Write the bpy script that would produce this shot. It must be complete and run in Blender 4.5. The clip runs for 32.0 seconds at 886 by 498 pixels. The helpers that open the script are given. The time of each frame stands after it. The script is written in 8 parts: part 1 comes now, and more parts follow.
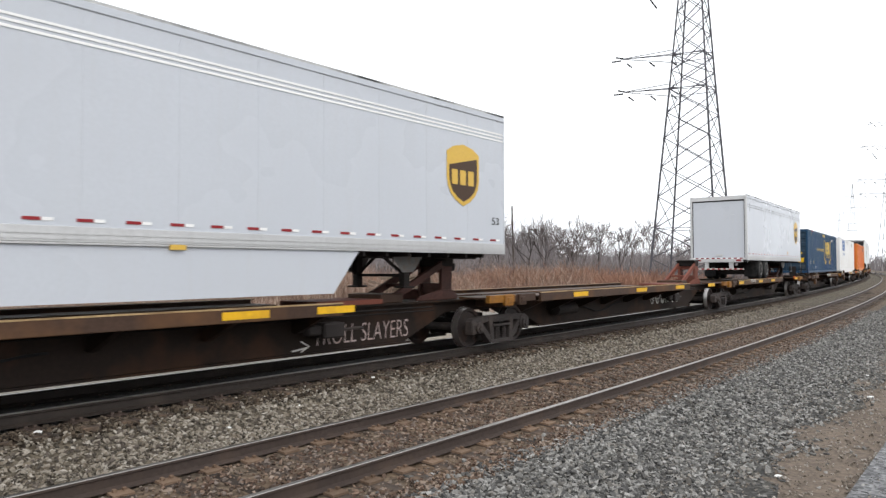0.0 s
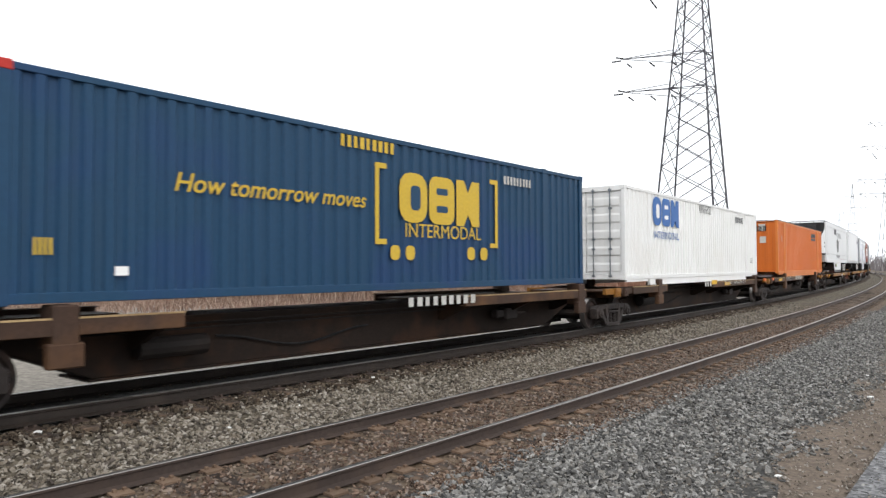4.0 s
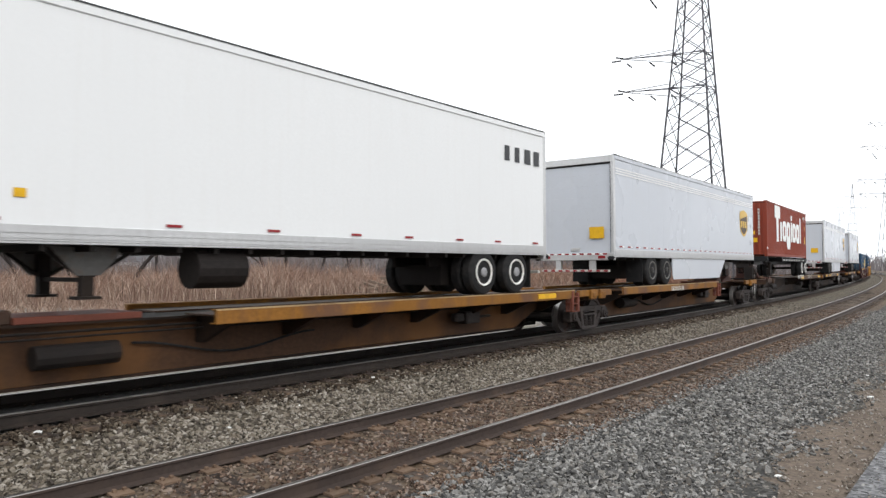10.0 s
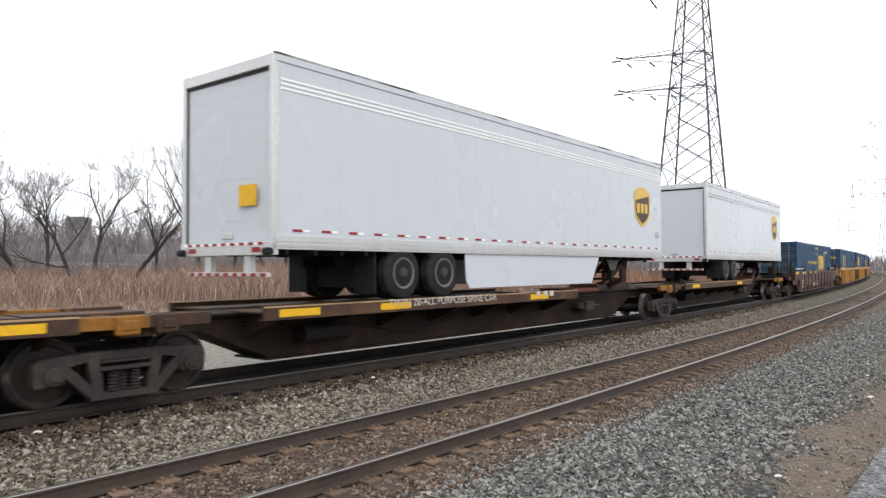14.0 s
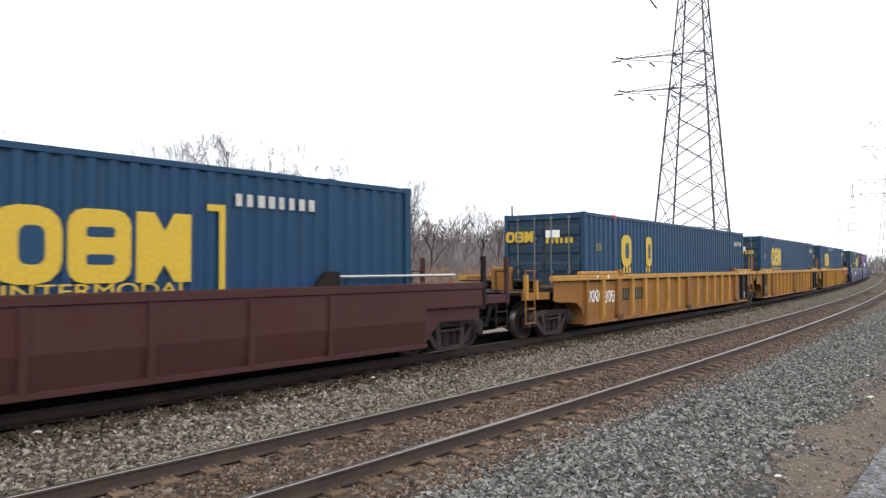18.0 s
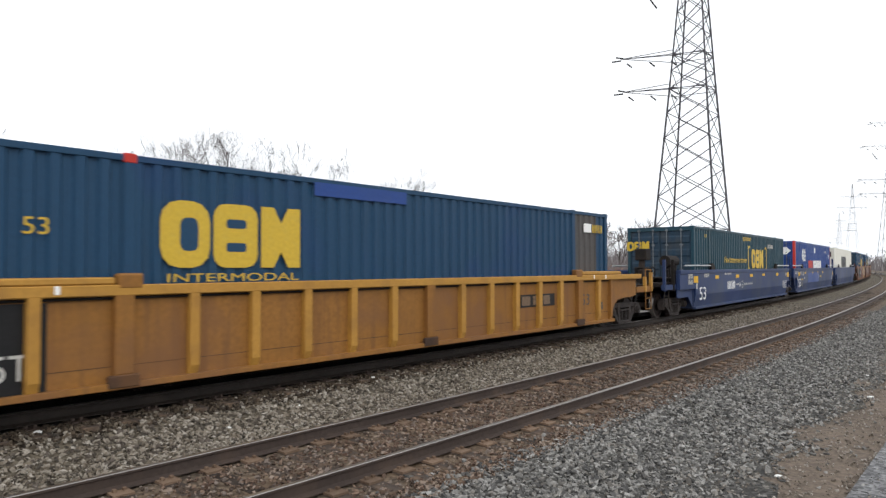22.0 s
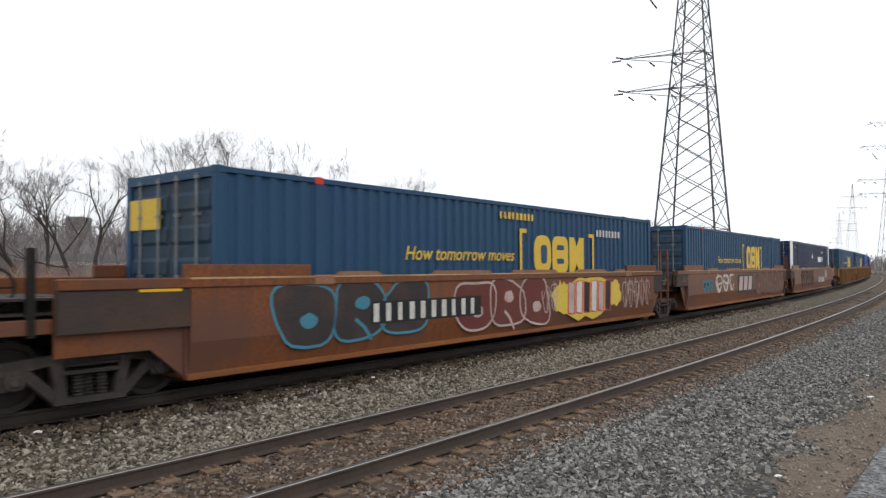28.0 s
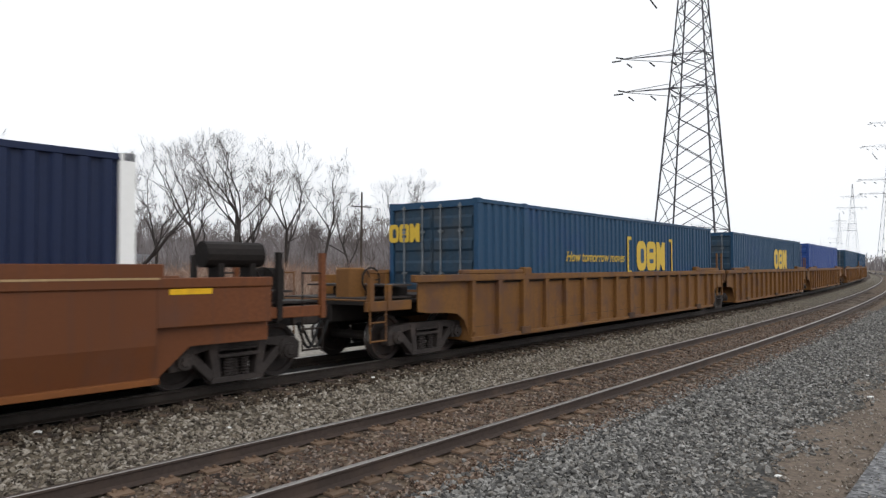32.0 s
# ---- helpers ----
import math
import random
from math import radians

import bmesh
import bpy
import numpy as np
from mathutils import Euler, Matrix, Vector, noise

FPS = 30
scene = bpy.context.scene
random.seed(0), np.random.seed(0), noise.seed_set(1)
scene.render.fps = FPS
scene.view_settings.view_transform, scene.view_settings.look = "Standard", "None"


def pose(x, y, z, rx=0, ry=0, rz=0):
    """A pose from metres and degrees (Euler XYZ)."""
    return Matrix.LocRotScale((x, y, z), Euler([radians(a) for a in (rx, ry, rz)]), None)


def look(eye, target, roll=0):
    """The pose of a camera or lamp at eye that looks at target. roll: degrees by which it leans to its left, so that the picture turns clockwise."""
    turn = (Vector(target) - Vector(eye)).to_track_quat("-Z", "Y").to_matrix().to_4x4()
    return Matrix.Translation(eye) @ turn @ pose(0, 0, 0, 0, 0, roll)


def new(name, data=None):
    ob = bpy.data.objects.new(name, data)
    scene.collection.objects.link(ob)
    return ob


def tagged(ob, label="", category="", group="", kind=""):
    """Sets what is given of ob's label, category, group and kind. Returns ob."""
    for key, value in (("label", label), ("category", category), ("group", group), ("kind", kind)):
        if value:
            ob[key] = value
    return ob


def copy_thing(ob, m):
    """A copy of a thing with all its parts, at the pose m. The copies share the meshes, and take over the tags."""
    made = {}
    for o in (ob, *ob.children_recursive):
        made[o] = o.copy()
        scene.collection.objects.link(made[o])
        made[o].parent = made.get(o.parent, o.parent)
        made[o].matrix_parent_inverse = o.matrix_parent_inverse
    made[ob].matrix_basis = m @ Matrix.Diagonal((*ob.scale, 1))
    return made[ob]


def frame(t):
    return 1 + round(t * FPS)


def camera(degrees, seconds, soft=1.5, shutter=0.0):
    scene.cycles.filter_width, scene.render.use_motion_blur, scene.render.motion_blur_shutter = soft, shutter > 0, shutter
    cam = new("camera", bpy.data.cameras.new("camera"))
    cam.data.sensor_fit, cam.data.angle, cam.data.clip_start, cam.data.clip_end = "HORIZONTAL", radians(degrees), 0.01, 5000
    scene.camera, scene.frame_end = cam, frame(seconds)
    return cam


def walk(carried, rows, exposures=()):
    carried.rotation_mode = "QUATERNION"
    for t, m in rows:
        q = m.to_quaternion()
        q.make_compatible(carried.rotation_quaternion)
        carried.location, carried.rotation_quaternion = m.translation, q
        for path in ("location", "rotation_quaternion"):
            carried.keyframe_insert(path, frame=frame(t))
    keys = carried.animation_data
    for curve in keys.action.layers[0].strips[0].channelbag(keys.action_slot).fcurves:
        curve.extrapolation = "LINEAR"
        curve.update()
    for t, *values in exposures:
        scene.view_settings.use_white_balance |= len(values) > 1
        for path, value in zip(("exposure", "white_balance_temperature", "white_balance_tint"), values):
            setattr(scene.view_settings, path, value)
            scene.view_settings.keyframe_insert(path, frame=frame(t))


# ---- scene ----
EXPOSURE, SKY, CLOUD = 0.0, 0.15, 0.85

# camera: it stands still beside the line
cam = camera(64.19, 32.0, soft=1.35, shutter=0.12)
EYE = Vector((0.0, 0.0, 2.255))
AZ, TILT = radians(40.462), radians(0.950)
AIM = EYE + 100 * Vector((math.cos(AZ) * math.cos(TILT), math.sin(AZ) * math.cos(TILT), math.sin(TILT)))
walk(cam, [(0.0, look(EYE, AIM, 0.541)), (32.0, look(EYE, AIM, 0.541))], exposures=[(0.0, 0.10), (2.0, 0.09), (9.0, 0.07), (11.0, 0.03), (13.0, 0.16), (14.0, 0.15), (17.0, 0.12), (18.0, 0.08), (19.0, 0.03), (20.0, -0.04), (23.0, -0.18), (25.0, -0.17), (28.0, -0.26), (32.0, -0.34)])

# overcast sky and a weak, very soft sun
world = bpy.data.worlds.new("overcast_sky")
scene.world = world
world.use_nodes = True
wn, wl = world.node_tree.nodes, world.node_tree.links
sky = wn.new("ShaderNodeTexSky")
sky.sky_type, sky.sun_disc = "NISHITA", False
sky.sun_elevation, sky.sun_rotation = radians(38), radians(200)
sky.air_density, sky.dust_density, sky.ozone_density = 1.0, 6.0, 1.0
veil = wn.new("ShaderNodeHueSaturation")
veil.inputs["Saturation"].default_value = 0.10
cloud = wn.new("ShaderNodeMix")
cloud.data_type = "RGBA"
cloud.inputs[0].default_value = CLOUD
cloud.inputs[7].default_value = (9.6, 9.9, 10.3, 1)
wl.new(sky.outputs[0], veil.inputs["Color"])
wl.new(veil.outputs[0], cloud.inputs[6])
wl.new(cloud.outputs[2], wn["Background"].inputs["Color"])
wn["Background"].inputs["Strength"].default_value = SKY
sun = new("sun", bpy.data.lights.new("sun", "SUN"))
sun.data.energy, sun.data.angle, sun.data.color = 0.9, radians(40), (1.0, 0.96, 0.90)
sun.matrix_world = look((0, 0, 0), (0.45, 0.65, -0.72))


# ---- the line: a curve of slowly falling curvature, by its distance s from the camera's foot ----
def bend(s):
    return 1e-3 * np.interp(s, [-420, -200, -80, 0, 40, 80, 130, 200, 420], [0.3, 1.2, 2.736, 2.736, 1.116, 0.730, 0.650, 0.724, 0.726])


STEP = 0.5
LINE_S = np.arange(-600, 660, STEP)
_k = bend(LINE_S)
_zero = int(np.argmin(abs(LINE_S)))


def _sum(values):
    total = np.concatenate([[0], np.cumsum((values[1:] + values[:-1]) / 2 * STEP)])
    return total - total[_zero]


LINE_A = _sum(_k)
LINE_X, LINE_Y = _sum(np.cos(LINE_A)), _sum(np.sin(LINE_A)) + 6.583
GAP, RISE, LEAN = 3.82, 0.32, 0.0167      # second track: distance, height, cross-fall


def on_line(s, off=0.0):
    """x, y and heading of the point off metres beyond the near track's centre."""
    x, y, a = np.interp(s, LINE_S, LINE_X), np.interp(s, LINE_S, LINE_Y), np.interp(s, LINE_S, LINE_A)
    return x - np.sin(a) * off, y + np.cos(a) * off, a


def gone(t):
    """How far the train has come since the start."""
    times = range(0, 33, 2)
    speeds = [12.3, 12.504, 12.699, 12.859, 12.966, 13.02, 13.068, 13.136, 13.285, 13.445, 13.584, 13.759, 13.975, 14.121, 14.211, 14.269, 14.285]
    total = 0.0
    for a, b, va, vb in zip(times, times[1:], speeds, speeds[1:]):
        if t <= a:
            break
        d = (t if b == 32 else min(t, b)) - a
        total += va * d + (vb - va) / (b - a) * d * d / 2
    return total


def train_pose(t, ua, ub):
    """The pose at t of a thing carried between two places ua < ub of the train: its x runs to the train's rear."""
    d = gone(t)
    xa, ya, _ = on_line(ua - d, GAP)
    xb, yb, _ = on_line(ub - d, GAP)
    a = math.atan2(yb - ya, xb - xa)
    return Matrix.Translation(((xa + xb) / 2, (ya + yb) / 2, RISE)) @ pose(0, 0, 0, 0, 0, math.degrees(a)) @ pose(0, 0, 0, -math.degrees(LEAN))


# ---- mesh helpers ----
def box(bm, x0, x1, y0, y1, z0, z1):
    v = [bm.verts.new(c) for c in ((x0, y0, z0), (x1, y0, z0), (x1, y1, z0), (x0, y1, z0), (x0, y0, z1), (x1, y0, z1), (x1, y1, z1), (x0, y1, z1))]
    for f in ((3, 2, 1, 0), (4, 5, 6, 7), (0, 1, 5, 4), (1, 2, 6, 5), (2, 3, 7, 6), (3, 0, 4, 7)):
        bm.faces.new([v[i] for i in f])


def rod(bm, a, b, r, n=8, r2=None):
    a, b = Vector(a), Vector(b)
    q = (b - a).to_track_quat("Z", "Y")
    rings = []
    for p, rr in ((a, r), (b, r if r2 is None else r2)):
        rings.append([bm.verts.new(p + q @ Vector((rr * math.cos(2 * math.pi * i / n), rr * math.sin(2 * math.pi * i / n), 0))) for i in range(n)])
    for i in range(n):
        j = (i + 1) % n
        bm.faces.new((rings[0][i], rings[0][j], rings[1][j], rings[1][i]))
    bm.faces.new(rings[0][::-1])
    bm.faces.new(rings[1])


def tube(bm, pts, r, n=6):
    """One bent round tube along points."""
    rings = []
    for i, p in enumerate(pts):
        q = (pts[min(i + 1, len(pts) - 1)] - pts[max(i - 1, 0)]).to_track_quat("Z", "Y")
        rings.append([bm.verts.new(p + q @ Vector((r * math.cos(2 * math.pi * k / n), r * math.sin(2 * math.pi * k / n), 0))) for k in range(n)])
    for a, b in zip(rings, rings[1:]):
        for k in range(n):
            bm.faces.new((a[k], a[(k + 1) % n], b[(k + 1) % n], b[k]))
    bm.faces.new(rings[0][::-1])
    bm.faces.new(rings[-1])


def bar(bm, a, b, w, h):
    """A square bar from a to b."""
    a, b = Vector(a), Vector(b)
    q = (b - a).to_track_quat("Z", "Y")
    rings = [[bm.verts.new(p + q @ Vector((sx * w / 2, sy * h / 2, 0))) for sx, sy in ((-1, -1), (1, -1), (1, 1), (-1, 1))] for p in (a, b)]
    for i in range(4):
        j = (i + 1) % 4
        bm.faces.new((rings[0][i], rings[0][j], rings[1][j], rings[1][i]))
    bm.faces.new(rings[0][::-1])
    bm.faces.new(rings[1])


def slab(bm, pts, y0, y1):
    """An outline in x and z, drawn out from y0 to y1."""
    a = [bm.verts.new((x, y0, z)) for x, z in pts]
    b = [bm.verts.new((x, y1, z)) for x, z in pts]
    n = len(pts)
    bm.faces.new(a)
    bm.faces.new(b[::-1])
    for i in range(n):
        j = (i + 1) % n
        bm.faces.new((a[j], a[i], b[i], b[j]))


def lathe(bm, prof, n=20, axis="y", at_=(0, 0, 0)):
    """A profile of (along, radius), turned about the axis."""
    rings = []
    for d, r in prof:
        ring = []
        for i in range(n):
            c, s_ = r * math.cos(2 * math.pi * i / n), r * math.sin(2 * math.pi * i / n)
            p = {"y": (c, d, s_), "x": (d, c, s_), "z": (c, s_, d)}[axis]
            ring.append(bm.verts.new(Vector(p) + Vector(at_)))
        rings.append(ring)
    for a, b in zip(rings, rings[1:]):
        for i in range(n):
            j = (i + 1) % n
            bm.faces.new((a[i], a[j], b[j], b[i]))
    bm.faces.new(rings[0])
    bm.faces.new(rings[-1][::-1])


def finish(bm, name, bevel=0.0, smooth=False):
    bmesh.ops.recalc_face_normals(bm, faces=bm.faces)
    if bevel:
        sharp = [e for e in bm.edges if len(e.link_faces) == 2 and e.calc_face_angle(0) > 0.5]
        bmesh.ops.bevel(bm, geom=sharp, offset=bevel, segments=1, affect="EDGES", clamp_overlap=True)
    me = bpy.data.meshes.new(name)
    bm.to_mesh(me)
    bm.free()
    if smooth:
        for p in me.polygons:
            p.use_smooth = True
    return me


def part(name, bm, material, parent, label="", bevel=0.0, smooth=False, m=None):
    """Links a bmesh (or a mesh) as one object under a thing or under a part."""
    me = finish(bm, name, bevel, smooth) if isinstance(bm, bmesh.types.BMesh) else bm
    if not me.materials:
        me.materials.append(material)
    ob = new(name, me)
    ob.parent = parent
    if m is not None:
        ob.matrix_local = m
    if label:
        ob["label"] = label
    return ob


def thing(name, label, category, group="", kind=""):
    return tagged(new(name), label, category, group, kind)


def B():
    return bmesh.new()


def boxes(*rows):
    bm = B()
    for r in rows:
        box(bm, *r)
    return bm


SIDE = pose(0, 0, 0, 90, 0, 0)          # writing on the near side reads along +x
FRONT = pose(0, 0, 0, 90, 0, -90)       # writing on the leading end


def words(parent, body, size, material, at_, turn=SIDE, name="lettering", label="", shear=0.0, squeeze=1.0, bold=0.0, align="LEFT"):
    cu = bpy.data.curves.new(name, "FONT")
    cu.body, cu.size, cu.shear, cu.offset, cu.align_x = body, size, shear, bold, align
    tmp = bpy.data.objects.new(name, cu)
    scene.collection.objects.link(tmp)
    me = bpy.data.meshes.new_from_object(tmp.evaluated_get(bpy.context.evaluated_depsgraph_get()))
    bpy.data.objects.remove(tmp)
    bpy.data.curves.remove(cu)
    me.transform(Matrix.Diagonal((squeeze, 1, 1, 1)))
    me.materials.clear()
    return part(name, me, material, parent, label, m=Matrix.Translation(at_) @ turn)


def patch(parent, pts, material, at_, turn=SIDE, name="marking", label="", thick=0.004):
    """A flat shape in its own x and y, on the near side or the leading end."""
    bm = B()
    lo = [bm.verts.new((x, y, -thick)) for x, y in pts]
    hi = [bm.verts.new((x, y, 0)) for x, y in pts]
    bm.faces.new(hi)
    for i in range(len(pts)):
        j = (i + 1) % len(pts)
        bm.faces.new((lo[i], lo[j], hi[j], hi[i]))
    return part(name, bm, material, parent, label, m=Matrix.Translation(at_) @ turn)


def oblong(x0, x1, y0, y1, r=0.0):
    if r <= 0:
        return [(x0, y0), (x1, y0), (x1, y1), (x0, y1)]
    out = []
    for cx, cy, a0 in ((x1 - r, y0 + r, -90), (x1 - r, y1 - r, 0), (x0 + r, y1 - r, 90), (x0 + r, y0 + r, 180)):
        out += [(cx + r * math.cos(radians(a0 + k * 30)), cy + r * math.sin(radians(a0 + k * 30))) for k in range(4)]
    return out


def bars(parent, x, y, z, w, h, n, material, turn=SIDE, name="number_marking", label="", fill=0.58):
    """Writing that is not spelt out: n plain upright bars of its size and colour."""
    rnd = random.Random(int(abs(x * 100) + abs(z * 1000) + n))
    pitch = w / n
    if name == "emblem_bars":
        for i in range(n):
            patch(parent, oblong(i * pitch, i * pitch + pitch * fill, 0, h), material, (x, y, z), turn, name="emblem_bar", label=label)
        return None
    bm = B()
    for i in range(n):
        wd = pitch * fill * rnd.uniform(0.82, 1.12)
        x0 = i * pitch
        vs = [bm.verts.new((px, py, 0)) for px, py in ((x0, 0), (x0 + wd, 0), (x0 + wd, h), (x0, h))]
        bm.faces.new(vs)
    return part(name, bm, material, parent, label, m=Matrix.Translation((x, y, z)) @ turn)


# ---- materials ----
def shade(name, base, rough=0.6, metal=0.0, grain=18.0, vary=0.12, stain=0.0, stain_color=(0.06, 0.035, 0.02), stain_scale=1.2, streak=0.0, streak_color=None, bump=0.0, bump_scale=60.0, spec=0.22, coat=0.0, each=0.0):
    """A worn, painted or raw surface: base colour, fine grain, broad stains and upright streaks."""
    m = bpy.data.materials.new(name)
    m.use_nodes = True
    n, l = m.node_tree.nodes, m.node_tree.links
    p = n["Principled BSDF"]
    p.inputs["Roughness"].default_value, p.inputs["Metallic"].default_value = rough, metal
    p.inputs["Specular IOR Level"].default_value, p.inputs["Coat Weight"].default_value = spec, coat
    co = n.new("ShaderNodeTexCoord")

    def noise_at(scale, stretch=(1, 1, 1), detail=5.0):
        mp, t = n.new("ShaderNodeMapping"), n.new("ShaderNodeTexNoise")
        mp.inputs["Scale"].default_value = stretch
        t.inputs["Scale"].default_value, t.inputs["Detail"].default_value = scale, detail
        l.new(co.outputs["Object"], mp.inputs[0])
        l.new(mp.outputs[0], t.inputs["Vector"])
        return t.outputs["Fac"]

    def ramp(fac, lo, hi):
        r = n.new("ShaderNodeMapRange")
        r.inputs["From Min"].default_value, r.inputs["From Max"].default_value = lo, hi
        l.new(fac, r.inputs["Value"])
        return r.outputs["Result"]

    def mix(fac, a, b):
        x = n.new("ShaderNodeMix")
        x.data_type = "RGBA"
        for sock, v in ((x.inputs[0], fac), (x.inputs[6], a), (x.inputs[7], b)):
            if isinstance(v, (tuple, list)):
                sock.default_value = (*v[:3], 1)
            elif isinstance(v, float):
                sock.default_value = v
            else:
                l.new(v, sock)
        return x.outputs[2]

    g = noise_at(grain)
    col = mix(ramp(g, 0.3, 0.7), tuple(c * (1 - vary) for c in base), tuple(min(1, c * (1 + vary)) for c in base))
    broad = noise_at(stain_scale * 0.35, (1, 1, 1), 3.0)
    col = mix(ramp(broad, 0.3, 0.75), col, tuple(c * (1 - vary * 0.9) for c in base))
    if streak:
        s = noise_at(7.0, (1, 1, 0.06), 4.0)
        mul = n.new("ShaderNodeMath")
        mul.operation = "MULTIPLY"
        mul.inputs[1].default_value = streak
        l.new(ramp(s, 0.5, 0.78), mul.inputs[0])
        col = mix(mul.outputs[0], col, streak_color or stain_color)
    if stain:
        s = noise_at(stain_scale, (1, 1, 1), 8.0)
        mul = n.new("ShaderNodeMath")
        mul.operation = "MULTIPLY"
        mul.inputs[1].default_value = min(1.0, stain)
        l.new(ramp(s, 0.50, 0.66), mul.inputs[0])
        col = mix(mul.outputs[0], col, stain_color)
    if each:
        info, hsv = n.new("ShaderNodeObjectInfo"), n.new("ShaderNodeHueSaturation")
        r = n.new("ShaderNodeMapRange")
        r.inputs["To Min"].default_value, r.inputs["To Max"].default_value = 1 - each, 1 + each
        l.new(info.outputs["Random"], r.inputs["Value"])
        l.new(r.outputs["Result"], hsv.inputs["Value"])
        l.new(col, hsv.inputs["Color"])
        col = hsv.outputs["Color"]
    l.new(col, p.inputs["Base Color"])
    rr = n.new("ShaderNodeMapRange")
    rr.inputs["To Min"].default_value, rr.inputs["To Max"].default_value = max(0.02, rough - 0.12), min(1, rough + 0.12)
    l.new(broad, rr.inputs["Value"])
    l.new(rr.outputs["Result"], p.inputs["Roughness"])
    if bump:
        b = n.new("ShaderNodeBump")
        b.inputs["Strength"].default_value, b.inputs["Distance"].default_value = bump, 0.01
        l.new(noise_at(bump_scale), b.inputs["Height"])
        l.new(b.outputs[0], p.inputs["Normal"])
    return m


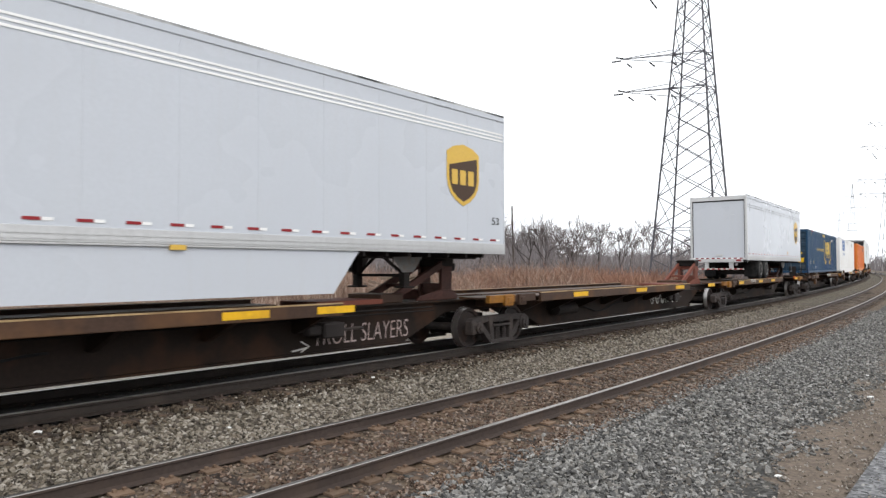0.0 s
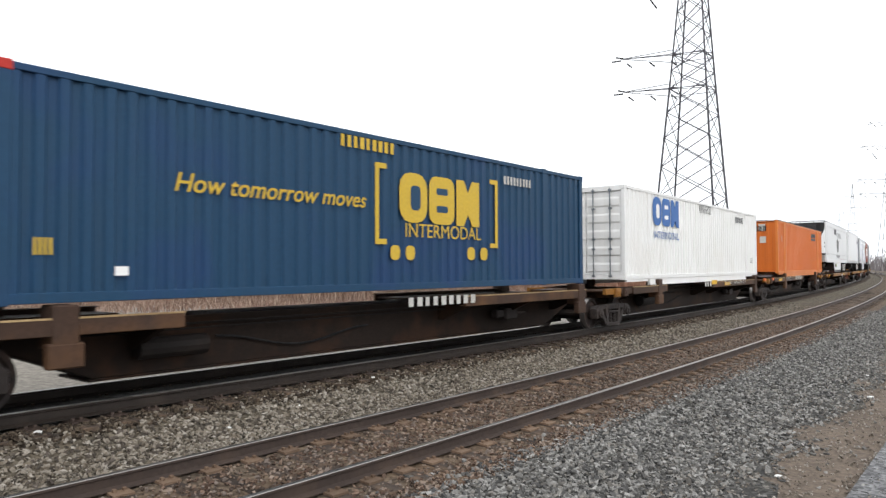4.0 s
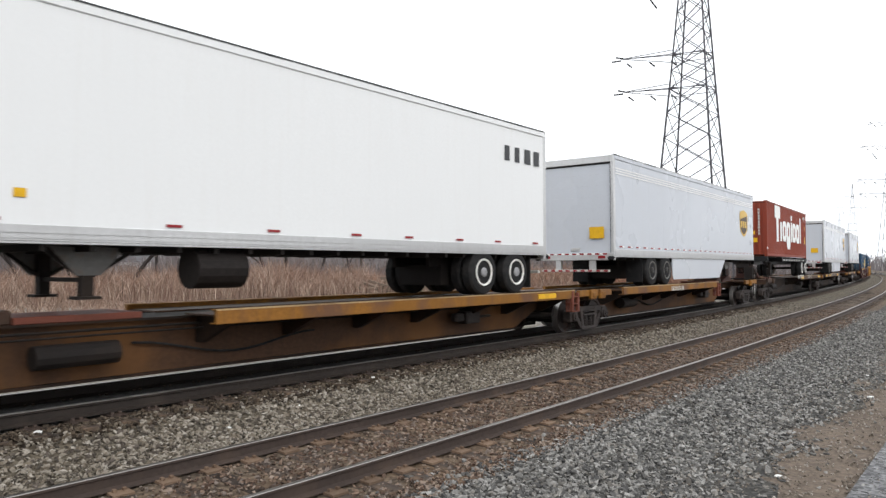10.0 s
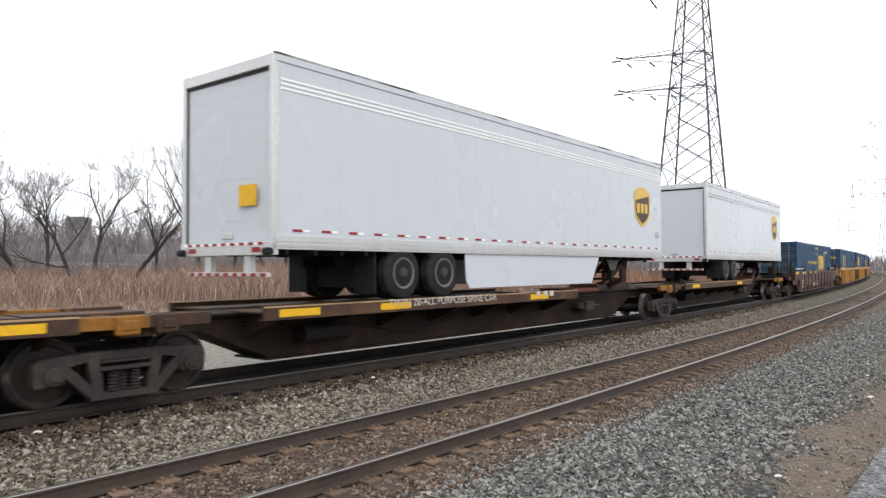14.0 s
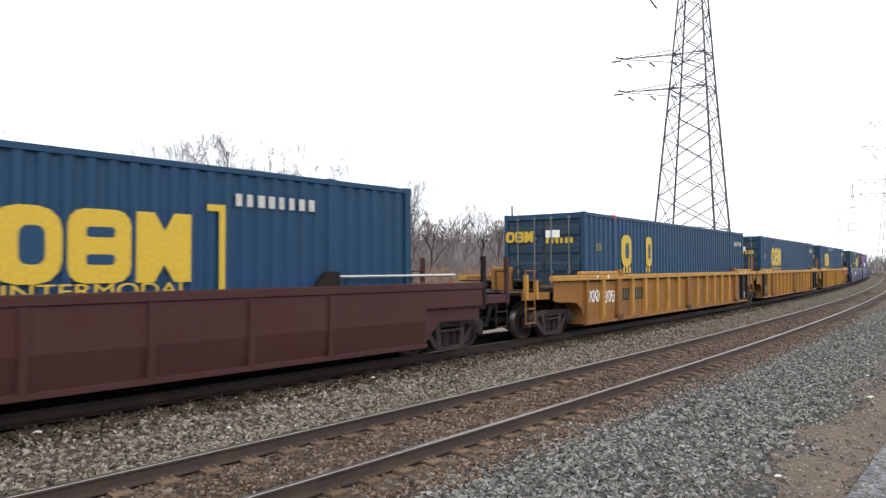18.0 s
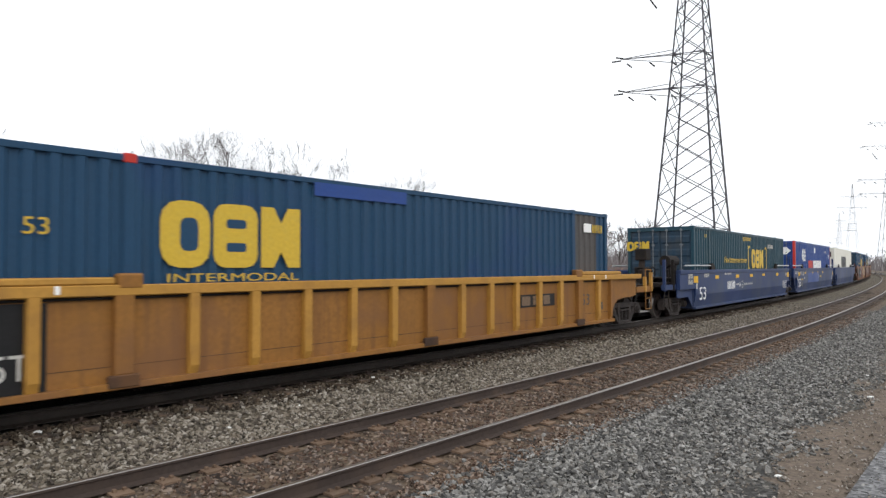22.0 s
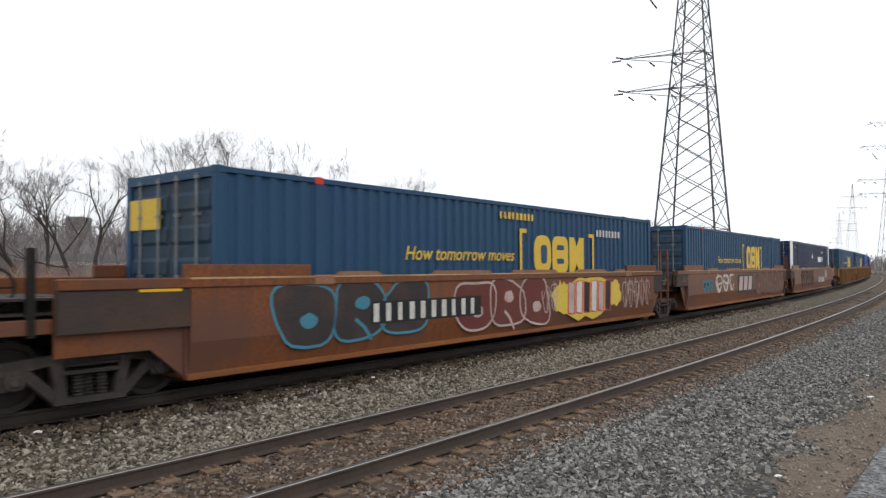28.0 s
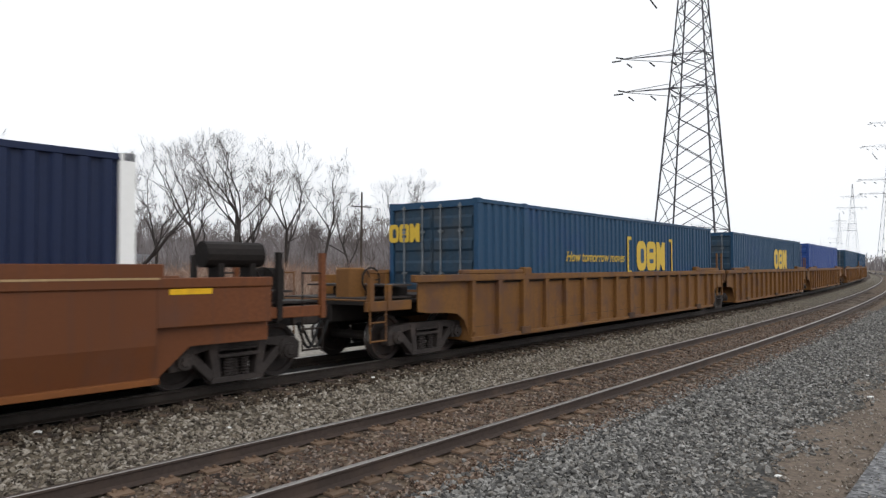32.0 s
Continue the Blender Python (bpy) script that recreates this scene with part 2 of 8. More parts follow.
RUST = (0.075, 0.034, 0.018)
M = {
    "blue": shade("container_blue", (0.0145, 0.053, 0.110), 0.5, vary=0.10, streak=0.22, streak_color=(0.03, 0.05, 0.07), stain=0.55, stain_color=(0.016, 0.044, 0.135), stain_scale=0.55),
    "blue_green": shade("container_teal_blue", (0.0145, 0.052, 0.076), 0.5, vary=0.10, streak=0.25, streak_color=(0.04, 0.05, 0.05), stain=0.3, stain_color=(0.05, 0.06, 0.06)),
    "door_blue": shade("weathered_door_blue", (0.020, 0.045, 0.075), 0.6, vary=0.2, streak=0.4, streak_color=(0.055, 0.06, 0.065), stain=0.5, stain_color=(0.06, 0.058, 0.055), stain_scale=1.6),
    "royal": shade("royal_blue_paint", (0.020, 0.058, 0.225), 0.45, vary=0.10, streak=0.2, streak_color=(0.05, 0.07, 0.15), stain=0.2, stain_color=(0.06, 0.08, 0.16)),
    "orange_post": shade("faded_orange_post", (0.60, 0.185, 0.040), 0.5, vary=0.12, streak=0.4, streak_color=(0.36, 0.12, 0.04)),
    "navy": shade("navy_paint", (0.011, 0.019, 0.054), 0.45, vary=0.12, streak=0.15, streak_color=(0.03, 0.035, 0.05)),
    "white": shade("white_paint", (0.76, 0.76, 0.75), 0.45, vary=0.03, streak=0.3, streak_color=(0.58, 0.55, 0.50), stain=0.15, stain_color=(0.55, 0.50, 0.44), stain_scale=0.7),
    "white_clean": shade("trailer_white", (0.74, 0.75, 0.755), 0.4, vary=0.02, streak=0.12, streak_color=(0.62, 0.60, 0.57)),
    "grey_trailer": shade("trailer_pale_grey", (0.50, 0.525, 0.57), 0.28, vary=0.03, streak=0.12, streak_color=(0.45, 0.44, 0.42), stain=0.04, stain_color=(0.44, 0.43, 0.42)),
    "cream": shade("cream_white_paint", (0.72, 0.71, 0.64), 0.5, vary=0.04, streak=0.3, streak_color=(0.50, 0.45, 0.37)),
    "orange": shade("container_orange", (0.56, 0.132, 0.018), 0.5, vary=0.10, streak=0.4, streak_color=(0.42, 0.11, 0.03), stain=0.3, stain_color=(0.50, 0.14, 0.045), stain_scale=1.0),
    "red": shade("container_oxide_red", (0.225, 0.040, 0.021), 0.55, vary=0.08, streak=0.3, streak_color=(0.20, 0.05, 0.035), stain=0.15, stain_color=(0.17, 0.06, 0.045)),
    "red_mark": shade("signal_red", (0.50, 0.040, 0.03), 0.5, vary=0.15, stain=0.3, stain_color=(0.30, 0.06, 0.04), stain_scale=3),
    "tape_red": shade("reflective_red", (0.26, 0.020, 0.025), 0.45),
    "yellow_car": shade("weathered_yellow_paint", (0.262, 0.120, 0.029), 0.6, vary=0.18, streak=0.7, streak_color=(0.13, 0.062, 0.030), stain=0.85, stain_color=(0.185, 0.088, 0.038), stain_scale=0.8),
    "yellow_rib": shade("rubbed_yellow_paint", (0.42, 0.22, 0.045), 0.55, vary=0.14, stain=0.35, stain_color=(0.20, 0.10, 0.035), stain_scale=2.0),
    "worn_edge": shade("worn_tan_edge", (0.42, 0.29, 0.15), 0.55, vary=0.3, stain=0.55, stain_color=(0.11, 0.06, 0.03), stain_scale=1.1),
    "yellow_old": shade("rusty_yellow_paint", (0.165, 0.076, 0.022), 0.65, vary=0.2, streak=0.8, streak_color=(0.11, 0.05, 0.025), stain=0.9, stain_color=(0.10, 0.05, 0.03), stain_scale=1.8),
    "maroon": shade("maroon_paint", (0.058, 0.020, 0.020), 0.6, vary=0.16, streak=0.35, streak_color=(0.055, 0.03, 0.028), stain=0.3, stain_color=(0.05, 0.03, 0.025)),
    "blue_car": shade("dusty_blue_paint", (0.021, 0.041, 0.118), 0.5, vary=0.16, streak=0.45, streak_color=(0.05, 0.058, 0.085), stain=0.6, stain_color=(0.050, 0.060, 0.085), stain_scale=0.8),
    "rust_car": shade("oxide_brown_paint", (0.150, 0.051, 0.019), 0.5, vary=0.3, streak=0.75, streak_color=(0.080, 0.036, 0.022), stain=0.9, stain_color=(0.092, 0.044, 0.031), stain_scale=0.55),
    "tan_faint": shade("faded_tan_stencil", (0.17, 0.115, 0.075), 0.65, vary=0.3),
    "maroon_spray": shade("dark_red_spray_paint", (0.115, 0.030, 0.024), 0.65, vary=0.2, stain=0.4, stain_color=(0.10, 0.045, 0.03)),
    "mauve_spray": shade("faded_mauve_spray_paint", (0.115, 0.062, 0.048), 0.7, vary=0.2, stain=0.6, stain_color=(0.11, 0.046, 0.022), stain_scale=1.6),
    "dull_mauve": shade("dull_mauve_spray_paint", (0.165, 0.095, 0.078), 0.7, vary=0.3),
    "pale_spray": shade("pale_pink_spray_paint", (0.42, 0.33, 0.31), 0.65, vary=0.25, stain=0.4, stain_color=(0.25, 0.12, 0.08), stain_scale=2.5),
    "brown_car": shade("dark_brown_weathered_steel", (0.060, 0.034, 0.023), 0.65, vary=0.3, streak=0.5, streak_color=(0.035, 0.024, 0.02), stain=0.7, stain_color=(0.13, 0.062, 0.026), stain_scale=0.8),
    "ochre_car": shade("rubbed_ochre_paint", (0.24, 0.105, 0.018), 0.65, vary=0.22, streak=0.5, streak_color=(0.12, 0.055, 0.03), stain=0.9, stain_color=(0.12, 0.06, 0.035), stain_scale=1.3),
    "grime": shade("grimy_black_steel", (0.014, 0.011, 0.010), 0.75, vary=0.35, stain=0.5, stain_color=(0.034, 0.023, 0.017), bump=0.3),
    "truck_steel": shade("dusty_cast_steel", (0.034, 0.028, 0.0265), 0.7, vary=0.3, stain=0.6, stain_color=(0.072, 0.055, 0.048), stain_scale=2.2, bump=0.4),
    "wheel_steel": shade("brown_wheel_steel", (0.021, 0.016, 0.015), 0.6, vary=0.2, stain=0.5, stain_color=(0.070, 0.036, 0.024), stain_scale=3.0),
    "tread": shade("polished_wheel_tread", (0.42, 0.40, 0.39), 0.4, metal=1.0, vary=0.1),
    "rail_head": shade("worn_rail_head", (0.36, 0.335, 0.315), 0.40, metal=1.0, vary=0.2),
    "rail_side": shade("rusty_rail", (0.056, 0.041, 0.035), 0.7, vary=0.25, stain=0.5, stain_color=(0.085, 0.058, 0.044), stain_scale=2.0, bump=0.3),
    "plate_rust": shade("rusty_tie_plate", (0.185, 0.125, 0.086), 0.8, vary=0.3, stain=0.5, stain_color=(0.10, 0.06, 0.038), stain_scale=6, bump=0.3, each=0.25),
    # second track's rails: dusty brown, darkened to include the train's shade
    "rail_far": shade("dusty_shaded_rail", (0.026, 0.020, 0.017), 0.6, vary=0.25, stain=0.5, stain_color=(0.048, 0.036, 0.029), stain_scale=2.0, bump=0.3),
    "tyre": shade("tyre_rubber", (0.016, 0.016, 0.017), 0.85, vary=0.3, stain=0.4, stain_color=(0.04, 0.037, 0.034), stain_scale=5),
    "rim_white": shade("white_wheel_rim", (0.70, 0.69, 0.66), 0.45, vary=0.1, stain=0.4, stain_color=(0.3, 0.24, 0.19), stain_scale=9),
    "hub_pale": shade("dusty_pale_steel", (0.30, 0.30, 0.31), 0.5, vary=0.2, stain=0.4, stain_color=(0.12, 0.115, 0.11), stain_scale=5),
    "hub_grey": shade("dull_grey_hub", (0.13, 0.125, 0.12), 0.5, vary=0.2, stain=0.6, stain_color=(0.12, 0.09, 0.07), stain_scale=8),
    "rim_dark": shade("dark_wheel_rim", (0.045, 0.042, 0.040), 0.55, vary=0.2),
    "alu": shade("dull_aluminium", (0.55, 0.55, 0.55), 0.42, metal=0.7, vary=0.1, streak=0.2, streak_color=(0.3, 0.29, 0.28)),
    "black": shade("black_paint", (0.014, 0.014, 0.015), 0.5, vary=0.2),
    "dark_grey": shade("charcoal_paint", (0.050, 0.052, 0.056), 0.5, vary=0.1),
    "yellow": shade("signal_yellow", (0.70, 0.40, 0.015), 0.5, vary=0.12, stain=0.3, stain_color=(0.4, 0.2, 0.03), stain_scale=4),
    "logo_yellow": shade("faded_logo_yellow", (0.57, 0.385, 0.045), 0.55, vary=0.1, streak=0.25, streak_color=(0.45, 0.36, 0.10)),
    "gold": shade("shield_gold", (0.62, 0.40, 0.08), 0.45, vary=0.06),
    "shield_brown": shade("shield_brown", (0.060, 0.034, 0.020), 0.45, vary=0.06),
    "mark_white": shade("stencil_white", (0.50, 0.49, 0.46), 0.6, vary=0.1, stain=0.4, stain_color=(0.25, 0.22, 0.2), stain_scale=6),
    "bright_white": shade("lettering_white", (0.80, 0.80, 0.79), 0.5, vary=0.03),
    "logo_blue": shade("logo_blue", (0.03, 0.12, 0.36), 0.5, vary=0.06),
    "soot_spray": shade("soot_black_spray_paint", (0.036, 0.030, 0.030), 0.65, vary=0.25, stain=0.4, stain_color=(0.09, 0.045, 0.03)),
    "cyan_spray": shade("cyan_spray_paint", (0.05, 0.19, 0.26), 0.6, vary=0.2),
    "red_spray": shade("red_spray_paint", (0.42, 0.045, 0.06), 0.6, vary=0.2),
    "yellow_spray": shade("yellow_spray_paint", (0.55, 0.40, 0.06), 0.6, vary=0.2),
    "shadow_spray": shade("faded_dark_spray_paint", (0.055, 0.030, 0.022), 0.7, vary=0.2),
    "lime": shade("lime_green_mark", (0.28, 0.42, 0.05), 0.5),
    "rust_red": shade("rusty_red_oxide", (0.17, 0.054, 0.036), 0.7, vary=0.2, stain=0.5, stain_color=(0.10, 0.04, 0.028)),
    "roof_grime": shade("grimy_roof_edge", (0.46, 0.46, 0.46), 0.55, vary=0.2, stain=1.0, stain_color=(0.05, 0.05, 0.05), stain_scale=0.9),
    "base_metal": shade("stained_bare_metal", (0.42, 0.41, 0.39), 0.5, metal=0.3, vary=0.15, stain=0.8, stain_color=(0.10, 0.08, 0.07), stain_scale=2.5),
    "mark_grey": shade("faded_grey_marking", (0.36, 0.36, 0.37), 0.6, vary=0.1),
    "end_grime": shade("sooty_brown_end", (0.045, 0.034, 0.030), 0.7, vary=0.25, stain=0.6, stain_color=(0.085, 0.042, 0.026), stain_scale=1.0),
    "rust_edge": shade("bright_rust_flange", (0.205, 0.072, 0.020), 0.6, vary=0.25, stain=0.5, stain_color=(0.11, 0.045, 0.02), stain_scale=1.2),
    "rust_pad": shade("rubbed_brown_steel", (0.235, 0.115, 0.068), 0.6, vary=0.2, stain=0.4, stain_color=(0.12, 0.06, 0.04), stain_scale=2.0),
    "dull_rod": shade("dull_galvanised_rod", (0.17, 0.19, 0.21), 0.55, metal=0.3, vary=0.2, stain=0.4, stain_color=(0.06, 0.06, 0.06), stain_scale=4),
    "sill_rust": shade("rust_brown_sill", (0.058, 0.028, 0.014), 0.7, vary=0.3, streak=0.4, streak_color=(0.03, 0.018, 0.012), stain=0.8, stain_color=(0.13, 0.056, 0.016), stain_scale=0.6),
    "sand": shade("faded_cream_stencil", (0.50, 0.41, 0.27), 0.6, vary=0.12),
    "stand_red": shade("dark_rusty_stand", (0.062, 0.026, 0.020), 0.7, vary=0.3, stain=0.6, stain_color=(0.030, 0.018, 0.015), stain_scale=1.6),
    "orange_lamp": shade("orange_marker", (0.62, 0.13, 0.03), 0.45, vary=0.08),
    # dirty steel below the decks, blackened to include the under-deck shadow
    "spine": shade("shaded_sooty_steel", (0.017, 0.010, 0.007), 0.75, vary=0.3, streak=0.3, streak_color=(0.010, 0.007, 0.006), stain=0.6, stain_color=(0.05, 0.022, 0.010), stain_scale=1.2),
    "galv": shade("weathered_tower_steel", (0.085, 0.083, 0.095), 0.65, vary=0.2),
    "pole": shade("weathered_pole_timber", (0.070, 0.055, 0.045), 0.9, vary=0.3),
    "tie": shade("old_tie_timber", (0.060, 0.046, 0.038), 0.9, vary=0.35, stain=0.6, stain_color=(0.13, 0.086, 0.055), stain_scale=5, bump=0.6, bump_scale=30, each=0.3),
    "bark": shade("grey_brown_bark", (0.048, 0.040, 0.038), 0.95, vary=0.3),
}


# ---- ground materials ----
def stony(name, dark, light, tint, size, patch_scale=0.5, patch_amount=0.5, rough=0.9, relief=0.6):
    """Broken stone or soil: cells of uneven grey, with broad patches of another tint."""
    m = bpy.data.materials.new(name)
    m.use_nodes = True
    n, l = m.node_tree.nodes, m.node_tree.links
    p = n["Principled BSDF"]
    p.inputs["Roughness"].default_value, p.inputs["Specular IOR Level"].default_value = rough, 0.25
    geo = n.new("ShaderNodeNewGeometry")
    v = n.new("ShaderNodeTexVoronoi")
    v.inputs["Scale"].default_value = 1 / size
    fine = n.new("ShaderNodeTexNoise")
    fine.inputs["Scale"].default_value, fine.inputs["Detail"].default_value = 0.35 / size, 8
    broad = n.new("ShaderNodeTexNoise")
    broad.inputs["Scale"].default_value, broad.inputs["Detail"].default_value = patch_scale, 6
    for t in (v, fine, broad):
        l.new(geo.outputs["Position"], t.inputs["Vector"])
    bw = n.new("ShaderNodeSeparateColor")
    l.new(v.outputs["Color"], bw.inputs[0])
    a = n.new("ShaderNodeMix")
    a.data_type = "RGBA"
    a.inputs[6].default_value, a.inputs[7].default_value = (*dark, 1), (*light, 1)
    l.new(bw.outputs[0], a.inputs[0])
    b = n.new("ShaderNodeMix")
    b.data_type = "RGBA"
    b.inputs[7].default_value = (*tint, 1)
    r = n.new("ShaderNodeMapRange")
    r.inputs["From Min"].default_value, r.inputs["From Max"].default_value, r.inputs["To Max"].default_value = 0.42, 0.68, patch_amount
    l.new(broad.outputs["Fac"], r.inputs["Value"])
    l.new(r.outputs["Result"], b.inputs[0])
    l.new(a.outputs[2], b.inputs[6])
    c = n.new("ShaderNodeMix")
    c.data_type, c.blend_type = "RGBA", "MULTIPLY"
    c.inputs[0].default_value = 0.7
    l.new(b.outputs[2], c.inputs[6])
    fr = n.new("ShaderNodeMapRange")
    fr.inputs["From Min"].default_value, fr.inputs["From Max"].default_value = 0.3, 0.62
    fr.inputs["To Min"].default_value = 0.45
    l.new(fine.outputs["Fac"], fr.inputs["Value"])
    l.new(fr.outputs["Result"], c.inputs[7])
    l.new(c.outputs[2], p.inputs["Base Color"])
    bp = n.new("ShaderNodeBump")
    bp.inputs["Strength"].default_value, bp.inputs["Distance"].default_value = relief, size * 0.5
    l.new(v.outputs["Distance"], bp.inputs["Height"])
    l.new(bp.outputs[0], p.inputs["Normal"])
    return m


def island_mix(name, colors, rough=0.9, spec=0.2):
    """Loose pieces, each of a colour of its own."""
    m = bpy.data.materials.new(name)
    m.use_nodes = True
    n, l = m.node_tree.nodes, m.node_tree.links
    p = n["Principled BSDF"]
    p.inputs["Roughness"].default_value, p.inputs["Specular IOR Level"].default_value = rough, spec
    g, r = n.new("ShaderNodeNewGeometry"), n.new("ShaderNodeValToRGB")
    while len(r.color_ramp.elements) < len(colors):
        r.color_ramp.elements.new(0.5)
    r.color_ramp.interpolation = "CONSTANT"
    for i, (e, c) in enumerate(zip(r.color_ramp.elements, colors)):
        e.position, e.color = i / len(colors), (*c, 1)
    l.new(g.outputs["Random Per Island"], r.inputs[0])
    l.new(r.outputs[0], p.inputs["Base Color"])
    return m


# sheet below the loose stones, kept dark to stand for their shaded gaps
M["ballast"] = stony("grey_crushed_stone", (0.022, 0.0215, 0.021), (0.118, 0.114, 0.107), (0.088, 0.080, 0.066), 0.06, 0.6, 0.5)
M["track_bed"] = stony("brown_stained_ballast", (0.045, 0.034, 0.026), (0.185, 0.140, 0.100), (0.140, 0.088, 0.052), 0.05, 0.9, 0.7)
M["warm_ballast"] = stony("brownish_crushed_stone", (0.040, 0.033, 0.026), (0.195, 0.170, 0.130), (0.130, 0.101, 0.068), 0.055, 0.8, 0.6)
# rusty verge, its colour lowered further for the shade beside the cars
M["shaded_rust_bed"] = stony("shaded_rusty_ballast", (0.017, 0.012, 0.009), (0.088, 0.060, 0.042), (0.062, 0.040, 0.026), 0.05, 1.2, 0.6)
# oily ballast; the shade below the cars is painted into its near-black colour
M["shaded_oily_bed"] = stony("oily_train_shaded_ballast", (0.006, 0.0055, 0.005), (0.022, 0.020, 0.018), (0.014, 0.012, 0.010), 0.05, 0.9, 0.6)
M["dirt"] = stony("trodden_gravelly_soil", (0.076, 0.059, 0.046), (0.155, 0.122, 0.096), (0.185, 0.142, 0.108), 0.03, 0.35, 0.8, relief=0.3)
M["far_ground"] = stony("pale_gravel_and_dry_grass", (0.20, 0.185, 0.165), (0.33, 0.31, 0.28), (0.23, 0.185, 0.125), 0.06, 0.05, 0.7, relief=0.3)
# uneven stone greys; the darkest also stand in for shade between stones
M["stone"] = island_mix("broken_stone", [(0.060, 0.059, 0.058), (0.182, 0.177, 0.168), (0.094, 0.092, 0.089), (0.252, 0.245, 0.232), (0.128, 0.124, 0.118), (0.208, 0.196, 0.178), (0.074, 0.072, 0.070), (0.298, 0.290, 0.275), (0.158, 0.154, 0.146), (0.108, 0.101, 0.092)])
M["soil_pebble"] = island_mix("pale_brown_pebbles", [(0.13, 0.108, 0.088), (0.24, 0.208, 0.175), (0.17, 0.143, 0.118), (0.30, 0.272, 0.24)])
M["warm_stone"] = island_mix("warm_grey_broken_stone", [(0.063, 0.054, 0.045), (0.215, 0.188, 0.152), (0.118, 0.101, 0.079), (0.266, 0.237, 0.197), (0.158, 0.131, 0.101), (0.232, 0.202, 0.166), (0.090, 0.075, 0.063), (0.333, 0.303, 0.262)])
M["brown_stone"] = island_mix("brown_stained_stone", [(0.060, 0.043, 0.034), (0.196, 0.136, 0.102), (0.106, 0.071, 0.053), (0.250, 0.195, 0.156), (0.092, 0.058, 0.043), (0.168, 0.136, 0.117)])
# rusty stones of the verge, toned down for the same shade
M["dark_stone"] = island_mix("shaded_rusty_stone", [(0.025, 0.019, 0.014), (0.081, 0.060, 0.043), (0.044, 0.033, 0.024), (0.106, 0.083, 0.060)])
M["reed"] = island_mix("dry_reed", [(0.18, 0.112, 0.086), (0.30, 0.212, 0.160), (0.23, 0.150, 0.114), (0.40, 0.31, 0.245), (0.15, 0.098, 0.079), (0.27, 0.187, 0.146)])
M["red_reed"] = island_mix("reddish_brush", [(0.20, 0.10, 0.07), (0.29, 0.155, 0.105), (0.24, 0.13, 0.09), (0.33, 0.20, 0.14)])
M["twig"] = island_mix("grey_twigs", [(0.10, 0.085, 0.082), (0.17, 0.145, 0.145), (0.13, 0.11, 0.107), (0.21, 0.18, 0.178)])
M["branch"] = island_mix("dark_bare_branches", [(0.066, 0.055, 0.054), (0.118, 0.102, 0.102), (0.086, 0.073, 0.071), (0.15, 0.13, 0.13)])
# far woods: the haze of distance is mixed into these paler greys
M["wood_far"] = island_mix("haze_tinted_branches", [(0.20, 0.182, 0.186), (0.29, 0.27, 0.275), (0.24, 0.222, 0.226), (0.17, 0.152, 0.155)])


def loose(name, verts, faces, material, label, category, kind="stuff"):
    me = bpy.data.meshes.new(name)
    me.from_pydata(verts, [], faces)
    me.materials.append(material)
    return tagged(new(name, me), label, category, kind=kind)


# ---- ground: one sheet to the horizon, and the raised bed of both tracks ----
bm = B()
reach = [-3000, -600, -200, -80, -30, 0, 30, 60, 100, 150, 220, 320, 500, 900, 3000]
grid = [[bm.verts.new((x, y, -0.36)) for x in reach] for y in reach]
for r0, r1 in zip(grid, grid[1:]):
    for i in range(len(reach) - 1):
        bm.faces.new((r0[i], r0[i + 1], r1[i + 1], r1[i]))
me = finish(bm, "ground")
me.materials.append(M["far_ground"])
tagged(new("ground", me), "flat pale gravel and dry grass beside the railway", "ground", kind="structure")


def lie(off):
    """Height of the ballast at off metres beyond the near track's centre."""
    return float(np.interp(off, [-30, -4.6, -3.2, -2.0, -0.95, -0.66, 0.66, 0.95, 1.9, 2.6, GAP + 1.0, GAP + 1.9, GAP + 3.4, 60],
                           [-0.30, -0.30, -0.30, -0.24, -0.248, -0.214, -0.169, -0.172, -0.13, 0.10, RISE - 0.185, RISE - 0.2, -0.40, -0.40]))


def strip(name, offs, s0, s1, ds, material, label, bumpy=0.012, lift=0.0, ragged=0.0):
    verts, faces = [], []
    ss = list(np.concatenate([np.arange(-590, s0, 8.0), np.arange(s0, 140, ds), np.arange(140, 650, 4.0)])) if s1 > 140 else list(np.arange(s0, s1, ds))
    for s in ss:
        for o in offs:
            x, y, _ = on_line(s, o + (ragged * noise.noise(Vector((s * 1.3, o * 0.2, 3.0))) if o == offs[0] else 0.0))
            wob = noise.noise(Vector((float(x) * 1.7, float(y) * 1.7, 0))) * bumpy
            verts.append((float(x), float(y), lie(o) + wob + lift))
    w = len(offs)
    for i in range(len(ss) - 1):
        for j in range(w - 1):
            a = i * w + j
            faces.append((a, a + w, a + w + 1, a + 1))
    return loose(name, verts, faces, material, label, "ground", "structure")


strip("dirt_verge", [-30, -20, -12, -9, -7, -6, -5.2, -4.7, -4.25, -3.8], -60, 420, 1.5, M["dirt"], "trodden brown gravelly soil beside the ballast", 0.05, 0.0)
strip("ballast_shoulder", [-4.2, -3.8, -3.2, -2.8, -2.4, -2.0, -1.75], -60, 420, 0.8, M["ballast"], "grey crushed stone ballast shoulder", 0.03, 0.004, 0.7)
strip("near_track_bed", [-1.75, -1.36, -1.1, -0.8, -0.4, 0, 0.4, 0.8, 1.0], -60, 420, 0.8, M["track_bed"], "brown stained ballast between the rails", 0.02)
strip("ballast_between_tracks", [1.0, 1.36, 1.6, 1.9, 2.1, 2.45], -60, 420, 0.8, M["warm_ballast"], "grey crushed stone between two tracks", 0.03)
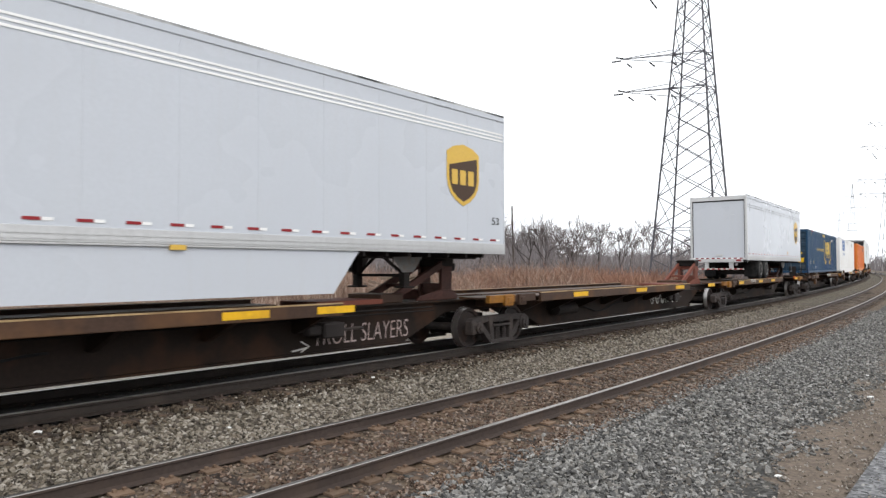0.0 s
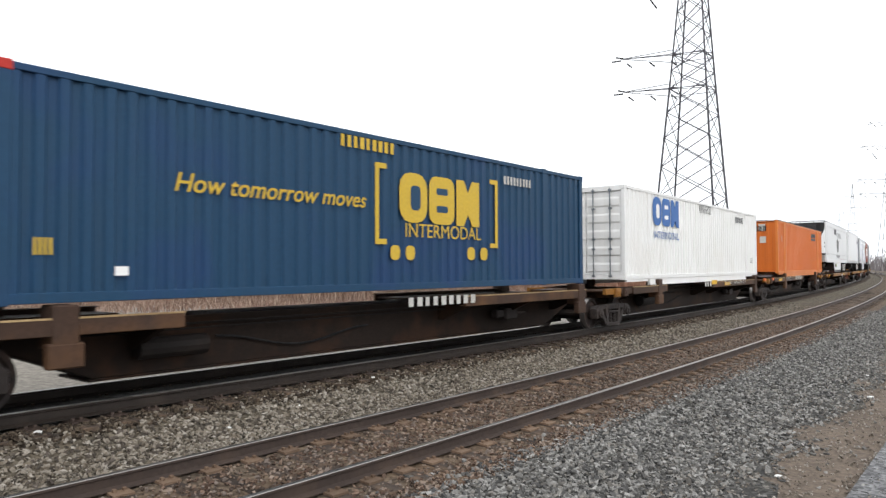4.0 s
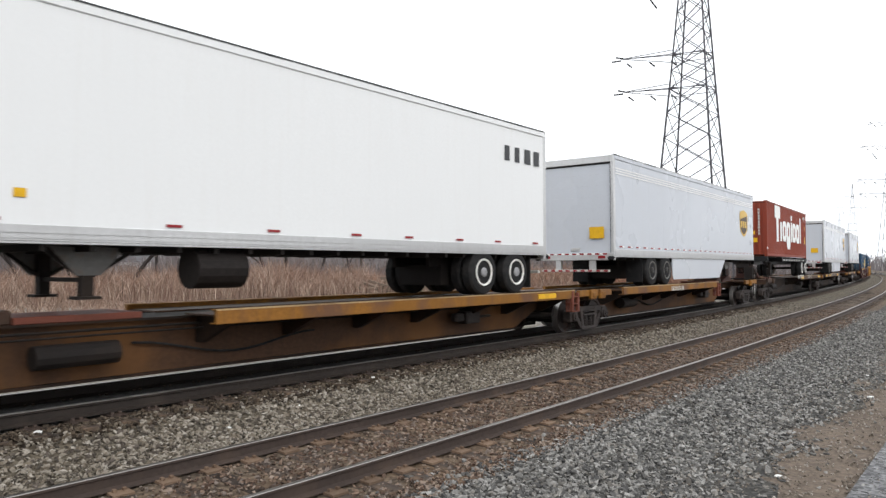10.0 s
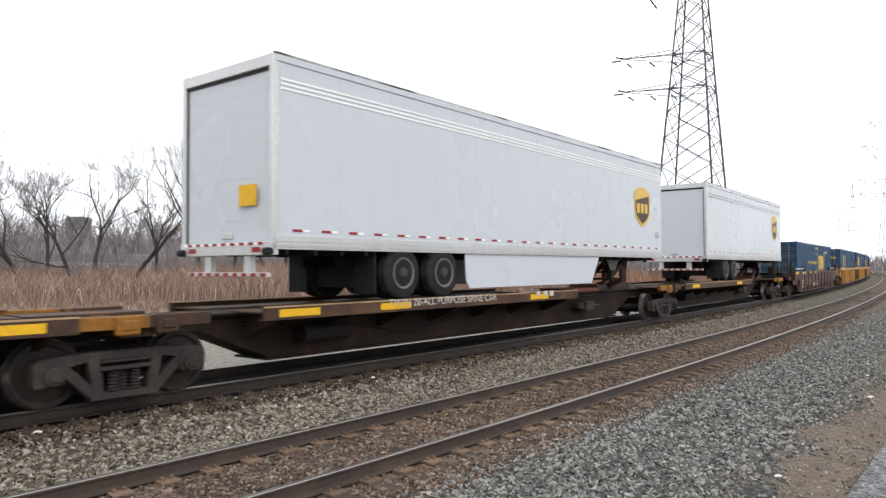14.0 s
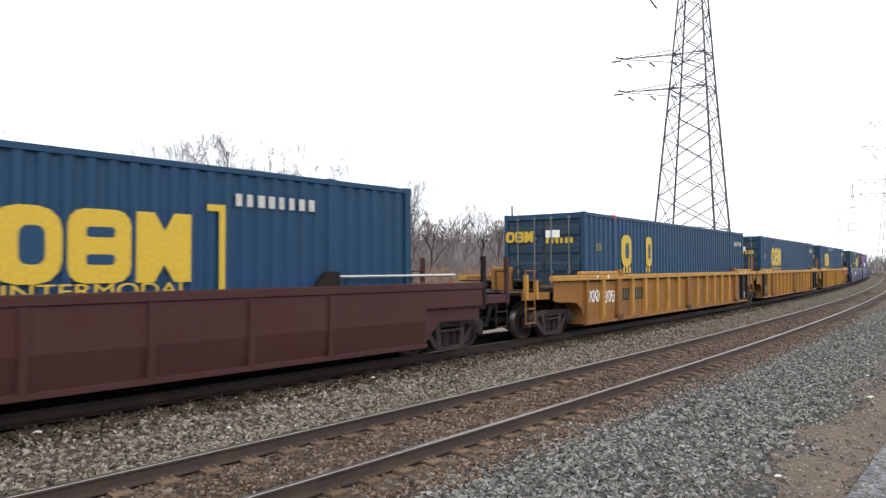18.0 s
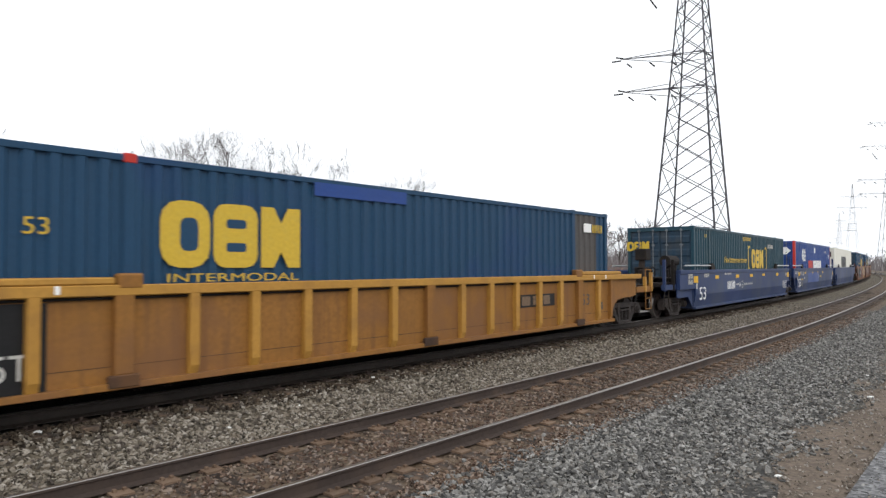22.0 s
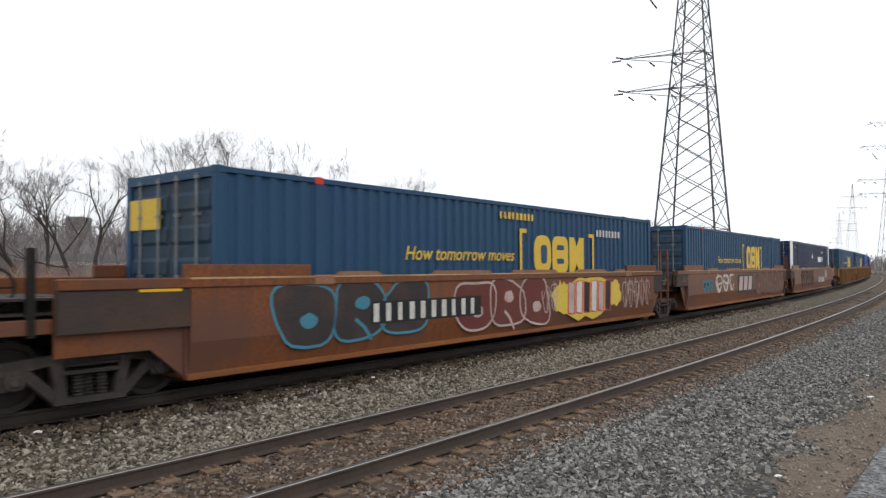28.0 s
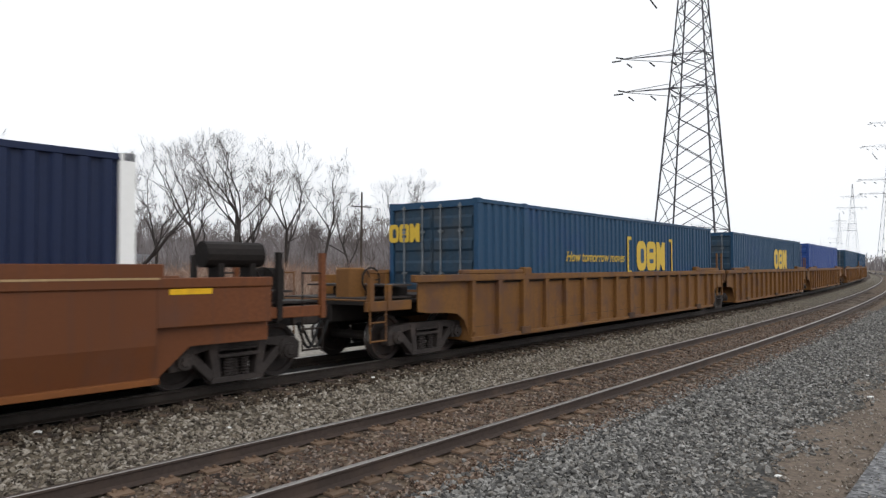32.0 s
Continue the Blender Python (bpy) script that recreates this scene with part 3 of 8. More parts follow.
strip("rail_verge", [2.45, 2.8, GAP - 0.95, GAP - 0.76], -60, 420, 0.8, M["shaded_rust_bed"], "rust-brown dust beside the second track, darkened for the train's shade", 0.02)
strip("far_track_bed", [GAP - 0.76, GAP - 0.8, GAP - 0.4, GAP, GAP + 0.4, GAP + 0.75], -60, 420, 0.8, M["shaded_oily_bed"], "oily ballast under the train, blackened for its shade", 0.02)
strip("far_shoulder", [GAP + 0.75, GAP + 1.2, GAP + 1.9, GAP + 2.6, GAP + 3.5], -60, 420, 0.8, M["far_ground"], "pale gravel beyond the second track", 0.03)


# ---- rails ----
RAIL = [(-0.075, -0.172), (0.075, -0.172), (0.075, -0.160), (0.012, -0.135), (0.010, -0.045), (0.036, -0.032), (0.037, -0.008), (0.028, 0.0), (-0.028, 0.0), (-0.037, -0.008), (-0.036, -0.032), (-0.010, -0.045), (-0.012, -0.135), (-0.075, -0.160)]


def rail(off, z, label, side="rail_side"):
    ss = np.concatenate([np.arange(-590, -60, 4.0), np.arange(-60, 80, 1.0), np.arange(80, 650, 3.0)])
    n = len(RAIL)
    verts, faces = [], []
    for s in ss:
        for u, h in RAIL:
            x, y, _ = on_line(s, off + u)
            verts.append((float(x), float(y), z + h))
    for i in range(len(ss) - 1):
        for j in range(n):
            a, b = i * n + j, i * n + (j + 1) % n
            faces.append((a, b, b + n, a + n))
    me = bpy.data.meshes.new("rail")
    me.from_pydata(verts, [], faces)
    me.materials.append(M[side])
    me.materials.append(M["rail_head"])
    for k, p in enumerate(me.polygons):
        if k % n in (6, 7, 8):
            p.material_index = 1
    return tagged(new("rail", me), label, "rail", "rails of the two tracks", "structure")


GAUGE = 0.7525
rail(-GAUGE, -0.028, "worn steel rail with rusty sides on plates")
rail(GAUGE, 0.028, "worn steel rail with rusty sides on plates")
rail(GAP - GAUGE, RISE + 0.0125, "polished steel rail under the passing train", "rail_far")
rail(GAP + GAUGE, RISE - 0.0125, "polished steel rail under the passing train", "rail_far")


# ---- ties of both tracks ----
def tie_mesh():
    bm = boxes((-0.115, 0.115, -1.30, 1.30, -0.18, 0.0))
    return mesh_plain(bm, "tie", M["tie"], 0.012)


def mesh_plain(bm, name, material, bevel=0.0):
    me = finish(bm, name, bevel)
    me.materials.append(material)
    return me


def lay_ties(name, off, z, cross, s0, s1, label, iron="plate_rust"):
    track = tagged(new(name), label, "track", kind="structure")
    tie, plate = tie_mesh(), mesh_plain(boxes((-0.11, 0.11, -0.23, 0.23, 0.0, 0.026), (-0.07, -0.035, -0.135, -0.095, 0.02, 0.056), (0.035, 0.07, 0.095, 0.135, 0.02, 0.056), (0.035, 0.07, -0.135, -0.095, 0.02, 0.056), (-0.07, -0.035, 0.095, 0.135, 0.02, 0.056)), "tie_plate", M[iron])
    rnd = random.Random(4)
    s = s0
    while s < s1:
        x, y, a = on_line(s, off)
        m = pose(float(x), float(y), z - 0.185 + rnd.uniform(-0.008, 0.004), math.degrees(-cross), rnd.uniform(-1, 1), math.degrees(float(a)) + rnd.uniform(-1.2, 1.2))
        o = part("tie", tie, None, track, m=m)
        if s < 32:
            for side in (-GAUGE, GAUGE):
                part("tie_plate", plate, None, o, m=pose(0, side, 0.003))
        s += 0.535 + rnd.uniform(-0.02, 0.02)


lay_ties("near_track_ties", 0.0, 0.0, -0.037, -3, 75, "weathered timber ties half sunk in ballast")
lay_ties("far_track_ties", GAP, RISE - 0.03, 0.0167, -3, 45, "oily timber ties under the train", "rail_side")


# ---- loose stones ----
def stones(name, count, s_range, off_range, size, material, label, seed, sink=0.25, keep=None):
    rg = np.random.RandomState(seed)
    s, o = rg.uniform(*s_range, count), rg.uniform(*off_range, count)
    if keep is not None:
        ok = keep(s, o, rg)
        s, o = s[ok], o[ok]
    n = len(s)
    x, y, _ = on_line(s, o)
    z = np.array([lie(v) for v in o])
    base = np.array([(-1, -1, -1), (1, -1, -1), (1, 1, -1), (-1, 1, -1), (-1, -1, 1), (1, -1, 1), (1, 1, 1), (-1, 1, 1)], float) * 0.66
    tri = np.array([(3, 2, 1), (3, 1, 0), (4, 5, 6), (4, 6, 7), (0, 1, 5), (0, 5, 4), (1, 2, 6), (1, 6, 5), (2, 3, 7), (2, 7, 6), (3, 0, 4), (3, 4, 7)])
    v = (np.repeat(base[None], n, 0) + rg.uniform(-0.36, 0.36, (n, 8, 3))) * rg.uniform(0.55, 1.35, (n, 1, 3)) * np.array([1.25, 0.95, 0.62])
    q = rg.normal(size=(n, 4))
    q /= np.linalg.norm(q, axis=1)[:, None]
    w, a, b, c = q.T
    R = np.stack([np.stack([1 - 2 * (b * b + c * c), 2 * (a * b - c * w), 2 * (a * c + b * w)], -1), np.stack([2 * (a * b + c * w), 1 - 2 * (a * a + c * c), 2 * (b * c - a * w)], -1), np.stack([2 * (a * c - b * w), 2 * (b * c + a * w), 1 - 2 * (a * a + b * b)], -1)], 1)
    r = rg.uniform(size[0], size[1], n)
    v = np.einsum("nij,nkj->nki", R, v) * r[:, None, None] * np.array([1, 1, 0.8])
    v += np.stack([x, y, z + r * (0.5 - sink) + rg.uniform(0, 0.012, n)], -1)[:, None, :]
    f = (tri[None] + 8 * np.arange(n)[:, None, None]).reshape(-1)
    me = bpy.data.meshes.new(name)
    me.vertices.add(n * 8)
    me.vertices.foreach_set("co", v.reshape(-1).astype(np.float32))
    me.loops.add(len(f))
    me.loops.foreach_set("vertex_index", f.astype(np.int32))
    me.polygons.add(n * 12)
    me.polygons.foreach_set("loop_start", np.arange(0, n * 36, 3, dtype=np.int32))
    me.update(calc_edges=True)
    me.shade_flat()
    me.materials.append(material)
    return tagged(new(name, me), label, "gravel", kind="stuff")


def thin(s, o, rg):
    return rg.uniform(0, 1, len(s)) < np.clip(14.0 / (np.abs(s) + 5), 0.12, 1)


def off_rails(s, o, rg):
    from_rail = np.abs(np.abs(o) - GAUGE)
    clear = (from_rail > 0.09) & ((from_rail > 0.24) | (rg.uniform(0, 1, len(s)) < 0.35)) & thin(s, o, rg)
    return clear & ((rg.uniform(0, 1, len(s)) < 0.6) | (np.abs(o) > 1.3))


def shoulder_edge(s, o, rg):
    """Thick on the bank, thinning out raggedly into the soil."""
    ragged = np.array([noise.noise(Vector((float(v) * 0.9, 0.0, 7.0))) for v in s]) * 0.55
    return thin(s, o, rg) & (rg.uniform(0, 1, len(s)) < np.clip((o + 4.32 + 0.3 * np.clip((10 - s) / 3, 0, 1) + ragged * 0.9) / 0.75, 0.03, 1) ** 1.3 * np.clip((-1.35 - o + ragged * 0.3) / 0.55, 0.04, 1))


def verge_edge(s, o, rg):
    """Thinning out raggedly towards the second track."""
    ragged = np.array([noise.noise(Vector((float(v) * 1.1, 3.0, 1.0))) for v in s]) * 0.35
    return thin(s, o, rg) & (rg.uniform(0, 1, len(s)) < np.clip((2.72 + ragged - o) / 0.45, 0.05, 1))


stones("shoulder_stones", 112000, (0, 44), (-4.9, -1.05), (0.014, 0.041), M["stone"], "loose grey crushed stones on the shoulder", 1, keep=shoulder_edge)
stones("middle_stones", 52000, (0, 44), (0.92, 2.85), (0.016, 0.038), M["warm_stone"], "loose brownish grey crushed stones between the tracks", 2, keep=verge_edge)
stones("track_stones", 62000, (0, 42), (-1.75, 1.0), (0.010, 0.031), M["brown_stone"], "rust-brown stones among the ties", 3, keep=off_rails)
stones("rail_verge_stones", 18000, (0, 40), (2.4, GAP - 0.85), (0.012, 0.034), M["dark_stone"], "dusty stones beside the train, coloured darker for its shade", 6, keep=thin)
stones("verge_pebbles", 16000, (3, 34), (-6.5, -3.3), (0.006, 0.024), M["soil_pebble"], "small pebbles in brown soil", 4, keep=thin)
stones("path_stones", 9000, (2, 14), (-8.0, -5.02), (0.010, 0.030), M["stone"], "pale grey gravel of a footpath", 5)
M["path"] = stony("mottled_grey_gravel", (0.06, 0.06, 0.062), (0.30, 0.30, 0.305), (0.11, 0.11, 0.115), 0.05, 2.6, 0.8)
strip("gravel_path", [-9.0, -8.0, -7.0, -6.0, -5.4, -5.02], -20, 60, 0.8, M["path"], "grey gravel path beside the verge", 0.02, 0.03)
PALE = shade("pale_litter", (0.75, 0.75, 0.73), 0.7, vary=0.08)
for k, (s, o, r) in enumerate(((9.05, 2.62, 0.04), (3.4, 2.72, 0.05), (15.5, -4.33, 0.05), (9.0, -4.24, 0.035), (7.0, 2.2, 0.03), (12.0, 2.3, 0.03), (5.6, 2.0, 0.028), (18.5, -3.9, 0.04))):
    bm = B()
    bmesh.ops.create_icosphere(bm, subdivisions=1, radius=r)
    for v in bm.verts:
        v.co = Vector((v.co.x * 1.5, v.co.y, v.co.z * 0.5)) * (1 + 0.3 * noise.noise(v.co * 40 + Vector((k, 0, 0))))
    x, y, _ = on_line(s, o)
    me = finish(bm, "white_stone")
    me.materials.append(PALE)
    ob = tagged(new("white_stone", me), "small white stone lying on grey ballast", "stone", "white stones in the ballast")
    ob.matrix_world = pose(float(x), float(y), lie(o) + r * 0.45, 0, 0, k * 50)


# ---- power line towers ----
def spot(bearing, d, z=-0.36):
    """A place d metres from the eye; bearing in degrees from the camera's axis, to the right."""
    a = AZ - radians(bearing)
    return Vector((d * math.cos(a), d * math.sin(a), z))


def tower(label, thick=1.0):
    t = thing("lattice_tower", label, "power pylon", "power line towers")
    reach_ = lambda z: 4.526 - 0.1085 * z if z < 36 else 0.62 - 0.075 * (z - 36)
    turn = radians(29)

    def corner(k, z):
        a = turn + k * math.pi / 2
        return Vector((reach_(z) * math.cos(a), reach_(z) * math.sin(a), z))

    for k in range(4):
        bm = B()
        bar(bm, corner(k, 0), corner(k, 20), 0.135 * thick, 0.135 * thick)
        bar(bm, corner(k, 20), corner(k, 42), 0.115 * thick, 0.115 * thick)
        part("leg", bm, M["galv"], t)
    levels = [0, 3.0, 5.9, 8.9, 11.76, 14.56, 17.0, 19.3, 21.1, 22.6, 24.8, 26.8, 28.7, 30.5, 33, 36, 39, 42]
    for z0, z1 in zip(levels, levels[1:]):
        for k in range(4):
            bm = B()
            wd = (0.075 if k % 2 == 0 else 0.055) * thick
            bar(bm, corner(k, z0), corner(k + 1, z1), wd, wd)
            bar(bm, corner(k + 1, z0), corner(k, z1), wd, wd)
            part("cross_brace", bm, M["galv"], t)
            if z1 in (19.3, 22.6, 5.9, 30.5, 36):
                bm = B()
                bar(bm, corner(k, z1), corner(k + 1, z1), 0.06, 0.06)
                part("girt", bm, M["galv"], t)
    for z, out in ((19.3, 6.5), (22.6, 6.7), (30.5, 6.0), (36.0, 4.4)):
        for s in (-1, 1):
            if s > 0 and z < 30:
                continue
            tip = Vector((s * out, -0.6, z + 0.1))
            bm = B()
            for k in range(4):
                bar(bm, corner(k, z - 0.1 if k % 2 else z + 0.5), tip, 0.055 * thick, 0.055 * thick)
            for f in (0.35, 0.65):
                bar(bm, corner(2, z).lerp(tip, f), corner(3, z).lerp(tip, f), 0.06, 0.06)
            arm = part("crossarm", bm, M["galv"], t)
            for f, dz, dx in ((1.0, -0.1, -0.9), (0.92, -0.7, 0.5), (0.60, -0.75, 0.5), (0.30, -0.8, 0.5), (0.97, 0.25, -0.7)):
                bm = B()
                p = Vector((s * out * f, -0.6, z + dz * 0.55))
                rod(bm, p, p + Vector((dx, 0, dz * 0.6)), 0.075, 6)
                part("insulator", bm, M["black"], arm)
    bm = B()
    rod(bm, (-4.35, -0.6, 28.9), (-3.35, -0.6, 27.4), 0.075, 6)
    rod(bm, (-4.35, -0.6, 28.9), (-4.4, -0.6, 30.6), 0.012, 4)
    part("insulator", bm, M["black"], t)
    return t


def place(ob, v, turn=0.0):
    ob.matrix_world = Matrix.Translation(v) @ pose(0, 0, 0, 0, 0, turn)
    return ob


face = math.degrees(AZ) - 90 - 19.5
pylon = place(tower("tall grey steel lattice tower with crossarms"), spot(19.45, 72), face)
far_pylon = place(tower("slender grey lattice tower far along the line", 0.42), spot(32.55, 196), face - 6)
place_3 = copy_thing(far_pylon, Matrix.Translation(spot(30.1, 400)) @ pose(0, 0, 0, 0, 0, face - 8))
place_4 = copy_thing(far_pylon, Matrix.Translation(spot(29.3, 620)) @ pose(0, 0, 0, 0, 0, face - 8))


# ---- timber poles and a heap of old ties ----
def utility_pole(v, height, lean, arms):
    p = thing("utility_pole", "weathered timber utility pole among bare trees", "utility pole", "timber poles")
    bm = B()
    rod(bm, (0, 0, 0), (0, 0, height), 0.17, 10, 0.11)
    part("shaft", bm, M["pole"], p)
    for z in arms:
        bm = B()
        box(bm, -1.35, 1.35, -0.07, 0.07, z - 0.07, z + 0.07)
        a = part("crossarm", bm, M["pole"], p)
        for x in (-1.2, -0.7, 0.7, 1.2):
            bm = B()
            rod(bm, (x, 0, z + 0.07), (x, 0, z + 0.25), 0.045, 6)
            part("insulator", bm, M["dark_grey"], a)
    p.matrix_world = Matrix.Translation(v) @ pose(0, 0, 0, 0, lean, math.degrees(AZ) - 62)
    return p


utility_pole(spot(-6.6, 88), 11.0, 0.0, (9.2,))
utility_pole(spot(5.72, 112), 11.4, -2.0, ())
heap = thing("tie_heap", "untidy heap of old grey railway ties", "timber pile")
rnd = random.Random(11)
log = mesh_plain(boxes((-1.3, 1.3, -0.11, 0.11, -0.09, 0.09)), "old_tie", shade("bleached_tie_timber", (0.17, 0.13, 0.10), 0.9, vary=0.3), 0.015)
for k in range(46):
    f = rnd.uniform(-1, 1)
    part("old_tie", log, None, heap, m=pose(f * 2.3, rnd.uniform(-0.8, 0.8), 0.12 + (1 - abs(f) ** 1.5) * rnd.uniform(0.0, 1.5), rnd.uniform(-15, 15), rnd.uniform(-22, 22), rnd.uniform(-45, 45)))
HEAP = spot(-3.1, 45)
place(heap, HEAP, math.degrees(AZ) - 90)


# ---- bare trees ----
def grow(rnd, base, height, lean, radius, levels=5, spread=0.46):
    """Segments (a, b, ra, rb, level) of a leafless tree."""
    segs = []

    def shoot(p, way, length, r, level):
        n = 4 if level < 1 else 3
        for i in range(n):
            bend_ = Vector((rnd.gauss(0, 1), rnd.gauss(0, 1), rnd.gauss(0, 0.6))) * (0.10 + 0.045 * level)
            way = (way + bend_ + Vector((0, 0, 0.10 if level else 0.03))).normalized()
            q = p + way * (length / n)
            r1 = r * (0.86 if level < 4 else 0.7)
            segs.append((p, q, r, r1, level))
            if level < levels and i > 0 and (level < 3 or rnd.random() < 0.78):
                for _ in range(1):
                    side = Vector((rnd.gauss(0, 1), rnd.gauss(0, 1), rnd.gauss(0.35, 0.5))).normalized()
                    w2 = (way * (1 - spread) + side * spread * 1.25).normalized()
                    shoot(q, w2, length * rnd.uniform(0.50, 0.74), r1 * rnd.uniform(0.50, 0.68), level + 1)
            p, r = q, r1
        if level < levels:
            for _ in range(2):
                side = Vector((rnd.gauss(0, 1), rnd.gauss(0, 1), rnd.gauss(0.2, 0.3))).normalized()
                shoot(p, (way + side * 0.6).normalized(), length * rnd.uniform(0.45, 0.66), r * 0.72, level + 1)

    start = Vector((math.sin(radians(lean)), rnd.uniform(-0.12, 0.12), 1)).normalized()
    shoot(base, start, height * 0.42, radius, 0)
    return segs


def skin(segs, sides):
    A = np.array([s[0] for s in segs])
    Bv = np.array([s[1] for s in segs])
    ra, rb = np.array([s[2] for s in segs]), np.array([s[3] for s in segs])
    d = Bv - A
    d /= np.maximum(np.linalg.norm(d, axis=1), 1e-6)[:, None]
    up = np.where(np.abs(d[:, 2:3]) > 0.9, np.array([[1.0, 0, 0]]), np.array([[0, 0, 1.0]]))
    u = np.cross(d, up)
    u /= np.linalg.norm(u, axis=1)[:, None]
    w = np.cross(d, u)
    n = len(segs)
    an = 2 * np.pi * np.arange(sides) / sides
    ring = u[:, None, :] * np.cos(an)[None, :, None] + w[:, None, :] * np.sin(an)[None, :, None]
    v = np.concatenate([A[:, None] + ring * ra[:, None, None], Bv[:, None] + ring * rb[:, None, None]], 1)
    j = np.arange(sides)
    k = (j + 1) % sides
    f = np.stack([j, k, k + sides, j + sides], -1)
    faces = (f[None] + (2 * sides) * np.arange(n)[:, None, None]).reshape(-1, 4)
    return v.reshape(-1, 3), faces


def quick_mesh(name, v, f, material):
    me = bpy.data.meshes.new(name)
    k = f.shape[1]
    me.vertices.add(len(v))
    me.vertices.foreach_set("co", np.asarray(v, np.float32).reshape(-1))
    me.loops.add(f.size)
    me.loops.foreach_set("vertex_index", f.reshape(-1).astype(np.int32))
    me.polygons.add(len(f))
    me.polygons.foreach_set("loop_start", np.arange(0, f.size, k, dtype=np.int32))
    me.update(calc_edges=True)
    me.materials.append(material)
    return me


def bare_tree(v, height, lean, seed, radius=0.2, levels=5, turn=0.0):
    rnd_ = random.Random(seed)
    t = thing("bare_tree", "leafless grey-brown tree among dry reeds", "tree", "bare trees behind the reeds")
    segs = grow(rnd_, Vector((0, 0, 0)), height, lean, radius, levels=levels)
    top = max(s[1].z for s in segs)
    k = height / top
    big = [(a * k, b * k, ra, rb, l) for a, b, ra, rb, l in segs if l < 3]
    small = [(a * k, b * k, max(ra, 0.0075), max(rb, 0.006), l) for a, b, ra, rb, l in segs if l >= 3]
    part("trunk", quick_mesh("trunk", *skin(big, 6), M["bark"]), None, t)
    part("crown", quick_mesh("crown", *skin(small, 3), M["branch"]), None, t)
    t.matrix_world = Matrix.Translation(v) @ pose(0, 0, 0, 0, 0, math.degrees(AZ) - 90 + turn)
    return t


TREES = [(-30.6, 58, 10.0, -10), (-29.2, 64, 11.0, -12), (-27.3, 60, 9.5, -16), (-26.3, 66, 11.5, 8), (-24.0, 58, 11.0, 24), (-18.8, 66, 13.4, -6), (-16.4, 62, 13.4, 0), (-15.1, 70, 15.6, 2),
         (-12.7, 60, 12.3, 2), (-13.6, 66, 10.0, -20), (-7.2, 78, 10.0, -12), (-4.3, 84, 14.2, 4), (-2.6, 86, 10.5, 10), (-1.2, 90, 9.0, 8), (2.6, 104, 11.5, 8), (4.6, 108, 9.5, -6), (6.9, 112, 9.8, 10), (8.3, 116, 9.0, -8),
         (10.2, 120, 9.2, 6), (12.4, 122, 9.0, 0), (14.2, 126, 9.4, -6), (-33.5, 60, 12.0, 6), (-22.0, 74, 9.0, 4), (-9.9, 76, 14.4, 4)]
for k, (b_, d_, h_, lean_) in enumerate(TREES):
    bare_tree(spot(b_, d_), h_, lean_, 100 + k, radius=0.125 + 0.0065 * h_)


# ---- woods, brush and reeds ----
def stems(name, count, bearings, dists, heights, width, material, label, category, seed, fan=0.25):
    rg = np.random.RandomState(seed)
    b = np.radians(rg.uniform(*bearings, count))
    d = np.sqrt(rg.uniform(dists[0] ** 2, dists[1] ** 2, count))
    a = AZ - b
    base = np.stack([d * np.cos(a), d * np.sin(a), np.full(count, -0.36)], -1)
    beyond = base[:, 1] - np.interp(base[:, 0], LINE_X, LINE_Y)
    ok = (beyond > 9.5) | ((beyond < -14) & (base[:, 0] > 90))
    near_heap = np.hypot(base[:, 0] - HEAP.x, base[:, 1] - HEAP.y) < 2.9
    ok &= ~(near_heap & (np.hypot(base[:, 0], base[:, 1]) < 46.5))
    base, a, count = base[ok], a[ok], int(ok.sum())
    h = rg.uniform(*heights, count) * (0.8 + 0.25 * np.sin(base[:, 0] * 0.21 + 1) * np.sin(base[:, 1] * 0.17) + 0.22 * np.sin(base[:, 0] * 0.83) * np.sin(base[:, 1] * 0.71 + 2) + 0.12 * np.sin(base[:, 0] * 2.1 + base[:, 1] * 1.7))
    lean_ = rg.normal(0, fan, (count, 2))
    side = np.stack([-np.sin(a + rg.uniform(-1, 1, count)), np.cos(a), np.zeros(count)], -1)
    mid = base + np.stack([lean_[:, 0] * h * 0.3, lean_[:, 1] * h * 0.3, h * 0.6], -1)
    tip = base + np.stack([lean_[:, 0] * h, lean_[:, 1] * h, h * rg.uniform(0.9, 1.0, count)], -1)
    w = rg.uniform(*width, count)[:, None] * side
    v = np.stack([base - w, base + w, mid + w * 0.8, mid - w * 0.8, tip + w * 0.25, tip - w * 0.25], 1)
    f = np.array([(0, 1, 2, 3), (3, 2, 4, 5)])
    faces = (f[None] + 6 * np.arange(count)[:, None, None]).reshape(-1, 4)
    return tagged(new(name, quick_mesh(name, v.reshape(-1, 3), faces, material)), label, category, kind="stuff")


stems("dry_reeds", 34000, (-36, 12), (41, 60), (0.7, 2.4), (0.007, 0.020), M["reed"], "dense stand of tall dry tan reeds", "reeds", 21, fan=0.42)
stems("reddish_brush", 9000, (-36, 2), (44, 62), (0.8, 2.3), (0.006, 0.018), M["red_reed"], "reddish brown brush among dry reeds", "brush", 28, fan=0.5)
stems("reddish_brush", 18000, (2, 26), (46, 66), (0.9, 2.2), (0.010, 0.026), M["red_reed"], "dense reddish brown dry brush", "brush", 22, fan=0.35)
stems("dry_grass", 12000, (-36, 30), (36, 44), (0.15, 0.6), (0.008, 0.02), M["reed"], "short dry grass at the reeds' edge", "grass", 23, fan=0.6)
stems("reed_plumes", 1500, (-36, 10), (45, 66), (1.9, 3.0), (0.006, 0.016), M["reed"], "taller reed plumes over the stand", "reeds", 24, fan=0.16)
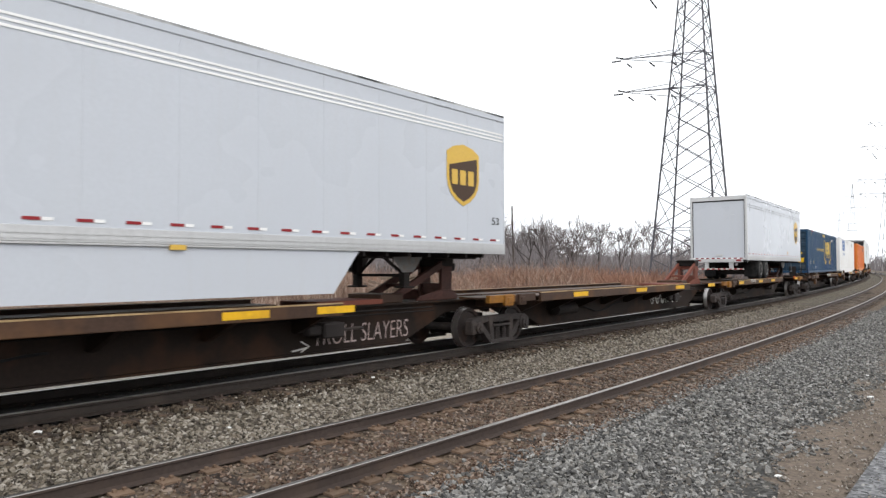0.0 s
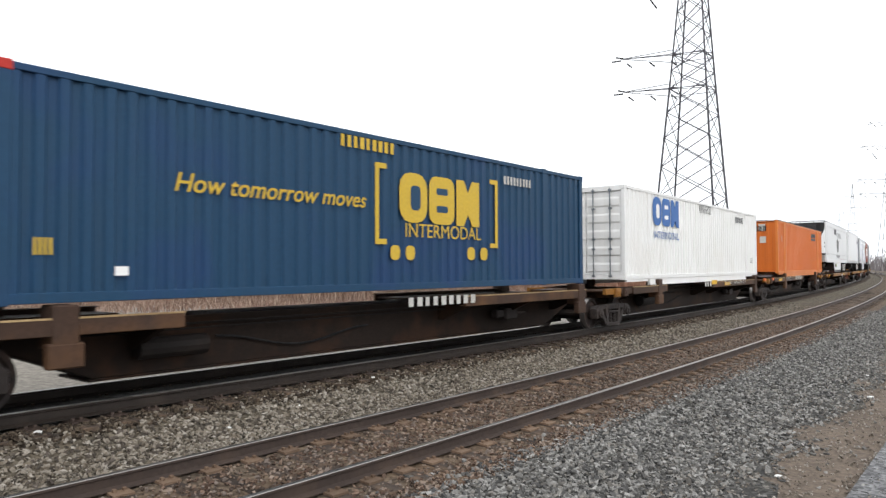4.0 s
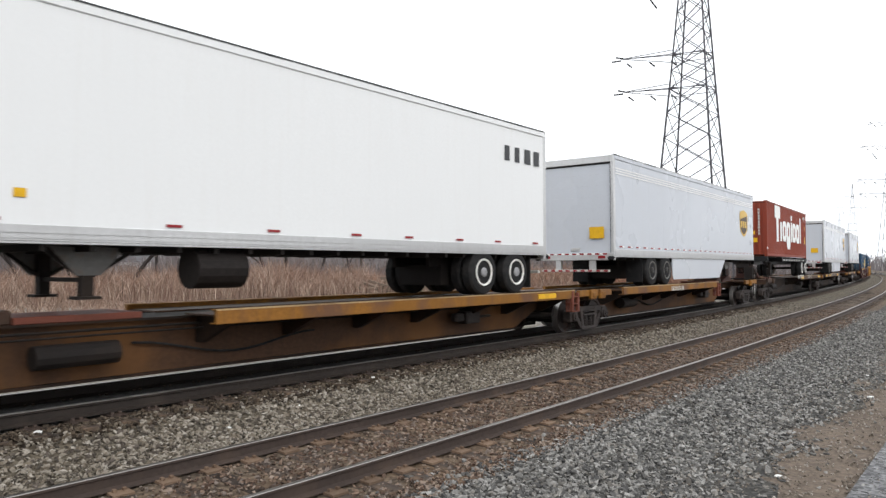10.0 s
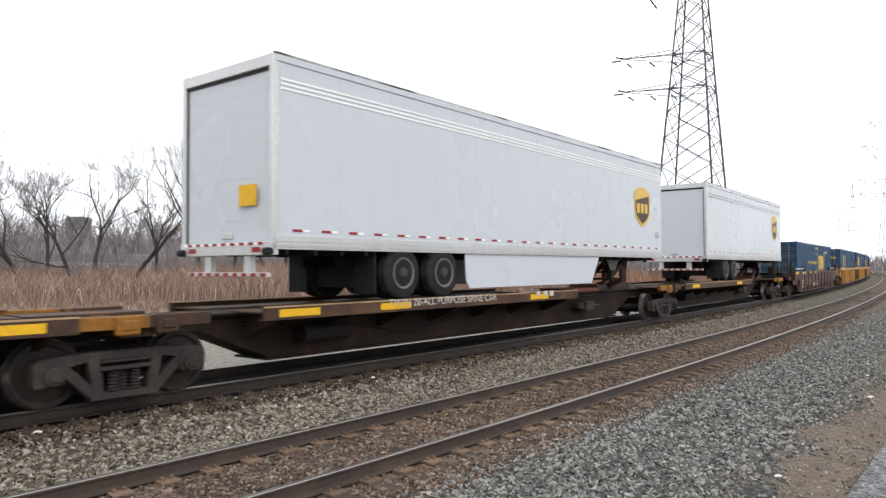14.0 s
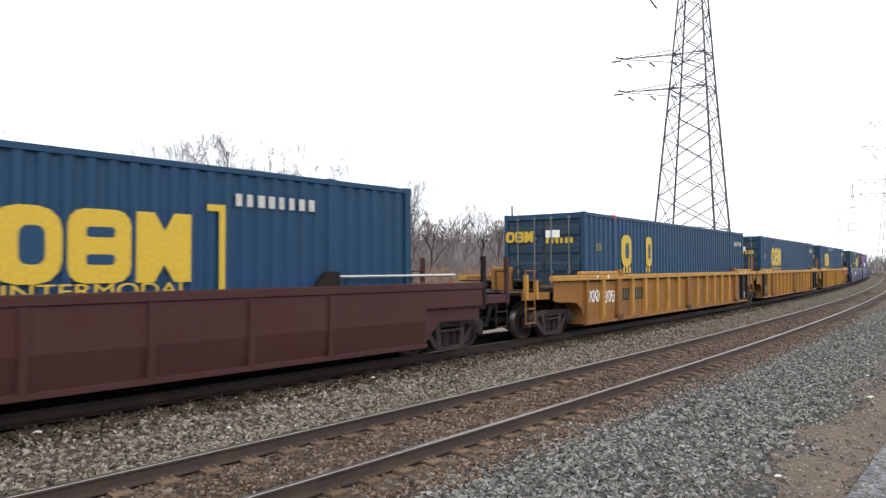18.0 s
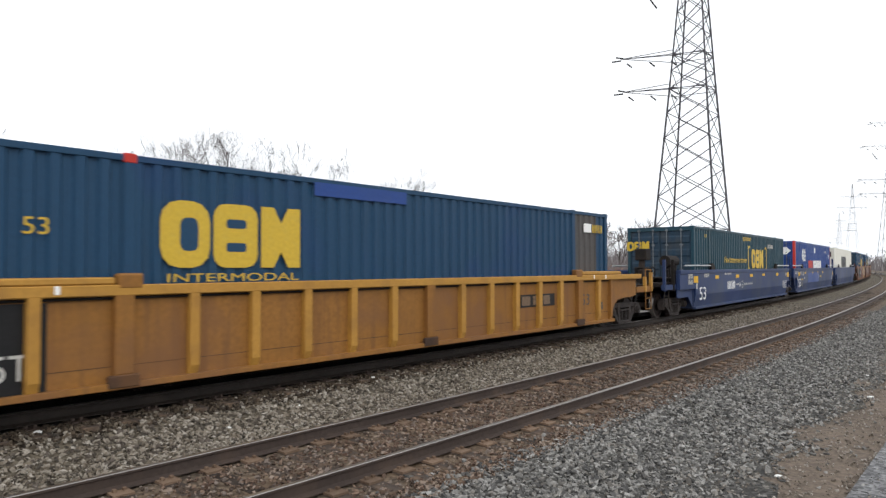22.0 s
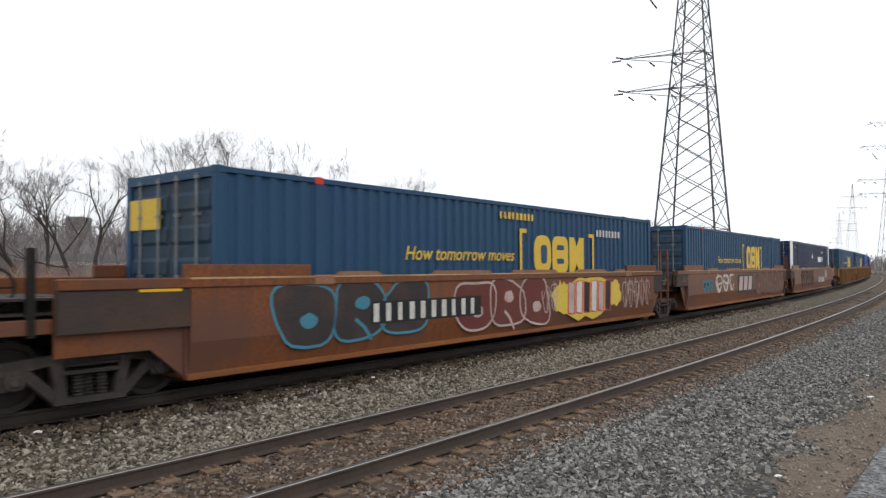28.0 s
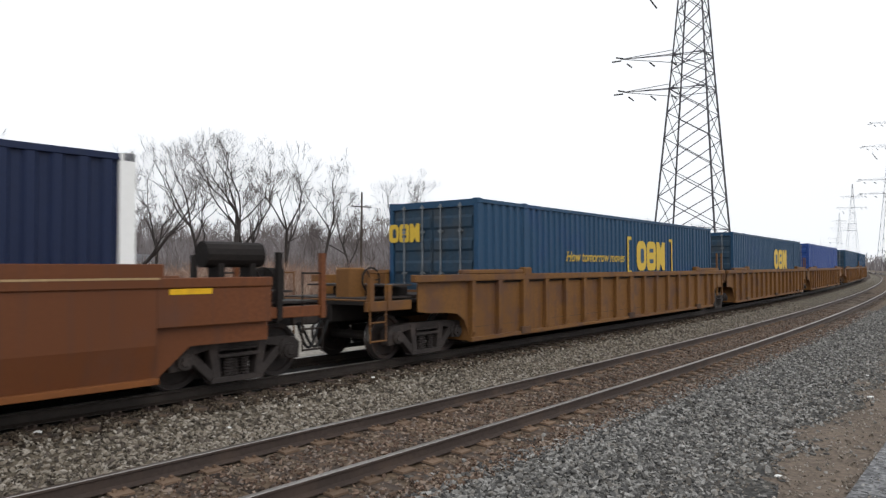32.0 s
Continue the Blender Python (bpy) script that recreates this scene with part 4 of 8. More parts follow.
stems("brambles", 5000, (-36, 12), (58, 68), (1.0, 3.4), (0.006, 0.014), M["twig"], "grey arching brambles behind the reeds", "brush", 29, fan=0.5)
stems("undergrowth", 20000, (-36, 32), (66, 120), (1.0, 4.2), (0.008, 0.020), M["twig"], "tangled grey undergrowth below the trees", "brush", 25, fan=0.35)
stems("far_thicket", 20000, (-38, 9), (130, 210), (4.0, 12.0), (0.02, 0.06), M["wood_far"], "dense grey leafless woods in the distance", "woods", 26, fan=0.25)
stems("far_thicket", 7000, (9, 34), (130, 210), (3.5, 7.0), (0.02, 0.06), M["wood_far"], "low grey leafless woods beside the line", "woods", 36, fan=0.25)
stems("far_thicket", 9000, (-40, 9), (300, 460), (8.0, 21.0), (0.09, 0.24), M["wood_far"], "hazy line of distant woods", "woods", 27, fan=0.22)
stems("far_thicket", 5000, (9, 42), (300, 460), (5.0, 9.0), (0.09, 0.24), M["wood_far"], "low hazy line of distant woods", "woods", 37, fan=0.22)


def far_wood(count, seed):
    """Small whole trees for the middle distance, joined."""
    rnd_ = random.Random(seed)
    segs = []
    for _ in range(count):
        v = spot(rnd_.uniform(-37, 20), rnd_.uniform(105, 165))
        h_ = rnd_.uniform(6, 11.5)
        one = grow(rnd_, Vector((0, 0, 0)), h_, rnd_.uniform(-10, 10), 0.14, levels=3)
        k = h_ / max(s[1].z for s in one)
        segs += [(a * k + v, b * k + v, max(ra, 0.03), max(rb, 0.025), l) for a, b, ra, rb, l in one]
    tagged(new("distant_trees", quick_mesh("distant_trees", *skin(segs, 3), M["twig"])), "bare grey trees behind the first row", "woods", kind="stuff")


far_wood(150, 31)


# ---- low buildings behind the trees ----
def far_house(v, w, d, h, wall, roof, label, openings=4):
    t = thing("far_building", label, "building", "buildings behind the trees")
    part("wall", boxes((-w / 2, w / 2, -d / 2, d / 2, 0, h)), wall, t)
    bm = B()
    slab(bm, [(-w / 2 - 0.4, h), (w / 2 + 0.4, h), (w / 2 - 0.5, h + 1.3), (-w / 2 + 0.5, h + 1.3)], -d / 2 - 0.4, d / 2 + 0.4)
    part("roof", bm, roof, t)
    for k in range(openings):
        x = -w / 2 + (k + 0.5) * w / openings
        o = part("window", boxes((x - 0.6, x + 0.6, -d / 2 - 0.06, -d / 2 + 0.02, h * 0.35, h * 0.75)), M["bright_white"], t)
        part("pane", boxes((x - 0.5, x + 0.5, -d / 2 - 0.08, -d / 2 - 0.055, h * 0.38, h * 0.72)), M["dark_grey"], o)
    place(t, v, math.degrees(AZ) - 90)


# wall and roof colour greyed to carry the distance haze
HAZE = shade("haze_tinted_wall", (0.17, 0.175, 0.19), 0.8, vary=0.2, stain=0.4, stain_color=(0.12, 0.12, 0.13))
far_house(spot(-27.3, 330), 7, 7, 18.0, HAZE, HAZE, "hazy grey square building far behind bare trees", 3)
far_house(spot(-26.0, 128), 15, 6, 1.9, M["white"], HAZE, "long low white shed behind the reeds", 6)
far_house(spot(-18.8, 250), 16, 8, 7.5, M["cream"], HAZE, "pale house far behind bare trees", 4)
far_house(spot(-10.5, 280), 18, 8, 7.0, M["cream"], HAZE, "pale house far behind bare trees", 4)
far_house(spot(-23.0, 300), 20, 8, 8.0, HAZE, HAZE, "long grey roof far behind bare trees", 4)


# ---- the train: things carried along the second track ----
CARRIED = []          # thing, leading place, trailing place, local pose
WHEELSETS = []        # wheelset, place on the train
FIT = 0.992           # the second track lies inside the curve


def carry(ob, ua, ub, local=Matrix()):
    CARRIED.append((ob, ua, ub, local))


def mesh_of(bm, name, material, bevel=0.0, smooth=False):
    me = finish(bm, name, bevel, smooth)
    me.materials.append(material)
    return me


def _wheel_mesh():
    bm = B()
    lathe(bm, [(-0.07, 0.09), (-0.07, 0.15), (-0.035, 0.20), (-0.03, 0.34), (-0.065, 0.365), (-0.07, 0.432), (0.05, 0.440), (0.055, 0.465), (0.075, 0.465), (0.078, 0.37), (0.02, 0.34), (0.02, 0.20), (0.06, 0.15), (0.06, 0.09)], 28)
    me = finish(bm, "wheel", smooth=False)
    me.materials.append(M["wheel_steel"])
    me.materials.append(M["tread"])
    for p in me.polygons:
        c = p.center
        r = math.hypot(c.x, c.z)
        if r > 0.42 and abs(p.normal.y) < 0.3:
            p.material_index = 1
    return me


def _side_frame_mesh():
    """A cast side frame: arched top member, sloping arms with triangular windows, a spring seat and two journal boxes."""
    bm = B()
    y0, y1 = -0.08, 0.08
    slab(bm, [(-1.16, 0.36), (-1.16, 0.58), (-1.06, 0.655), (-0.84, 0.67), (-0.52, 0.69), (0.52, 0.69), (0.84, 0.67), (1.06, 0.655), (1.16, 0.58), (1.16, 0.36), (1.04, 0.30), (0.98, 0.44), (0.88, 0.50), (0.46, 0.575), (-0.46, 0.575), (-0.88, 0.50), (-0.98, 0.44), (-1.04, 0.30)], y0, y1)
    for s in (-1, 1):
        slab(bm, [(s * 0.97, 0.60), (s * 0.74, 0.36), (s * 0.46, 0.09), (s * 0.24, 0.07), (s * 0.42, 0.24), (s * 0.80, 0.60)][::s], y0 * 0.95, y1 * 0.95)
        slab(bm, [(s * 0.52, 0.66), (s * 0.36, 0.66), (s * 0.29, 0.12), (s * 0.42, 0.12)][::s], y0 * 1.15, y1 * 1.15)
        slab(bm, [(s * 1.14, 0.30), (s * 1.16, 0.56), (s * 1.02, 0.66), (s * 0.82, 0.64), (s * 0.76, 0.48), (s * 0.80, 0.32)][::s], y0 * 1.35, y1 * 1.35)
        rod(bm, (s * 0.93, -0.17, 0.44), (s * 0.93, 0.02, 0.44), 0.125, 12)
        rod(bm, (s * 0.93, -0.20, 0.44), (s * 0.93, -0.17, 0.44), 0.085, 6)
        for k in range(3):
            an = 2 * math.pi * k / 3 + 0.5
            rod(bm, (s * 0.93 + 0.055 * math.cos(an), -0.215, 0.44 + 0.055 * math.sin(an)), (s * 0.93 + 0.055 * math.cos(an), -0.198, 0.44 + 0.055 * math.sin(an)), 0.018, 6)
    box(bm, -0.46, 0.46, y0 * 1.2, y1 * 1.2, 0.06, 0.15)
    box(bm, -0.36, 0.36, y0 * 1.5, y1 * 1.0, 0.435, 0.49)
    box(bm, -0.33, 0.33, y0 * 1.3, y1 * 1.0, 0.535, 0.575)
    return mesh_of(bm, "side_frame", M["truck_steel"], 0.014)


def _spring_mesh():
    bm = B()
    prof, z = [], 0.15
    while z < 0.41:
        prof += [(z, 0.045), (z + 0.012, 0.07), (z + 0.026, 0.07), (z + 0.038, 0.045)]
        z += 0.046
    lathe(bm, prof, 10, "z")
    return mesh_of(bm, "spring", M["truck_steel"])


WHEEL, FRAME, SPRING = _wheel_mesh(), _side_frame_mesh(), _spring_mesh()
bm = B()
rod(bm, (0, -1.02, 0), (0, 1.02, 0), 0.085, 12)
AXLE = mesh_of(bm, "axle", M["truck_steel"])
BOLSTER = mesh_of(boxes((-0.24, 0.24, -0.88, 0.88, 0.20, 0.58), (-0.42, 0.42, -0.62, 0.62, 0.30, 0.60), (-0.30, 0.30, -0.35, 0.35, 0.56, 0.70)), "bolster", M["grime"], 0.02)
BRAKE = mesh_of(boxes((-0.50, -0.44, -0.72, 0.72, 0.30, 0.38), (0.44, 0.50, -0.72, 0.72, 0.30, 0.38), (-0.46, 0.46, -0.05, 0.05, 0.32, 0.36)), "brake_beam", M["grime"])


def wheel_truck(u, label="four-wheel railway truck with dusty cast side frames"):
    t = thing("wheel_truck", label, "railway truck", "trucks under the train")
    for s in (-1, 1):
        f = part("side_frame", FRAME, None, t, m=pose(0, s * 1.0, 0, 0, 0, 0 if s < 0 else 180))
        for dx in (-0.15, 0.0, 0.15):
            part("spring", SPRING, None, f, m=pose(dx, -0.03 if dx else 0.03, 0))
        w = part("axle", AXLE, None, t, m=pose(s * 0.90, 0, 0.44))
        for k in (-1, 1):
            part("wheel", WHEEL, None, w, m=pose(0, k * 0.745, 0, 0, 0, 180 if k < 0 else 0) @ pose(0, -0.0, 0, 0, 0, 180))
        WHEELSETS.append((w, u, s * 0.90))
    part("bolster", BOLSTER, None, t)
    part("brake_beam", BRAKE, None, t)
    carry(t, u - 0.9, u + 0.9)
    return t


# ---- containers ----
def corrugated(L0, L1, z0, z1, y, out, pitch, depth, material, name="side_panel"):
    """A side sheet pressed into upright ribs between two posts."""
    bm = B()
    pts, x = [], L0
    n = max(1, round((L1 - L0) / pitch))
    w = (L1 - L0) / n
    for i in range(n):
        x = L0 + i * w
        pts += [(x, 0), (x + w * 0.36, 0), (x + w * 0.48, depth), (x + w * 0.88, depth)]
    pts.append((L1, 0))
    lo = [bm.verts.new((px, y - out * d, z0)) for px, d in pts]
    hi = [bm.verts.new((px, y - out * d, z1)) for px, d in pts]
    for i in range(len(pts) - 1):
        bm.faces.new((lo[i], lo[i + 1], hi[i + 1], hi[i]) if out < 0 else (lo[i + 1], lo[i], hi[i], hi[i + 1]))
    me = bpy.data.meshes.new(name)
    bm.to_mesh(me)
    bm.free()
    me.materials.append(material)
    return me


def container(label, L, H, W, mat, door=None, frame_mat=None, posts=True, pitch=0.285, depth=0.045, doors_front=True, tips=None, category="container", skirt=0.0, wide_posts=False):
    c = thing("shipping_container", label, category, "containers on the train")
    door, frame_mat = door or mat, frame_mat or mat
    a, b, w = -L / 2, L / 2, W / 2
    cuts = [a + 0.09] + ([a + 1.93, a + 2.07, b - 2.07, b - 1.93] if posts else []) + [b - 0.09]
    for s in (-1, 1):
        for x0, x1 in zip(cuts[::2], cuts[1::2]):
            part("side_panel", corrugated(x0, x1, 0.14, H - 0.09, s * (w - 0.012), s, pitch, depth, mat), None, c)
        part("bottom_rail", boxes((a + 0.05, b - 0.05, min(s * w, s * (w - 0.06)), max(s * w, s * (w - 0.06)), 0.02, 0.15)), frame_mat, c, bevel=0.008)
        part("top_rail", boxes((a + 0.05, b - 0.05, min(s * w, s * (w - 0.06)), max(s * w, s * (w - 0.06)), H - 0.10, H - 0.01)), frame_mat, c, bevel=0.008)
        if skirt:
            ya, yb = sorted((s * (w - 0.02), s * (w - 0.10)))
            part("lower_rail", boxes((a + 2.08, b - 2.08, ya, yb, -skirt, 0.02), (a + 2.08, b - 2.08, *sorted((s * (w - 0.005), s * (w - 0.10))), -skirt, 0.05 - skirt)), frame_mat, c, bevel=0.006)
            for xa, xb in ((a + 0.17, a + 1.92), (b - 1.92, b - 0.17)):
                part("lower_rail", boxes((xa, xb, ya, yb, -0.06, 0.02)), frame_mat, c)
        if wide_posts:
            for x in (a + 2.0, b - 2.0):
                for d in (-0.21, 0.21):
                    q = B()
                    slab(q, [(x + d - 0.10, 0.0), (x + d + 0.10, 0.0), (x + d + 0.10, H - 0.02), (x + d - 0.10, H - 0.02)], *sorted((s * (w + 0.022), s * (w - 0.05))))
                    part("post_flange", q, frame_mat, c, bevel=0.02)
        if posts:
            for x in (a + 2.0, b - 2.0):
                p = part("lifting_post", boxes((x - 0.08, x + 0.08, min(s * (w + 0.004), s * (w - 0.08)), max(s * (w + 0.004), s * (w - 0.08)), 0.0, H)), frame_mat, c, bevel=0.01)
                part("corner_casting", boxes((x - 0.09, x + 0.09, min(s * (w + 0.012), s * (w - 0.1)), max(s * (w + 0.012), s * (w - 0.1)), H - 0.12, H + 0.008)), (tips or {}).get(x < 0, frame_mat), p, bevel=0.01)
        for x0 in (a, b - 0.16):
            e = part("corner_post", boxes((x0, x0 + 0.16, min(s * w, s * (w - 0.12)), max(s * w, s * (w - 0.12)), 0.1, H - 0.1)), frame_mat, c, bevel=0.012)
            part("corner_casting", boxes((x0 - 0.005, x0 + 0.17, min(s * (w + 0.005), s * (w - 0.16)), max(s * (w + 0.005), s * (w - 0.16)), H - 0.118, H + 0.006)), frame_mat, e, bevel=0.012)
            part("corner_casting", boxes((x0 - 0.005, x0 + 0.17, min(s * (w + 0.005), s * (w - 0.16)), max(s * (w + 0.005), s * (w - 0.16)), 0.0, 0.118)), frame_mat, e, bevel=0.012)
    bm = B()
    n = int(L / 0.45)
    for i in range(n):
        x0 = a + 0.1 + i * (L - 0.2) / n
        box(bm, x0, x0 + (L - 0.2) / n * 0.6, -w + 0.1, w - 0.1, H - 0.05, H - 0.012)
    box(bm, a + 0.05, b - 0.05, -w + 0.03, w - 0.03, H - 0.07, H - 0.03)
    part("roof", bm, mat, c)
    part("floor", boxes((a + 0.05, b - 0.05, -w + 0.05, w - 0.05, 0.10, 0.15)), frame_mat, c)
    part("end_wall", boxes((b - 0.07, b - 0.03, -w + 0.1, w - 0.1, 0.1, H - 0.1)), mat, c)
    if doors_front:
        part("door_header", boxes((a + 0.0, a + 0.12, -w + 0.1, w - 0.1, H - 0.16, H - 0.01)), frame_mat, c)
        part("door_sill", boxes((a + 0.0, a + 0.12, -w + 0.1, w - 0.1, 0.02, 0.16)), frame_mat, c)
        for s in (-1, 1):
            y0, y1 = (0.012, w - 0.13) if s > 0 else (-w + 0.13, -0.012)
            d = part("door", boxes((a + 0.05, a + 0.09, y0, y1, 0.17, H - 0.17)), door, c)
            hh = (H - 0.5) / 5
            for k in range(5):
                z0 = 0.22 + k * (hh + 0.025)
                bm = B()
                slab(bm, [(a + 0.052, z0), (a + 0.022, z0 + 0.06), (a + 0.022, z0 + hh * 0.52), (a + 0.052, z0 + hh * 0.66)], y0 + 0.05, y1 - 0.05)
                part("door_rib", bm, door, d)
            for f in (0.22, 0.70):
                y = y0 + (y1 - y0) * (f if s > 0 else 1 - f)
                bm = B()
                rod(bm, (a - 0.012, y, 0.08), (a - 0.012, y, H - 0.08), 0.019, 8)
                for z in (0.12, 0.95, 1.25, H - 0.7, H - 0.14):
                    box(bm, a - 0.03, a + 0.04, y - 0.05, y + 0.05, z - 0.025, z + 0.025)
                part("lock_rod", bm, M["dull_rod"], d)
    else:
        part("front_wall", corrugated_end(a, w, H, pitch, depth, mat), None, c)
    return c


def corrugated_end(a, w, H, pitch, depth, material):
    bm = B()
    n = max(1, round((2 * w - 0.24) / pitch))
    step = (2 * w - 0.24) / n
    pts = []
    for i in range(n):
        y = -w + 0.12 + i * step
        pts += [(y, 0), (y + step * 0.30, 0), (y + step * 0.46, depth), (y + step * 0.84, depth)]
    pts.append((w - 0.12, 0))
    lo = [bm.verts.new((a + 0.02 + d, y, 0.1)) for y, d in pts]
    hi = [bm.verts.new((a + 0.02 + d, y, H - 0.1)) for y, d in pts]
    for i in range(len(pts) - 1):
        bm.faces.new((lo[i + 1], lo[i], hi[i], hi[i + 1]))
    me = bpy.data.meshes.new("front_wall")
    bm.to_mesh(me)
    bm.free()
    me.materials.append(material)
    return me


# ---- road trailers ----
def _tyre_mesh():
    bm = B()
    lathe(bm, [(-0.13, 0.30), (-0.14, 0.36), (-0.125, 0.46), (-0.09, 0.50), (0.09, 0.50), (0.125, 0.46), (0.14, 0.36), (0.13, 0.30)], 28)
    return mesh_of(bm, "tyre", M["tyre"], smooth=False)


def _rim_mesh(material):
    bm = B()
    lathe(bm, [(-0.03, 0.225), (-0.145, 0.262), (-0.155, 0.30), (-0.12, 0.305), (0.12, 0.305), (0.12, 0.1)], 24)
    for k in range(10):
        an = 2 * math.pi * k / 10
        rod(bm, (0.185 * math.cos(an), -0.075, 0.185 * math.sin(an)), (0.185 * math.cos(an), -0.03, 0.185 * math.sin(an)), 0.018, 6)
    return mesh_of(bm, "rim", material)


TYRE = _tyre_mesh()
RIM_WHITE, RIM_DARK = _rim_mesh(M["rim_white"]), _rim_mesh(M["hub_grey"])


def _hub_mesh(face, hole):
    bm = B()
    lathe(bm, [(-0.02, 0.262), (-0.055, 0.255), (-0.03, 0.20), (-0.06, 0.13), (-0.11, 0.115), (-0.15, 0.10), (-0.165, 0.05), (-0.165, 0.01)], 20)
    n0 = len(bm.faces)
    for k in range(5):
        an = 2 * math.pi * (k + 0.3) / 5
        rod(bm, (0.205 * math.cos(an), -0.056, 0.205 * math.sin(an)), (0.205 * math.cos(an), -0.03, 0.205 * math.sin(an)), 0.036, 8)
    me = bpy.data.meshes.new("hub")
    bmesh.ops.recalc_face_normals(bm, faces=bm.faces)
    bm.to_mesh(me)
    bm.free()
    me.materials.append(face)
    me.materials.append(hole)
    for p in me.polygons:
        p.material_index = 1 if p.index >= n0 else 0
    return me


HUB_WHITE, HUB_DARK = _hub_mesh(M["hub_pale"], M["black"]), _hub_mesh(M["rim_dark"], M["black"])


def bogie_wheels(t, xs, rim):
    for x in xs:
        part("axle_beam", _rod((x, -0.9, 0.5), (x, 0.9, 0.5), 0.07), M["grime"], t)
        for s in (-1, 1):
            for k, y in enumerate((1.15, 0.83)):
                o = part("tyre", TYRE, None, t, m=pose(x, s * y, 0.5, 0, 0, 0 if s < 0 else 180))
                if k == 0:
                    part("rim", rim, None, o)
                    part("hub", HUB_WHITE if rim is RIM_WHITE else HUB_DARK, None, o)


def _rod(a, b, r, n=8):
    bm = B()
    rod(bm, a, b, r, n)
    return bm


def tapes(t, x0, x1, z, n, y, mat=None, h=0.042, w=0.21):
    """Short red and white reflective strips along the lower rail."""
    for i in range(n):
        x = x0 + (x1 - x0) * i / max(1, n - 1)
        patch(t, oblong(-w / 2, w / 2, 0, h), mat or M["tape_red"], (x, y, z), name="reflective_strip")
        patch(t, oblong(w / 2 + 0.01, w * 1.2, 0, h), M["bright_white"], (x, y, z), name="reflective_strip")


def trailer(label, L, mat, sgn=1, axles=(3.06, 4.36), rim=RIM_DARK, skirt=None, ribbed=0, top=4.03, bottom=0.93, roll_door=True, reefer=False, gear=True, seams=1.22, door_mat=None, rear_flap=True):
    """A box trailer on its own wheels; sgn 1: its doors lead, -1: its nose leads."""
    t = thing("semi_trailer", label, "trailer", "trailers on the train")
    w = 1.295

    def X(x):          # from the doors' end
        return sgn * (x - L / 2)

    def xbox(x0, x1, *r):
        p, q = sorted((X(x0), X(x1)))
        return (p, q, *r)

    for s in (-1, 1):
        y0, y1 = sorted((s * (w - 0.035), s * (w - 0.010)))
        side = part("side_panel", boxes(xbox(0.12, L - 0.08, y0, y1, bottom + 0.05, top - 0.05)), mat, t)
        if ribbed:
            for k in range(ribbed):
                z = bottom + 0.32 + k * (top - bottom - 0.5) / ribbed
                ya, yb = sorted((s * (w - 0.012), s * (w + 0.006)))
                part("panel_rib", boxes(xbox(0.14, L - 0.1, ya, yb, z, z + 0.085)), mat, side)
        if seams and not ribbed:
            n = int((L - 0.3) / seams)
            ya, yb = sorted((s * (w - 0.0105), s * (w - 0.007)))
            for k in range(n):
                xa, xb = 0.13 + k * (L - 0.22) / n, 0.13 + (k + 1) * (L - 0.22) / n
                part("side_sheet", boxes(xbox(xa + 0.0012, xb - 0.0012, ya, yb, bottom + 0.2, top - 0.13)), mat, t)
        ya, yb = sorted((s * (w - 0.05), s * (w + 0.012)))
        part("bottom_rail", boxes(xbox(0.05, L - 0.05, ya, yb, bottom, bottom + 0.20), xbox(0.05, L - 0.05, ya, yb + (0.01 if s > 0 else 0), bottom - 0.03, bottom)), M["alu"] if not ribbed else mat, t, bevel=0.006)
        for z in (bottom + 0.035, bottom + 0.10):
            part("rail_ridge", boxes(xbox(0.06, L - 0.06, *sorted((s * (w + 0.01), s * (w + 0.024))), z, z + 0.022)), M["alu"] if not ribbed else mat, t)
        part("top_rail", boxes(xbox(0.05, L - 0.05, ya, yb, top - 0.13, top - 0.005)), mat, t, bevel=0.015)
        part("roof_edge", boxes(xbox(0.04, L - 0.04, *sorted((s * (w - 0.07), s * (w + 0.008))), top - 0.02, top + 0.026)), M["roof_grime"], t, "dark weathered roof edge")
        part("rear_post", boxes(xbox(0.0, 0.13, *sorted((s * w, s * (w - 0.10))), bottom - 0.02, top)), M["alu"], t, bevel=0.01)
    part("roof", boxes(xbox(0.03, L - 0.03, -w + 0.02, w - 0.02, top - 0.03, top)), M["alu"], t, bevel=0.008)
    part("front_wall", boxes(xbox(L - 0.09, L, -w + 0.01, w - 0.01, bottom, top - 0.02)), mat, t, bevel=0.03)
    part("floor", boxes(xbox(0.05, L - 0.05, -w + 0.05, w - 0.05, bottom - 0.02, bottom + 0.06)), M["grime"], t)
    beam = boxes((-0.035, 0.035, -w + 0.04, w - 0.04, -0.11, -0.02))
    beam = mesh_of(beam, "crossmember", M["grime"])
    for k in range(int(L / 0.6)):
        part("crossmember", beam, None, t, m=pose(X(0.33 + k * 0.6), 0, bottom))
    # doors' end
    part("rear_header", boxes(xbox(0.0, 0.12, -w + 0.1, w - 0.1, top - 0.20, top - 0.004)), M["alu"], t, bevel=0.01)
    part("rear_sill", boxes(xbox(-0.02, 0.12, -w, w, bottom - 0.12, bottom + 0.10)), M["alu"], t, bevel=0.01)
    hh = (top - bottom - 0.32) / 8
    door = part("roll_door" if roll_door else "door", boxes(xbox(0.075, 0.10, -w + 0.09, w - 0.09, bottom + 0.08, top - 0.18)), door_mat or mat, t)
    for k in range(8):
        z0 = bottom + 0.11 + k * hh
        part("door_slat", boxes(xbox(0.062, 0.076, -w + 0.10, w - 0.10, z0 + 0.0008, z0 + hh - 0.0008)), door_mat or mat, door)
